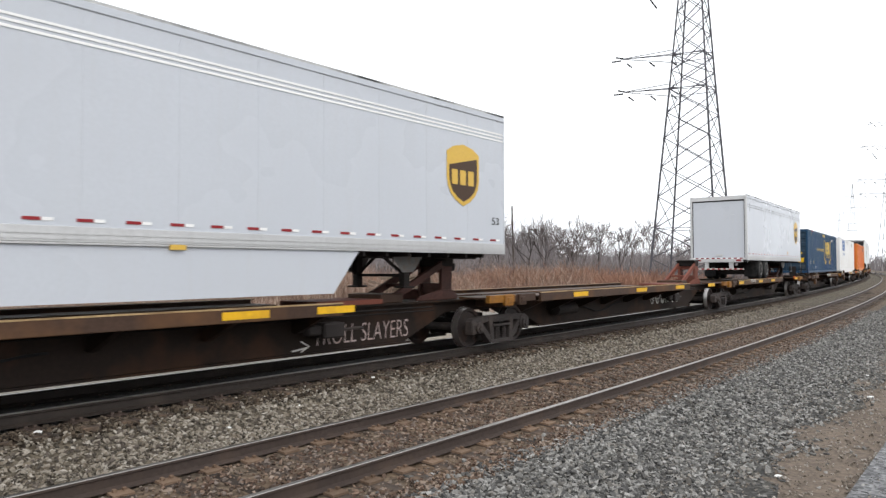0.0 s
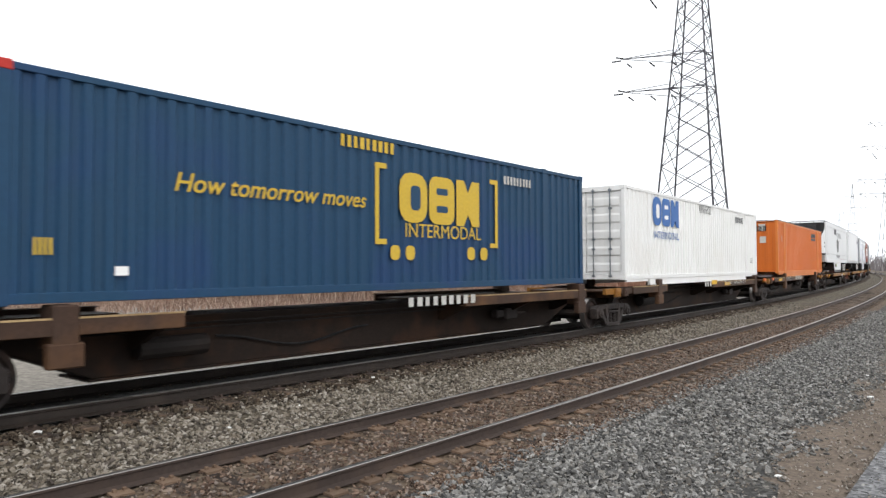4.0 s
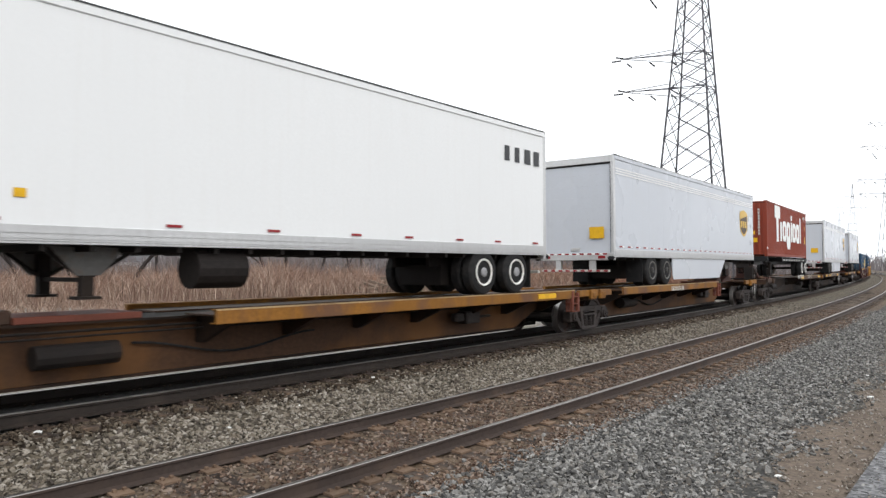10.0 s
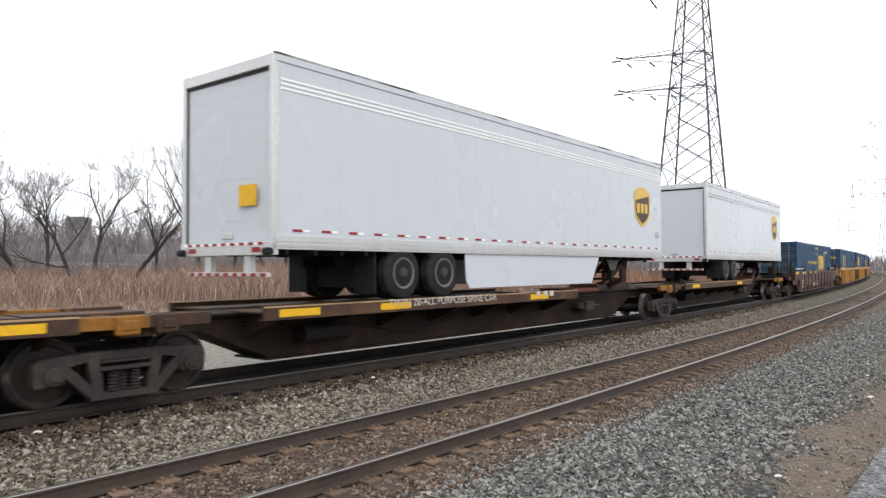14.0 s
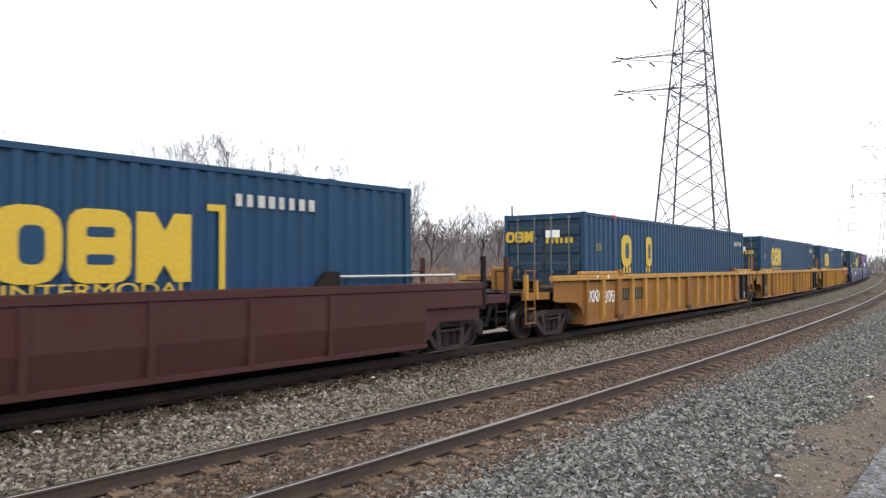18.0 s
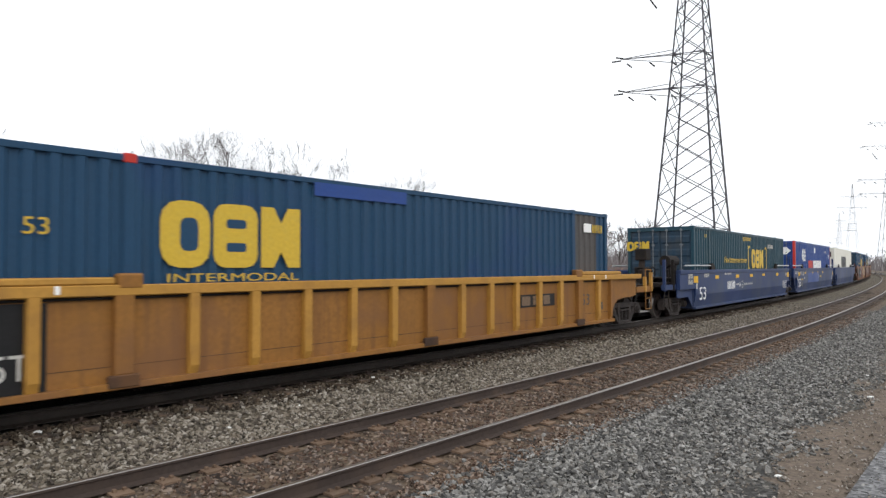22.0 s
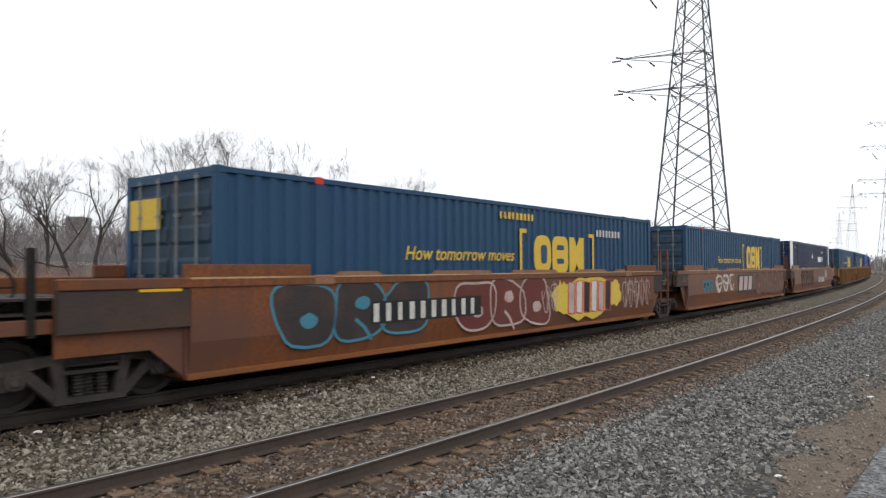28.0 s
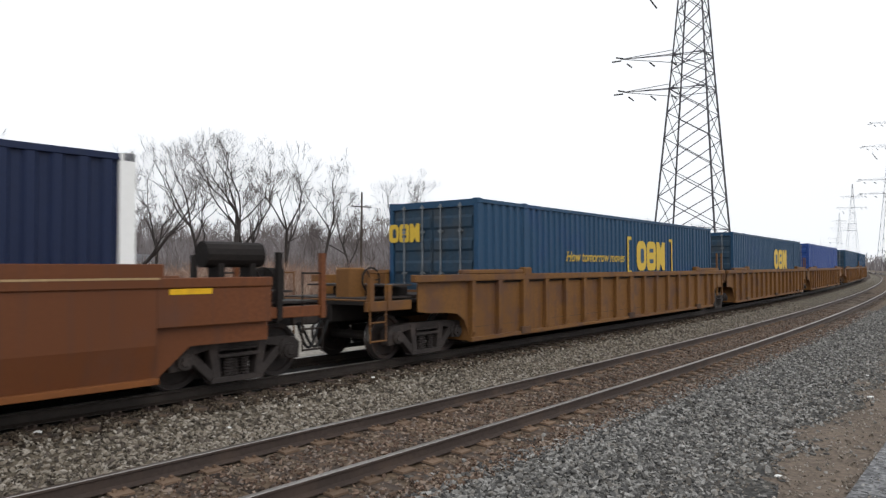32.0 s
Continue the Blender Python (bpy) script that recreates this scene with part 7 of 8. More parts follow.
# ---- markings ----
def shield_mark(parent, x0, x1, z0, z1, y):
    """A gold-rimmed brown shield with a plain gold crest and three plain gold bars."""
    w, h = x1 - x0, z1 - z0

    def outline(k):
        top = [(-1, 0.86), (-0.6, 0.95), (0, 1.0), (0.6, 0.95), (1, 0.86)]
        side_ = [(1, 0.44), (0.93, 0.30), (0.74, 0.18), (0.42, 0.08), (0, 0.0), (-0.42, 0.08), (-0.74, 0.18), (-0.93, 0.30), (-1, 0.44)]
        return [(px * w / 2 * k, (pz - 0.5) * h * (1 - (1 - k) * w / h * 1.2)) for px, pz in side_ + top]

    c = Vector(((x0 + x1) / 2, y, (z0 + z1) / 2))
    m = patch(parent, outline(1.0), M["gold"], c, name="shield_emblem", label="gold-rimmed brown shield")
    f = outline(0.86)
    field = [(px, min(pz, 0.22 * h + 0.35 * (px / w) * h * 0.5)) for px, pz in f]
    o = patch(m, field, M["shield_brown"], (0, 0, 0.004), Matrix(), name="shield_field")
    for k in range(3):
        patch(o, oblong(-0.36 * w + k * 0.25 * w, -0.18 * w + k * 0.25 * w, -0.16 * h, 0.08 * h, 0.03 * w), M["gold"], (0, 0, 0.004), Matrix(), name="shield_bar")


def block_mark(parent, x0, x1, z0, z1, y, n, mat, turn=SIDE, at_=None, ground=None):
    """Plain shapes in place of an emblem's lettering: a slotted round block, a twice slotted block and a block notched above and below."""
    w, h = (x1 - x0) / n, z1 - z0
    for k in range(n):
        a = x0 + k * w
        pos = Vector((a, y, z0)) if at_ is None else at_(a, z0)
        if k == 2:
            pts = [(0.03, 0), (0.32, 0), (0.49, 0.26), (0.66, 0), (0.95, 0), (0.95, 1), (0.66, 1), (0.49, 0.74), (0.32, 1), (0.03, 1)]
            patch(parent, [(px * w, pz * h) for px, pz in pts], mat, pos, turn, name="emblem_block")
            continue
        o = patch(parent, oblong(0.02 * w, 0.95 * w, 0, h, (0.34 if k == 0 else 0.24) * w), mat, pos, turn, name="emblem_block")
        if ground is not None:
            slots = [(0.38, 0.72, 0.25, 0.75, 0.12)] if k == 0 else [(0.28, 0.70, 0.62, 0.76, 0.05), (0.28, 0.70, 0.25, 0.39, 0.05)]
            for p0, p1, q0, q1, r in slots:
                patch(o, oblong(p0 * w, p1 * w, q0 * h, q1 * h, r * w), ground, (0, 0, 0.003), Matrix(), name="emblem_slot", thick=0.002)


def ribbons(parent, lines, width, mat, at_, name="graffiti", label=""):
    """Sprayed strokes: flat ribbons along lines."""
    bm = B()
    for pts in lines:
        prev = None
        for i, (x, z) in enumerate(pts):
            a, b = Vector(pts[max(0, i - 1)]), Vector(pts[min(len(pts) - 1, i + 1)])
            d = (b - a).normalized() if (b - a).length > 1e-6 else Vector((1, 0))
            nrm = Vector((-d.y, d.x)) * width / 2
            cur = (bm.verts.new((x + nrm.x, z + nrm.y, 0)), bm.verts.new((x - nrm.x, z - nrm.y, 0)))
            if prev:
                bm.faces.new((prev[0], prev[1], cur[1], cur[0]))
            prev = cur
    return part(name, bm, mat, parent, label, m=Matrix.Translation(at_) @ SIDE)


def tag_lines(x0, x1, z0, z1, n, seed, wild=1.0):
    """Strokes of n loose letter-like signs that spell nothing."""
    rnd_ = random.Random(seed)
    out, w, h = [], (x1 - x0) / n, z1 - z0
    for k in range(n):
        cx, cz = x0 + (k + 0.5) * w, (z0 + z1) / 2
        a0, turns = rnd_.uniform(0, 6.28), rnd_.choice((0.8, 1.1, 1.4))
        loop = []
        for i in range(29):
            a = a0 + turns * 6.28 * i / 28
            r = 0.5 - 0.12 * (i / 28) + 0.07 * math.sin(3 * a)
            loop.append((cx + w * 0.92 * r * math.cos(a) * wild, cz + h * 0.95 * r * math.sin(a)))
        out.append(loop)
        x = cx + w * rnd_.uniform(-0.3, 0.1)
        out.append([(x, z1), (x + w * rnd_.uniform(-0.1, 0.25), cz), (x + w * rnd_.uniform(-0.2, 0.3), z0)])
        if rnd_.random() < 0.7:
            out.append([(cx - w * 0.4, cz + h * rnd_.uniform(-0.2, 0.2)), (cx, cz + h * rnd_.uniform(-0.3, 0.3)), (cx + w * 0.5, cz + h * rnd_.uniform(-0.2, 0.2))])
    return out


def blot(cx, cz, rx, rz, n, rough, seed):
    """A rounded, uneven outline."""
    rnd_ = random.Random(seed)
    return [(cx + rx * math.cos(6.2832 * i / n) * (1 + rnd_.uniform(-rough, rough)), cz + rz * math.sin(6.2832 * i / n) * (1 + rnd_.uniform(-rough, rough))) for i in range(n)]


def bubbles(ob, x0, x1, z0, z1, y, n, fill, line, seed):
    """Swollen sprayed shapes with pale outlines that spell nothing."""
    w, h = (x1 - x0) / n, z1 - z0
    for k in range(n):
        cx, cz = x0 + (k + 0.5) * w, (z0 + z1) / 2
        ring = []
        for i in range(24):
            a = 6.2832 * i / 24
            q = 1 + 0.10 * math.sin(2 * a + seed + k) + 0.07 * math.sin(3 * a + 2 * k)
            ring.append((cx + w * 0.56 * q * math.copysign(abs(math.cos(a)) ** 0.7, math.cos(a)), cz + h * 0.47 * q * math.copysign(abs(math.sin(a)) ** 0.7, math.sin(a))))
        patch(ob, ring, M[fill], (0, y + 0.0022 - 0.0003 * (k % 3), 0), name="graffiti", label="swollen sprayed shape with pale outline", thick=0.002)
        ribbons(ob, [ring + ring[:1]], 0.05, M[line], (0, y, 0))
        hole = blot(cx + w * 0.05, cz + h * 0.12 * (1 if k % 2 else -1), w * 0.16, h * 0.12, 12, 0.12, seed + k)
        patch(ob, hole, M[line], (0, y, 0), name="graffiti", thick=0.002)
        if k % 2:
            ribbons(ob, [[(cx - w * 0.1, z0 + h * 0.35), (cx + w * 0.08, z0 + h * 0.2), (cx + w * 0.22, z0 - h * 0.02)]], 0.07, M[line], (0, y, 0))


def fit_words(parent, body, x0, x1, z0, z1, y, mat, turn=SIDE, pos=None, shear=0.0, bold=0.0):
    size = (z1 - z0) / 0.70
    o = words(parent, body, size, M[mat], (x0, y, z0) if pos is None else pos, turn, shear=shear, bold=bold)
    wide = max(v.co.x for v in o.data.vertices) - min(v.co.x for v in o.data.vertices)
    lo = min(v.co.x for v in o.data.vertices)
    k = (x1 - x0) / wide
    o.data.transform(Matrix.Diagonal((k, 1, 1, 1)) @ Matrix.Translation((-lo, 0, 0)))
    return o


def base_mat(ob):
    """The paint under a marking."""
    for c in ob.children:
        if c.name.split(".")[0] in ("side_panel", "side_wall", "side_sill"):
            return c.data.materials[0]
    return M["black"]


def mark_side(ob, rows, depth=None):
    kind_of = ob.name.split(".")[0]
    wide = {"shipping_container": 1.303, "semi_trailer": 1.300, "spine_car": 1.378}.get(kind_of)
    if wide is None:
        wide = 1.452 if any(c.name.startswith("side_plate") for c in ob.children) else 1.367
    if ob is box_i:
        wide = 1.227
    if ob is trailer_f:
        wide = 1.309
    y = -wide
    paint = base_mat(ob)
    for kind, x0, x1, z0, z1 in rows:
        what, *arg = kind.split(":")
        seed = int(abs(x0) * 97 + abs(z0) * 31)
        if what == "shield":
            shield_mark(ob, x0, x1, z0, z1, y)
        elif what in ("words", "wordsb"):
            fit_words(ob, arg[0], x0, x1, z0, z1, y, arg[1])
        elif what == "slogan":
            fit_words(ob, "How tomorrow moves", x0, x1, 1.53 if z0 > 1.3 else z0, 1.80 if z0 > 1.3 else z1, y, "logo_yellow", shear=0.25, bold=0.004)
        elif what == "bracket":
            s = 1 if arg[0] == "0" else -1
            a, b = (x0, x0 + 0.30) if s > 0 else (x1, x1 - 0.30)
            pts = [(a, z0), (b, z0), (b, z0 + 0.1), (a + s * 0.1, z0 + 0.1), (a + s * 0.1, z1 - 0.1), (b, z1 - 0.1), (b, z1), (a, z1)]
            patch(ob, pts if s > 0 else pts[::-1], M["logo_yellow"], (0, y, 0), name="emblem_bracket")
        elif what == "block3":
            block_mark(ob, x0, x1, z0, z1, y, 3, M["logo_yellow"], ground=paint)
        elif what == "block3b":
            block_mark(ob, x0, x1, z0, z1, y, 3, M["logo_blue"], ground=paint)
        elif what == "block1":
            block_mark(ob, x0, x1, z0, z1, y, 1, M["logo_yellow"], ground=paint)
        elif what == "dots":
            for a in (x0, x1 - 0.28):
                patch(ob, oblong(a, a + 0.26, z0, z1, 0.1), M["logo_yellow"], (0, y, 0), name="round_marking")
        elif what == "bars":
            bars(ob, x0, y, z0, x1 - x0, z1 - z0, int(arg[0]), M[arg[1]])
        elif what == "barsd":
            bars(ob, x0, y, z0, x1 - x0, z1 - z0, int(arg[0]), M[arg[1]], fill=0.8, name="emblem_bars")
        elif what == "ring":
            c, r = ((x0 + x1) / 2, (z0 + z1) / 2), (x1 - x0) / 2
            ribbons(ob, [[(c[0] + r * math.cos(0.2618 * k), c[1] + r * math.sin(0.2618 * k)) for k in range(25)]], 0.03, M["mark_white"], (0, y, 0), name="ring_marking")
            patch(ob, oblong(c[0] - r * 0.5, c[0] + r * 0.5, c[1] - 0.02, c[1] + 0.02), M["mark_white"], (0, y, 0), name="writing_bar")
        elif what == "lines":
            k = int(arg[0])
            for i in range(k):
                zz = z0 + (z1 - z0) * i / k
                patch(ob, oblong(x0, x1 - (x1 - x0) * (0.0, 0.3, 0.12, 0.42, 0.05)[i % 5], zz, zz + (z1 - z0) / k * 0.5), M[arg[1]], (0, y, 0), name="writing_bar")
        elif what in ("plate", "ptop"):
            patch(ob, oblong(x0, x1, z0, z1), M[arg[0]], (0, y if what == "plate" else -1.475, 0), name="panel_marking")
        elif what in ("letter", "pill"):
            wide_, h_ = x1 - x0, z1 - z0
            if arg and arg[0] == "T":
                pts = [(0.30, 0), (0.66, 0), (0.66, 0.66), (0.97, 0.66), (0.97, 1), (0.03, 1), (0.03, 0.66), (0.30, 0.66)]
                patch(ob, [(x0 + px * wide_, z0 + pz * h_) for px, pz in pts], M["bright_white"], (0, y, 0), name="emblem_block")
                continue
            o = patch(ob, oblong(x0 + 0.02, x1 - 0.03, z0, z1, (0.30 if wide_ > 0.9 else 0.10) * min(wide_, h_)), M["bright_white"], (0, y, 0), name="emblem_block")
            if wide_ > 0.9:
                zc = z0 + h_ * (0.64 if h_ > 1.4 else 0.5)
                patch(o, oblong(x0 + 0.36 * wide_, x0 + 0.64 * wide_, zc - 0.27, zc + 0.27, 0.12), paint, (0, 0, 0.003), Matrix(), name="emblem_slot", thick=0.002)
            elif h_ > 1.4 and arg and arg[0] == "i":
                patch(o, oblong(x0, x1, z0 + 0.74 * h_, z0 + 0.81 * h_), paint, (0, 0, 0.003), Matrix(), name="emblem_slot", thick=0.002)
        elif what == "badge":
            w, h = x1 - x0, z1 - z0
            pts = [(0.5, 0), (0.86, 0.13), (1, 0.78), (0.75, 0.93), (0.5, 1), (0.25, 0.93), (0, 0.78), (0.14, 0.13)]
            b = patch(ob, [(x0 + px * w, z0 + pz * h) for px, pz in pts], M["dark_grey"], (0, y, 0), name="badge", label="charcoal badge with pale road stripes")
            rim = [(0.5 + (px - 0.5) * 0.92, 0.5 + (pz - 0.5) * 0.92) for px, pz in pts]
            ribbons(b, [[(x0 + px * w, z0 + pz * h) for px, pz in rim + rim[:1]]], 0.03, M["bright_white"], (0, 0, 0), name="badge_line").matrix_local = Matrix.Translation((0, 0, 0.004))
            for line in ([(0.30, 0.12), (0.42, 0.85)], [(0.52, 0.10), (0.52, 0.88)], [(0.78, 0.14), (0.62, 0.85)], [(0.5, 0.35), (0.72, 0.35)], [(0.5, 0.6), (0.66, 0.6)]):
                ribbons(b, [[(x0 + px * w, z0 + pz * h) for px, pz in line]], 0.07, M["mark_white"], (0, 0, 0), name="badge_line").matrix_local = Matrix.Translation((0, 0, 0.004))
        elif what == "eco":
            b = patch(ob, oblong(x1 - 1.25, x1, z0, z1, 0.13), M["dark_grey"], (0, -1.272, 0), name="skirt_emblem")
            patch(b, oblong(x1 - 0.75, x1 - 0.08, z0 + 0.05, z1 - 0.06, 0.07), M["lime"], (0, 0, 0.004), Matrix(), name="lime_leaf")
        elif what == "emblem":
            c, h = x0 + 0.38, (z1 - z0) / 2
            d = patch(ob, [(c - 0.40, z0 + h), (c, z0), (c + 0.40, z0 + h), (c, z1)], M["bright_white"], (0, y, 0), name="diamond_emblem")
            patch(d, oblong(c - 0.14, c + 0.14, z0 + h - 0.16, z0 + h + 0.16, 0.08), M["royal"], (0, 0, 0.003), Matrix(), name="emblem_slot", thick=0.002)
            for k in range(9):
                z = z0 + 0.05 + k * (z1 - z0 - 0.1) / 8.5
                off = abs(z - z0 - h) * 0.75
                patch(ob, oblong(c + 0.46 - off, x1 - off * 0.6, z, z + 0.045), M["bright_white"], (0, y, 0), name="speed_line")
        elif what == "diamond":
            c, h = (x0 + x1) / 2, (z1 - z0) / 2
            d = patch(ob, [(c - h, z0 + h), (c, z0), (c + h, z0 + h), (c, z1)], M["bright_white"], (0, y, 0), name="diamond_emblem")
        elif what == "graffiti":
            fit_words(ob, "TROLL SLAYERS", x0, x1, z0 + 0.05, z1 - 0.02, -0.405, "pale_spray", shear=0.1, bold=-0.008)
            ribbons(ob, [[(x0 - 0.5, z0), (x0 - 0.15, z0 + 0.04)], [(x0 - 0.3, z0 + 0.16), (x0 - 0.12, z0 + 0.06), (x0 - 0.3, z0 - 0.03)]], 0.03, M["mark_white"], (0, -0.405, 0))
        elif what == "words2":
            ribbons(ob, tag_lines(x0, x1 + 0.3, z0, z1, 6, seed), 0.035, M["mark_white"], (0, -0.406, 0), label="looping white sprayed scrawl")
        elif what == "scrawl":
            ribbons(ob, tag_lines(x0, x1, z0, z1, 3, seed), 0.034, M["bright_white"], (0, y, 0), label="white sprayed scrawl")
        elif what == "nplate":
            p = patch(ob, oblong(x0 - 0.05, x1 + 0.05, z0 - 0.04, z1 + 0.04), M["black"], (0, y - 0.004, 0), name="number_panel")
            bars(p, x0, z0, 0.003, x1 - x0, z1 - z0, int(arg[0]), M[arg[1] if len(arg) > 1 else "tan_faint"], Matrix(), fill=0.7 if arg[0] == "3" else 0.42)
        elif what == "panel":
            patch(ob, oblong(x0, x1, z0, z1), M["black"], (0, y + 0.001, 0), name="black_panel")
        elif what == "tag":
            n = max(3, int((x1 - x0) / 0.75))
            ribbons(ob, tag_lines(x0, x1, z0, z1, n, seed), 0.075 if arg[0] != "shadow_spray" else 0.16, M[arg[0]], (0, y, 0), label="sprayed graffiti in loose strokes")
            if arg[0] == "cyan_spray":
                ribbons(ob, tag_lines(x0 + 0.1, x1 - 0.1, z0 + 0.08, z1 - 0.08, n, seed), 0.16, M["shadow_spray"], (0, y + 0.002, 0))
        elif what == "bubble":
            bubbles(ob, x0, x1, z0, z1, y, max(3, round((x1 - x0) / 1.2)), arg[0], arg[1], seed)
        elif what == "patchy":
            h = z1 - z0
            for cx, cz, rx, rz, k in ((2.0, 0.5, 0.42, 0.36, 1), (3.55, 0.5, 1.75, 0.50, 2), (5.2, 0.55, 0.34, 0.32, 3)):
                patch(ob, blot(cx, z0 + cz * h, rx, rz * h, 26, 0.22, seed + k), M["yellow_spray"], (0, y + 0.003 - 0.0004 * k, 0), name="graffiti", label="yellow cloud of sprayed paint", thick=0.002)
            for k in range(6):
                x = x0 + 0.72 + k * 0.43
                c = [(x, z0 + 0.15 * h), (x + 0.33, z0 + 0.12 * h), (x + 0.38, z0 + (0.83 + 0.06 * (k % 2)) * h), (x + 0.03, z0 + 0.87 * h)]
                patch(ob, c, M[("pale_spray", "mark_white", "black", "mark_white", "pale_spray", "black")[k]], (0, y + 0.0012, 0), name="graffiti", label="blocky sprayed shape", thick=0.002)
                ribbons(ob, [c + c[:1]], 0.055, M["red_spray"], (0, y, 0))
            ribbons(ob, tag_lines(x0 + 4.0, x1 + 2.2, z0 + 0.15, z1 - 0.1, 5, seed + 3), 0.03, M["pale_spray"], (0, y, 0), label="thin pale sprayed scrawl")
            ribbons(ob, tag_lines(x0 - 0.6, x0 + 0.2, z0 + 0.25, z1 - 0.1, 2, seed + 4), 0.03, M["pale_spray"], (0, y, 0), label="thin pale sprayed scrawl")
        elif what == "bar_panel":
            p = patch(ob, oblong(x0, x1, z0, z1), M["black"], (0, y, 0), name="emblem_panel", label="black panel with pale plain bars")
            w, h = (x1 - x0 - 0.24) / 3, z1 - z0 - 0.16
            for k in range(3):
                patch(p, [(0.02 * w, 0), (0.74 * w, 0), (0.94 * w, h), (0.22 * w, h)], M["pale_spray"], (x0 + 0.12 + k * w, z0 + 0.08, 0.004), Matrix(), name="emblem_block", thick=0.002)
        elif what == "grab":
            bm = B()
            rod(bm, (x0, -1.42, z0), (x1, -1.42, z0), 0.012, 6)
            part("grab_iron", bm, M["ochre_car"], ob)


def mark_front(ob, half, rows):
    x = -half - (0.002 if ob.name.startswith("semi") else 0.006)
    for kind, a, b, z0, z1 in rows:
        what, *arg = kind.split(":")
        if what == "block3":
            block_mark(ob, a, b, z0, z1, 0, 3, M["logo_yellow"], FRONT, at_=lambda p_, z_: Vector((x, -p_, z_)), ground=M["door_blue"])
        elif what in ("bars", "barsd"):
            bars(ob, x, -a, z0, b - a, z1 - z0, int(arg[0]), M[arg[1]], FRONT, name="number_marking" if what == "bars" else "emblem_bars", fill=0.62 if what == "bars" else 0.8)
        elif what == "plate":
            patch(ob, oblong(0, b - a, 0, z1 - z0), M[arg[0]], (x, -a, z0), FRONT, name="panel_marking")
        elif what == "hex":
            w, h = b - a, z1 - z0
            patch(ob, [(0.25 * w, 0), (0.75 * w, 0), (w, 0.5 * h), (0.75 * w, h), (0.25 * w, h), (0, 0.5 * h)], M["bright_white"], (x - 0.02, -a, z0), FRONT, name="hexagon_emblem")
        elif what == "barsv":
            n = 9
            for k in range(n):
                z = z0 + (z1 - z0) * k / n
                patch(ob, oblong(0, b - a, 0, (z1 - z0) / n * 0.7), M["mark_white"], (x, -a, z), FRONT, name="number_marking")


# ---- markings on the near sides: thing, kind, from, to (along, up) ----
mark_side(trailer_a, [("shield", 5.96, 7.06, 1.90, 3.21), ("words:53:dark_grey", 7.53, 7.80, 1.56, 1.72)])
mark_side(trailer_b, [("shield", 4.76, 5.87, 1.92, 3.25), ("plate:yellow", 2.57, 2.79, 1.30, 1.44)])
mark_side(box_c, [("slogan", -3.93, -0.18, 1.56, 1.90), ("bracket:0", 0.05, 0.48, 0.88, 2.39), ("block3", 0.69, 3.33, 1.32, 2.29), ("words:INTERMODAL:logo_yellow", 0.88, 3.34, 1.04, 1.31), ("bracket:1", 3.52, 4.00, 0.88, 2.41), ("dots", 0.46, 1.17, 0.59, 0.87), ("dots", 2.86, 3.61, 0.60, 0.88), ("words:53:mark_white", -7.24, -6.89, 0.61, 0.84), ("bars:4:logo_yellow", -6.67, -6.38, 2.57, 2.71), ("bars:4:logo_yellow", -5.75, -5.51, 0.61, 0.82), ("bars:9:logo_yellow", -0.80, 0.61, 2.58, 2.79), ("bars:9:mark_white", 4.26, 5.47, 2.36, 2.55), ("plate:bright_white", -4.76, -4.58, 0.35, 0.47)])
mark_side(box_d, [("block3b", -5.78, -3.17, 1.78, 2.72), ("wordsb:INTERMODAL:logo_blue", -5.67, -3.23, 1.35, 1.59), ("words:WARNING HIGH CUBE:dark_grey", -0.84, 0.63, 2.48, 2.81), ("bars:10:dark_grey", 4.29, 5.58, 2.34, 2.60), ("words:53:dark_grey", 6.81, 7.17, 0.57, 0.79)])
mark_side(box_e, [("barsd:9:black", 3.25, 5.08, 2.30, 2.58), ("plate:black", 3.25, 5.08, 2.11, 2.25), ("bars:5:dark_grey", -6.95, -6.78, 2.37, 2.45), ("plate:mark_white", -7.03, -6.94, 1.74, 2.08)])
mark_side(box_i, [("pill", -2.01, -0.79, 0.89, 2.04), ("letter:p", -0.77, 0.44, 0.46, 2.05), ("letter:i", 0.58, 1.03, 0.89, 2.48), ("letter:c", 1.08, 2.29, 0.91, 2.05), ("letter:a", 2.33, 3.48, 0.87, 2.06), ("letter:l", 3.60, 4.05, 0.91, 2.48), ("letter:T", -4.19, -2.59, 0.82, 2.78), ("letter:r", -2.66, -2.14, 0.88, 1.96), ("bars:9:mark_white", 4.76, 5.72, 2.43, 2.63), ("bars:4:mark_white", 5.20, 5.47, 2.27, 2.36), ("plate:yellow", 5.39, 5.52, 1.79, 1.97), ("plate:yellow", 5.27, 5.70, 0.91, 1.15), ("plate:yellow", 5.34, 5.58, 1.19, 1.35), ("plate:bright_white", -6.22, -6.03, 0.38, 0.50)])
mark_side(trailer_f, [("words:INTERMODAL:dark_grey", -0.87, 2.50, 3.00, 3.42), ("badge", -1.07, 0.70, 1.72, 2.93), ("barsd:5:dark_grey", -2.83, -1.28, 3.21, 3.65), ("bars:20:dark_grey", -1.29, 1.16, 1.29, 1.54), ("eco", -1.28, -0.91, 0.53, 0.80)])
mark_side(trailer_g, [("bars:4:dark_grey", 5.03, 6.70, 3.08, 3.43), ("plate:yellow", -5.22, -5.08, 1.45, 1.56)])
mark_side(trailer_h, [("shield", 5.67, 6.98, 1.96, 3.18), ("words:53:dark_grey", 7.31, 7.59, 1.63, 1.81)])
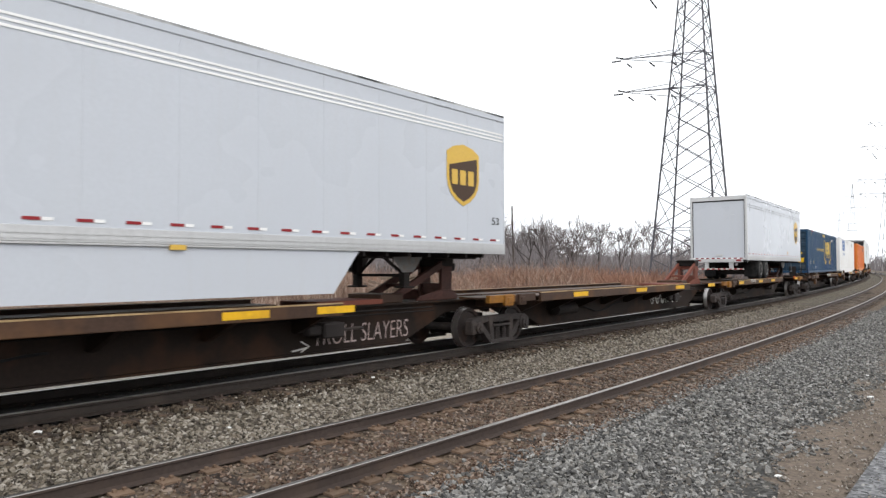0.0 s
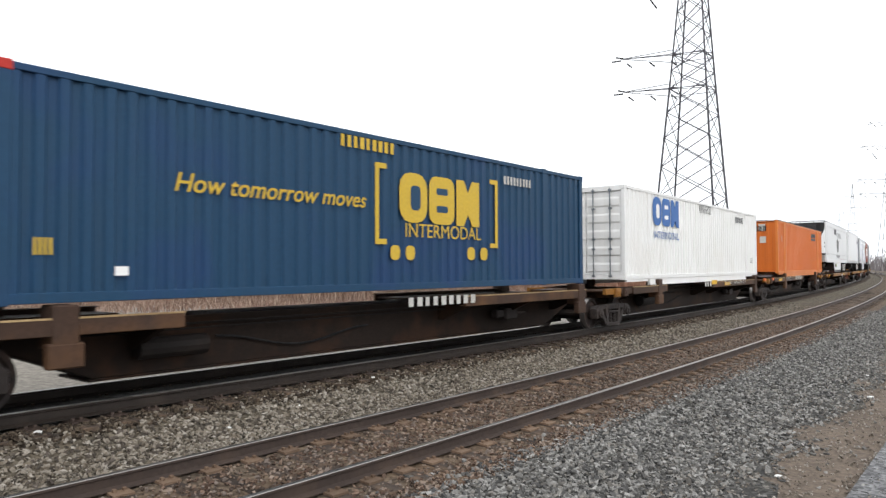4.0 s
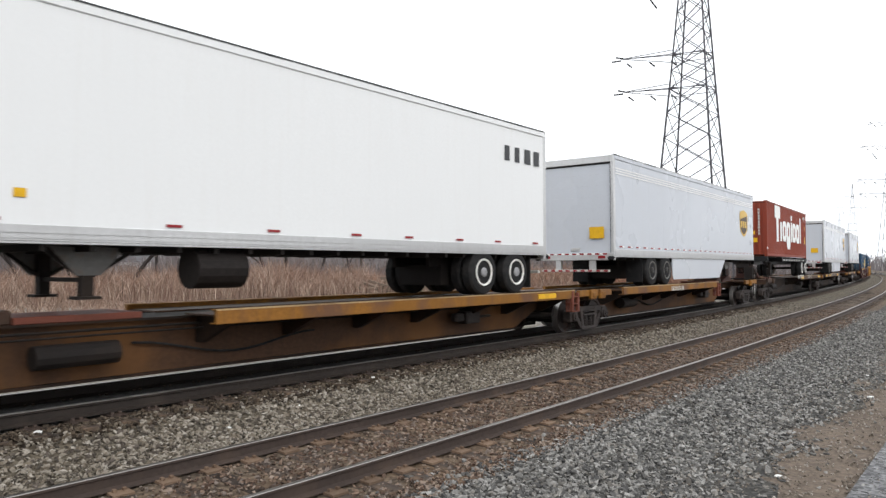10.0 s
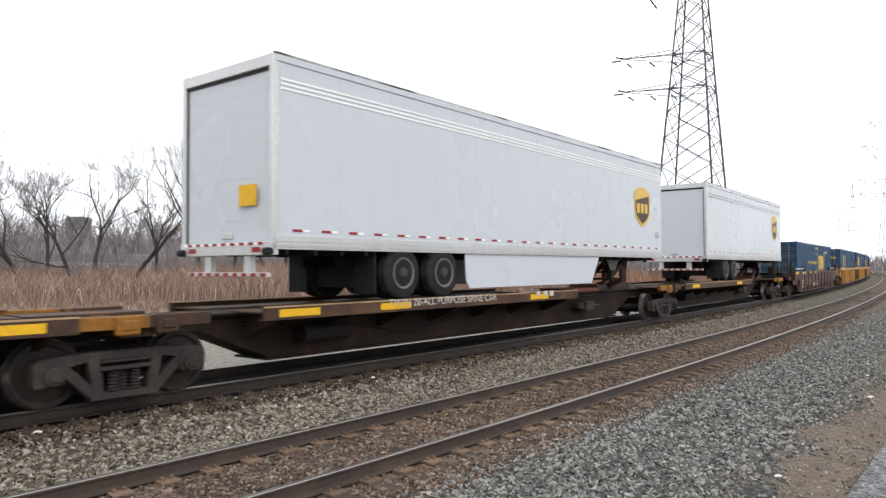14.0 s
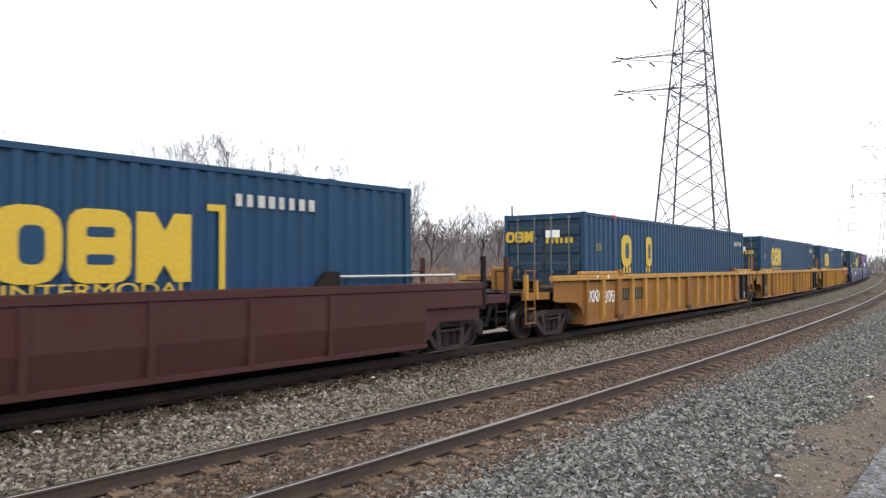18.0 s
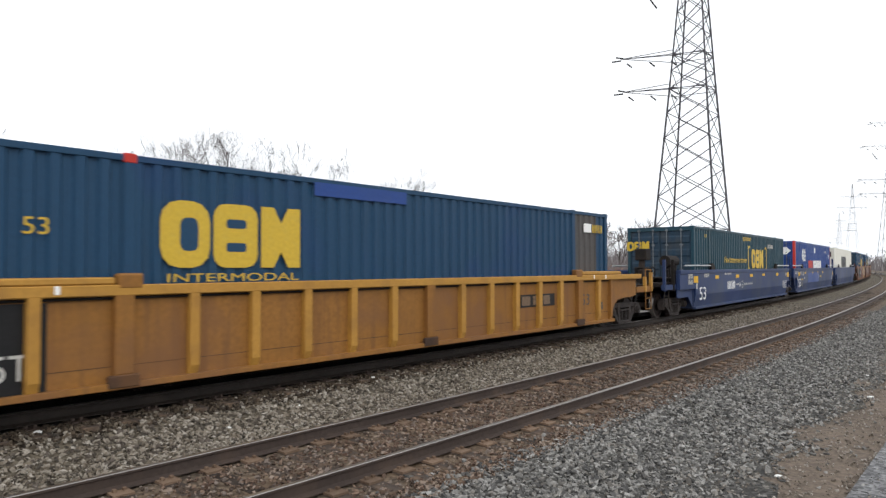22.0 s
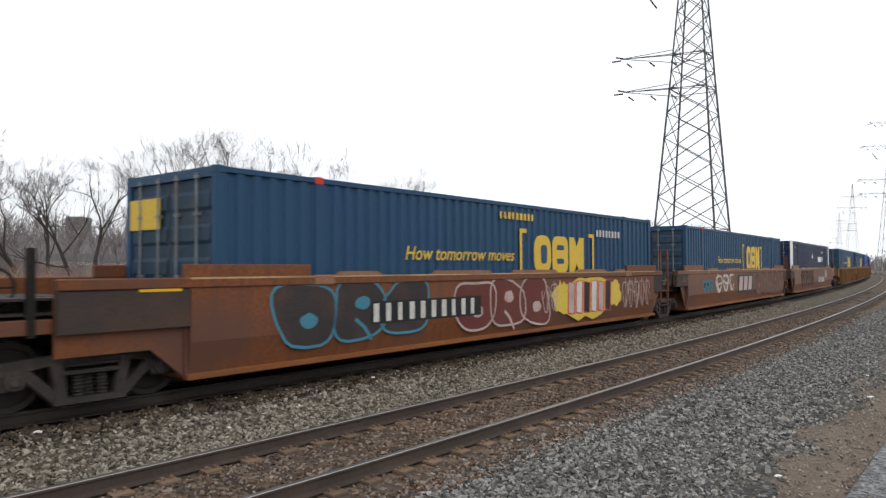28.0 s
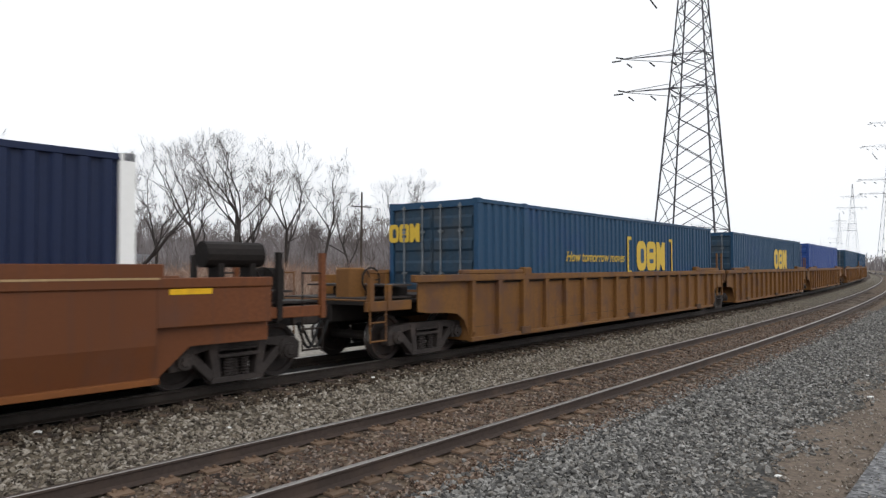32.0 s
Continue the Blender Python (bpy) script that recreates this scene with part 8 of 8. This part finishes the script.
mark_side(trailer_j, [("shield", 5.83, 7.04, 1.88, 3.15), ("words:53:dark_grey", 7.46, 7.75, 1.56, 1.75)])
mark_side(trailer_k, [("shield", 4.70, 5.84, 1.94, 3.30), ("plate:yellow", 4.40, 4.60, 1.32, 1.45)])
mark_side(box_l, [("slogan", -3.96, -0.14, 1.48, 1.69), ("bracket:0", 0.17, 0.51, 1.02, 2.27), ("block3", 0.87, 3.48, 1.18, 2.14), ("words:INTERMODAL:logo_yellow", 1.03, 3.42, 1.00, 1.18), ("bracket:1", 3.72, 3.99, 0.95, 2.31), ("bars:9:logo_yellow", -0.70, 0.83, 2.54, 2.67), ("bars:8:mark_white", 4.17, 5.76, 2.31, 2.50)])
mark_side(boxes_m[0], [("words:53:logo_yellow", -7.37, -7.09, 1.85, 2.04), ("block1", -5.65, -4.83, 1.39, 2.35), ("block1", -3.69, -3.15, 1.39, 2.35), ("bars:3:logo_yellow", -5.52, -4.85, 1.20, 1.38), ("bars:2:logo_yellow", -3.68, -3.26, 1.20, 1.37), ("bars:8:mark_white", 6.60, 7.71, 2.27, 2.47)])
mark_side(boxes_m[1], [("words:53:logo_yellow", -7.41, -7.12, 1.81, 2.01), ("block3", -5.71, -3.20, 1.41, 2.35), ("words:INTERMODAL:logo_yellow", -5.56, -3.24, 1.14, 1.35), ("bars:8:mark_white", 6.54, 7.64, 2.27, 2.52)])
mark_side(boxes_m[2], [("words:53:logo_yellow", -7.39, -7.09, 1.79, 2.00), ("block3", -5.67, -3.17, 1.38, 2.33), ("words:INTERMODAL:logo_yellow", -5.54, -3.24, 1.18, 1.30), ("plate:bright_white", 6.63, 7.06, 2.33, 2.57), ("bars:7:logo_yellow", 7.12, 7.75, 2.33, 2.55), ("plate:royal", -2.90, -0.59, 2.59, 2.82)])
mark_side(box_p, [("slogan", -3.98, -0.23, 1.53, 1.73), ("bracket:0", 0.08, 0.44, 1.20, 2.32), ("block3", 0.70, 3.17, 1.27, 2.18), ("bracket:1", 3.54, 3.85, 1.16, 2.32), ("bars:9:logo_yellow", -0.82, 0.66, 2.54, 2.71), ("bars:8:mark_white", 4.15, 5.40, 2.28, 2.48), ("bars:4:logo_yellow", -6.72, -6.46, 2.50, 2.62)])
mark_side(box_q, [("emblem", -5.58, -4.03, 1.64, 2.47), ("barsd:5:red_mark", -2.93, -0.96, 1.14, 1.73), ("barsd:10:bright_white", -0.76, 3.04, 1.13, 1.75), ("plate:bright_white", -0.29, 0.19, 2.25, 2.62), ("bars:3:bright_white", 6.85, 7.35, 1.89, 2.23), ("bars:8:mark_white", 4.92, 5.71, 2.33, 2.47)])
mark_side(box_r, [("barsd:5:dark_grey", -2.32, 2.14, 1.27, 2.20)])
mark_side(box_s, [("slogan", -3.91, -0.06, 1.47, 1.69), ("bracket:0", 0.18, 0.55, 1.17, 2.30), ("block3", 0.81, 3.47, 1.23, 2.17), ("bracket:1", 3.75, 4.03, 1.20, 2.29), ("bars:9:logo_yellow", -0.66, 0.88, 2.50, 2.66), ("bars:8:mark_white", 4.19, 5.78, 2.23, 2.42)])
mark_side(box_t, [("block3", 0.63, 3.23, 1.17, 2.32), ("bracket:0", -0.04, 0.17, 1.20, 2.39), ("bracket:1", 3.32, 3.65, 1.14, 2.35), ("slogan", -4.07, -0.36, 1.47, 1.76)])
mark_side(box_u, [("diamond", -0.67, -0.07, 1.81, 2.23), ("barsd:4:bright_white", 2.25, 3.90, 1.68, 2.03), ("diamond", 3.96, 4.72, 1.69, 2.14), ("bars:4:mark_white", -7.09, -6.79, 2.46, 2.58), ("bars:7:mark_white", 3.90, 5.01, 2.31, 2.45)])
mark_side(boxes_v[0], [("slogan", -4.05, -0.32, 1.48, 1.76), ("bracket:0", -0.11, 0.20, 1.17, 2.31), ("block3", 0.59, 3.06, 1.26, 2.20), ("bracket:1", 3.45, 3.73, 1.13, 2.33)])
mark_side(boxes_v[1], [("block3", 0.28, 3.71, 1.24, 2.29)])
mark_side(spine_a, [("graffiti", 3.72, 6.25, 0.29, 0.73)])
mark_side(spine_0, [("words2:scrawl", 1.91, 4.65, 0.45, 0.89)])
mark_side(spine_d, [("words:TWIN 28-ALL PURPOSE SPINE CAR:mark_white", 1.30, 4.58, 1.03, 1.16), ("plate:yellow", -0.53, 0.16, 1.07, 1.24), ("bars:3:mark_white", -1.44, -0.49, 1.01, 1.20)])
mark_side(spine_e, [("words:2-28'/1-57':mark_white", -4.33, -3.06, 1.00, 1.19), ("bars:9:mark_white", -1.62, 0.52, 0.99, 1.23)])
mark_side(spine_f, [("bars:9:mark_white", 1.08, 2.55, 0.90, 1.10), ("plate:yellow", 2.97, 3.50, 0.97, 1.10), ("grab", -1.19, -0.96, 1.02, 1.07)])
mark_side(spine_i, [("bars:10:mark_white", -1.30, 0.87, 1.04, 1.25), ("words:2-28'/1-57':mark_white", 2.37, 3.99, 1.02, 1.23)])
mark_side(spine_j, [("words:TWIN 28-ALL PURPOSE SPINE CAR:mark_white", -4.80, -1.28, 1.04, 1.19), ("bars:3:mark_white", 0.46, 1.40, 1.06, 1.19)])
mark_side(spine_b, [("bars:9:mark_white", -4.72, -3.61, 1.04, 1.19)])
mark_side(spine_c, [("bars:9:mark_white", -0.62, 1.61, 1.02, 1.20)])
mark_side(spine_h, [("bars:9:mark_white", -2.52, -1.20, 0.95, 1.10)])
mark_side(well_l, [("words:53:sand", -7.63, -6.84, 0.47, 0.95), ("bars:10:tan_faint", -5.74, -3.33, 0.61, 0.99), ("bars:7:mark_white", -2.84, -1.88, 0.51, 0.74), ("bars:4:mark_white", -1.16, -0.66, 0.50, 0.75), ("ptop:yellow", -9.88, -8.90, 1.30, 1.45), ("ptop:yellow", -6.62, -6.20, 1.28, 1.44), ("ptop:yellow", -4.39, -3.86, 1.29, 1.44), ("ptop:yellow", -2.24, -1.73, 1.30, 1.46), ("ptop:bright_white", -7.35, -7.07, 1.30, 1.44)])
mark_side(wells_m[0], [("scrawl", -8.21, -7.38, 0.82, 1.16), ("scrawl", -7.08, -6.35, 0.77, 1.12), ("nplate:9", -5.88, -4.24, 0.82, 1.10)])
mark_side(wells_m[1], [("panel", -8.13, -7.11, 0.26, 1.41), ("words:125T:mark_white", -8.03, -7.28, 0.48, 0.79), ("nplate:3", 1.13, 3.02, 0.71, 1.00), ("panel", 7.04, 8.77, 0.20, 1.26)])
mark_side(wells_m[2], [("panel", -8.27, -7.09, 0.22, 1.36), ("words:125T:mark_white", -8.03, -7.28, 0.46, 0.77), ("nplate:3", 3.42, 4.90, 0.86, 1.08), ("words:53:dark_grey", 6.38, 6.84, 0.75, 1.05), ("plate:dark_grey", 7.23, 7.62, 0.58, 0.79)])
mark_side(wells_p[0], [("words:53:bright_white", -7.96, -7.15, 0.54, 1.02), ("bars:6:bright_white", -4.08, -2.80, 0.84, 1.16), ("plate:yellow", -8.63, -8.12, 1.19, 1.43), ("bars:9:mark_white", -9.26, -8.70, 1.34, 1.51), ("bars:9:mark_white", -9.26, -8.70, 1.13, 1.30), ("plate:yellow", -5.85, -5.36, 1.30, 1.43), ("plate:yellow", -2.72, -2.22, 1.29, 1.43), ("plate:yellow", -0.24, 0.29, 1.30, 1.43), ("plate:yellow", 2.23, 2.76, 1.31, 1.43), ("plate:yellow", 5.39, 5.88, 1.29, 1.43), ("plate:mark_white", -8.37, -8.18, 0.96, 1.16), ("plate:mark_white", -2.67, -2.25, 0.98, 1.04), ("words:B:bright_white", -2.12, -1.96, 0.90, 1.10), ("ring", -1.76, -1.48, 0.86, 1.12), ("bars:8:mark_white", -1.33, 0.27, 0.95, 1.05), ("bars:6:mark_white", -7.36, -6.67, 1.37, 1.54), ("bars:5:mark_white", -4.47, -3.36, 1.44, 1.56), ("plate:yellow", 8.13, 8.65, 1.20, 1.45), ("lines:6:mark_white", 6.95, 8.05, 0.62, 1.02), ("plate:mark_white", 7.80, 8.0, 1.28, 1.42)])
mark_side(wells_p[1], [("words:53:bright_white", -7.94, -7.14, 0.56, 1.03), ("words:125 T:bright_white", -9.00, -8.38, 1.32, 1.49), ("plate:yellow", -7.89, -7.38, 1.19, 1.42), ("plate:royal", -4.22, 0.53, 0.73, 1.36), ("plate:mark_white", -8.34, -8.16, 0.94, 1.15), ("plate:yellow", -5.57, -5.07, 1.30, 1.42), ("plate:yellow", -2.42, -1.92, 1.29, 1.41), ("plate:yellow", -0.10, 0.46, 1.28, 1.41), ("plate:yellow", 2.32, 2.80, 1.28, 1.43), ("lines:5:mark_white", -6.86, -6.30, 1.24, 1.44), ("plate:mark_white", -6.16, -5.96, 1.20, 1.44), ("plate:mark_white", -7.22, -7.00, 1.33, 1.46), ("plate:mark_white", -8.16, -7.94, 1.33, 1.46), ("plate:logo_yellow", -6.86, -6.30, 0.93, 1.02), ("plate:dark_grey", -6.86, -6.30, 0.52, 0.83), ("lines:4:mark_white", -6.78, -6.38, 0.56, 0.80), ("plate:mark_white", -5.82, -5.52, 1.00, 1.10), ("words:C:bright_white", 0.55, 0.75, 1.02, 1.20), ("lines:4:mark_white", 7.40, 8.0, 0.80, 1.10), ("plate:yellow", 8.00, 8.32, 1.10, 1.36), ("plate:logo_yellow", 1.30, 1.80, 1.02, 1.12)])
mark_side(wells_s[0], [("bubble:soot_spray:cyan_spray", -7.00, -3.30, 0.52, 1.55), ("nplate:10:mark_white", -4.83, -1.57, 0.80, 1.13), ("bubble:maroon_spray:pale_spray", -2.3, 1.35, 0.38, 1.56), ("patchy", 1.64, 5.50, 0.41, 1.54), ("plate:yellow", -9.20, -8.59, 1.46, 1.53)])
mark_side(wells_s[1], [("words:125 T:tan_faint", -9.0, -8.42, 1.24, 1.40), ("bar_panel", -1.54, 1.15, 0.65, 1.42), ("tag:cyan_spray", -6.65, -5.31, 0.82, 1.27), ("tag:mark_white", -4.96, -2.06, 0.76, 1.50), ("bubble:mauve_spray:dull_mauve", 1.70, 7.76, 0.45, 1.56)])
mark_side(wells_s[2], [("tag:shadow_spray", -6.11, -1.02, 0.56, 1.67), ("bars:10:mark_white", 1.33, 4.33, 0.65, 1.02), ("tag:mark_white", 4.51, 5.53, 0.95, 1.64), ("plate:yellow", 8.53, 9.17, 1.41, 1.49)])

# markings on the leading ends: across, up
mark_front(box_c, 8.08, [("block3", -1.24, -0.27, 2.10, 2.43), ("bars:6:logo_yellow", -1.12, -0.31, 1.25, 1.38), ("bars:6:logo_yellow", 0.08, 1.01, 1.25, 1.39), ("plate:yellow", 0.61, 1.04, 0.72, 1.01), ("plate:mark_white", -1.26, -0.81, 0.19, 0.34)])
mark_front(box_e, 8.08, [("barsd:8:black", -0.97, 0.75, 2.33, 2.63), ("plate:black", -0.97, -0.24, 2.20, 2.29), ("plate:mark_white", 0.32, 0.67, 2.33, 2.71), ("plate:mark_white", 0.38, 0.70, 1.68, 2.03)])
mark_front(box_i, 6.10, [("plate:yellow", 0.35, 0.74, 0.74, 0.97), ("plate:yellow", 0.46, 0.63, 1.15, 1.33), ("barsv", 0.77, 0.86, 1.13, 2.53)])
mark_front(trailer_h, 8.07, [("plate:yellow", 0.51, 0.98, 1.46, 1.81)])
mark_front(trailer_j, 8.07, [("plate:yellow", 0.40, 0.87, 1.62, 1.97)])
mark_front(box_l, 8.08, [("block3", -1.14, -0.21, 2.15, 2.49)])
mark_front(boxes_m[0], 8.08, [("block3", -1.24, -0.30, 2.09, 2.41), ("plate:bright_white", 0.09, 0.53, 2.21, 2.42), ("bars:6:logo_yellow", 0.10, 0.99, 2.05, 2.20)])
mark_front(boxes_m[1], 8.08, [("block3", -1.29, -0.36, 2.05, 2.37), ("plate:bright_white", 0.11, 0.55, 2.15, 2.38), ("bars:6:logo_yellow", 0.12, 0.98, 2.00, 2.18)])
mark_front(boxes_m[2], 8.08, [("block3", -1.27, -0.33, 2.03, 2.37), ("plate:bright_white", 0.09, 0.46, 2.19, 2.42), ("bars:6:logo_yellow", 0.09, 0.97, 1.98, 2.17)])
mark_front(box_p, 8.08, [("block3", -1.33, -0.40, 1.98, 2.35)])
mark_front(box_q, 8.08, [("hex", -1.23, -0.35, 1.98, 2.45), ("hex", 0.19, 1.07, 2.09, 2.52)])
mark_front(box_r, 8.08, [("barsd:5:dark_grey", 0.26, 1.08, 2.12, 2.55)])
mark_front(box_s, 8.08, [("plate:logo_yellow", -1.15, -0.21, 2.00, 2.50)])
mark_front(boxes_v[0], 8.08, [("block3", -1.30, -0.33, 1.97, 2.40)])


# ---- strips and lines on the trailers, corner posts, the chassis under the red container ----
for tr, L, n in ((trailer_a, 16.15, 25), (trailer_b, 13.72, 21), (trailer_h, 16.15, 25), (trailer_j, 16.15, 25), (trailer_k, 13.72, 21)):
    tapes(tr, -L / 2 + 0.5, L / 2 - 0.5, 1.19, n, -1.2975)
for x in (-1.0, 0.9, 2.1, 3.4, 4.1, 5.2, 6.0):
    patch(trailer_f, oblong(x, x + 0.26, 1.20, 1.245), M["tape_red"], (0, -1.3105, 0), name="reflective_strip")
    patch(trailer_f, oblong(x + 0.55, x + 0.78, 1.20, 1.24), M["alu"], (0, -1.3105, 0), name="reflective_strip")
for x in (-6.4, -5.6, -3.3, -1.6, 0.2, 1.6, 3.2, 4.6, 6.2):
    patch(trailer_g, oblong(x, x + 0.24, 1.17, 1.21), M["tape_red"], (0, -1.3105, 0), name="reflective_strip")
for tr, L, z in ((trailer_a, 16.15, 3.60), (trailer_h, 16.15, 3.52), (trailer_j, 16.15, 3.62)):
    for k in range(3):
        patch(tr, oblong(-L / 2 + 0.15, L / 2 - 0.1, z - k * 0.075, z - k * 0.075 + 0.035), M["bright_white"], (0, -1.2975, 0), name="white_line", thick=0.003)
for tr, L in ((trailer_b, 13.72), (trailer_k, 13.72)):
    for z in (3.40, 3.51):
        patch(tr, oblong(-L / 2 + 0.15, L / 2 - 0.1, z, z + 0.016), M["dark_grey"], (0, -1.2975, 0), name="dark_line", thick=0.003)
part("roof_edge", boxes((-7.9, 7.9, -1.31, -1.22, 4.038, 4.058)), M["dark_grey"], trailer_f)
part("roof_edge", boxes((-6.7, 6.7, -1.31, -1.22, 3.968, 3.988)), M["dark_grey"], trailer_g)
part("skirt_band", boxes((-2.7, 2.45, -1.272, -1.262, 0.10, 0.29)), M["dark_grey"], trailer_f, "charcoal band along the skirt")
part("side_lamp", boxes((-0.12, 0.12, -1.32, -1.29, 0.86, 0.93)), M["gold"], trailer_a)
part("side_lamp", boxes((-0.12, 0.12, -1.32, -1.29, 0.86, 0.93)), M["gold"], trailer_f)
for s in (-1, 1):
    ya, yb = sorted((s * 1.30, s * 1.17))
    part("corner_cover", boxes((L53 / 2 - 0.20, L53 / 2 + 0.012, ya, yb + (0.002 if s > 0 else 0), 0.02, H53)), M["bright_white"], box_u, "white painted corner post")
    part("corner_cover", boxes((-L53 / 2 - 0.012, -L53 / 2 + 0.10, ya, yb, 0.02, H53)), M["bright_white"], box_u, "white painted corner post")
    part("corner_cover", boxes((-L53 / 2 - 0.012, -L53 / 2 + 0.26, ya, yb, 0.02, H53)), M["red_mark"], box_q, "red painted corner post")
    part("corner_cover", boxes((L53 / 2 - 0.10, L53 / 2 + 0.012, ya, yb, 0.02, H53)), M["red_mark"], box_q, "red painted corner post")
part("roof_trim", boxes((-L53 / 2, L53 / 2, -1.31, -1.20, H53, H53 + 0.03), (-L53 / 2 - 0.01, -L53 / 2 + 0.08, -1.31, 1.31, H53, H53 + 0.03)), M["black"], box_e)
part("grey_patch", corrugated(6.147, 7.374, 0.15, 2.80, -1.288, -1, 0.285, 0.045, shade("streaked_grey_repaint", (0.085, 0.080, 0.078), 0.6, vary=0.15, streak=0.6, streak_color=(0.05, 0.042, 0.040), stain=0.5, stain_color=(0.10, 0.085, 0.08), stain_scale=0.9)), None, boxes_m[2], "grey repainted patch")
# road chassis
ch = thing("container_chassis", "black road chassis with white-rimmed dual wheels", "trailer chassis")
for s in (-1, 1):
    ya, yb = sorted((s * 0.36, s * 0.52))
    part("main_beam", boxes((-5.9, 6.1, ya, yb, 0.72, 1.05)), M["black"], ch, bevel=0.01)
    yc, yd = sorted((s * 1.16, s * 1.24))
    part("side_rail", boxes((-2.2, 6.1, yc, yd, 0.90, 1.04)), M["black"], ch)
    part("mud_flap", boxes((6.02, 6.05, *sorted((s * 0.65, s * 1.22)), 0.15, 1.0)), M["rim_white"], ch, "pale worn mud flap")
    bm = B()
    xg = -3.1
    box(bm, xg - 0.14, xg + 0.14, *sorted((s * 0.6, s * 0.8)), 0.12, 0.85)
    bar(bm, (xg, s * 0.7, 0.6), (xg - 0.7, s * 0.5, 0.95), 0.08, 0.08)
    part("landing_leg", bm, M["grime"], ch)
for x in (-6.05, -2.0, 0.4, 2.4, 6.1):
    part("bolster_beam", boxes((x - 0.09, x + 0.09, -1.22, 1.22, 0.88, 1.130)), M["black"], ch, bevel=0.01)
part("gooseneck", boxes((-6.1, -3.6, -0.6, 0.6, 0.90, 1.06)), M["black"], ch, bevel=0.01)
part("kingpin_plate", boxes((-6.0, -4.7, -0.55, 0.55, 0.84, 0.90)), M["grime"], ch)
for k in range(9):
    patch(ch, oblong(-1.9 + k * 0.82, -1.55 + k * 0.82, 0.93, 1.0), M["mark_white"], (0, -1.244, 0), name="reflective_strip")
bogie_wheels(ch, (3.95, 5.2), RIM_WHITE)
load(ch, "i0", "i1", 166.03, 12.192, DECK)
for w_, h_end in ((wells_m[0], 9.8), (wells_m[1], 9.8)):
    patch(w_, oblong(6.99, 8.25, 0.30, 1.42), M["black"], (0, -1.366, 0), name="black_panel")
    fit_words(w_, "53", 6.31, 6.82, 0.60, 0.96, -1.367, "dark_grey")
    for k in range(3):
        bars(w_, 7.25, -1.372, 0.42 + k * 0.09, 0.75, 0.04, 3, M["mark_white"], fill=0.85)
for w_ in wells_m:
    for x in (-7.75, -7.05, 6.9, 7.6):
        patch(w_, oblong(x, x + 0.06, 1.455, 1.56), M["bright_white"], (0, -1.475, 0), name="panel_marking")


# ---- motion ----
def motions():
    times = [k * 0.5 for k in range(65)]
    for ob, ua, ub, local in CARRIED:
        walk(ob, [(t, train_pose(t, ua, ub) @ local) for t in times])
    for w, u, x in WHEELSETS:
        # wheels roll while they are near enough to be seen turning
        rest = pose(x, 0, 0.44)
        rows, start = [(0.0, rest)], None
        for k in range(1, 960):
            t = k / 30
            if -14 < u - gone(t) < 34:
                start = gone(t - 1 / 30) if start is None else start
                rows.append((t, rest @ Matrix.Rotation((start - gone(t)) / 0.425, 4, "Y")))
        if len(rows) == 1:
            rows.append((16.0, rest))
        rows.append((32.0, rows[-1][1]))
        walk(w, rows)


motions()
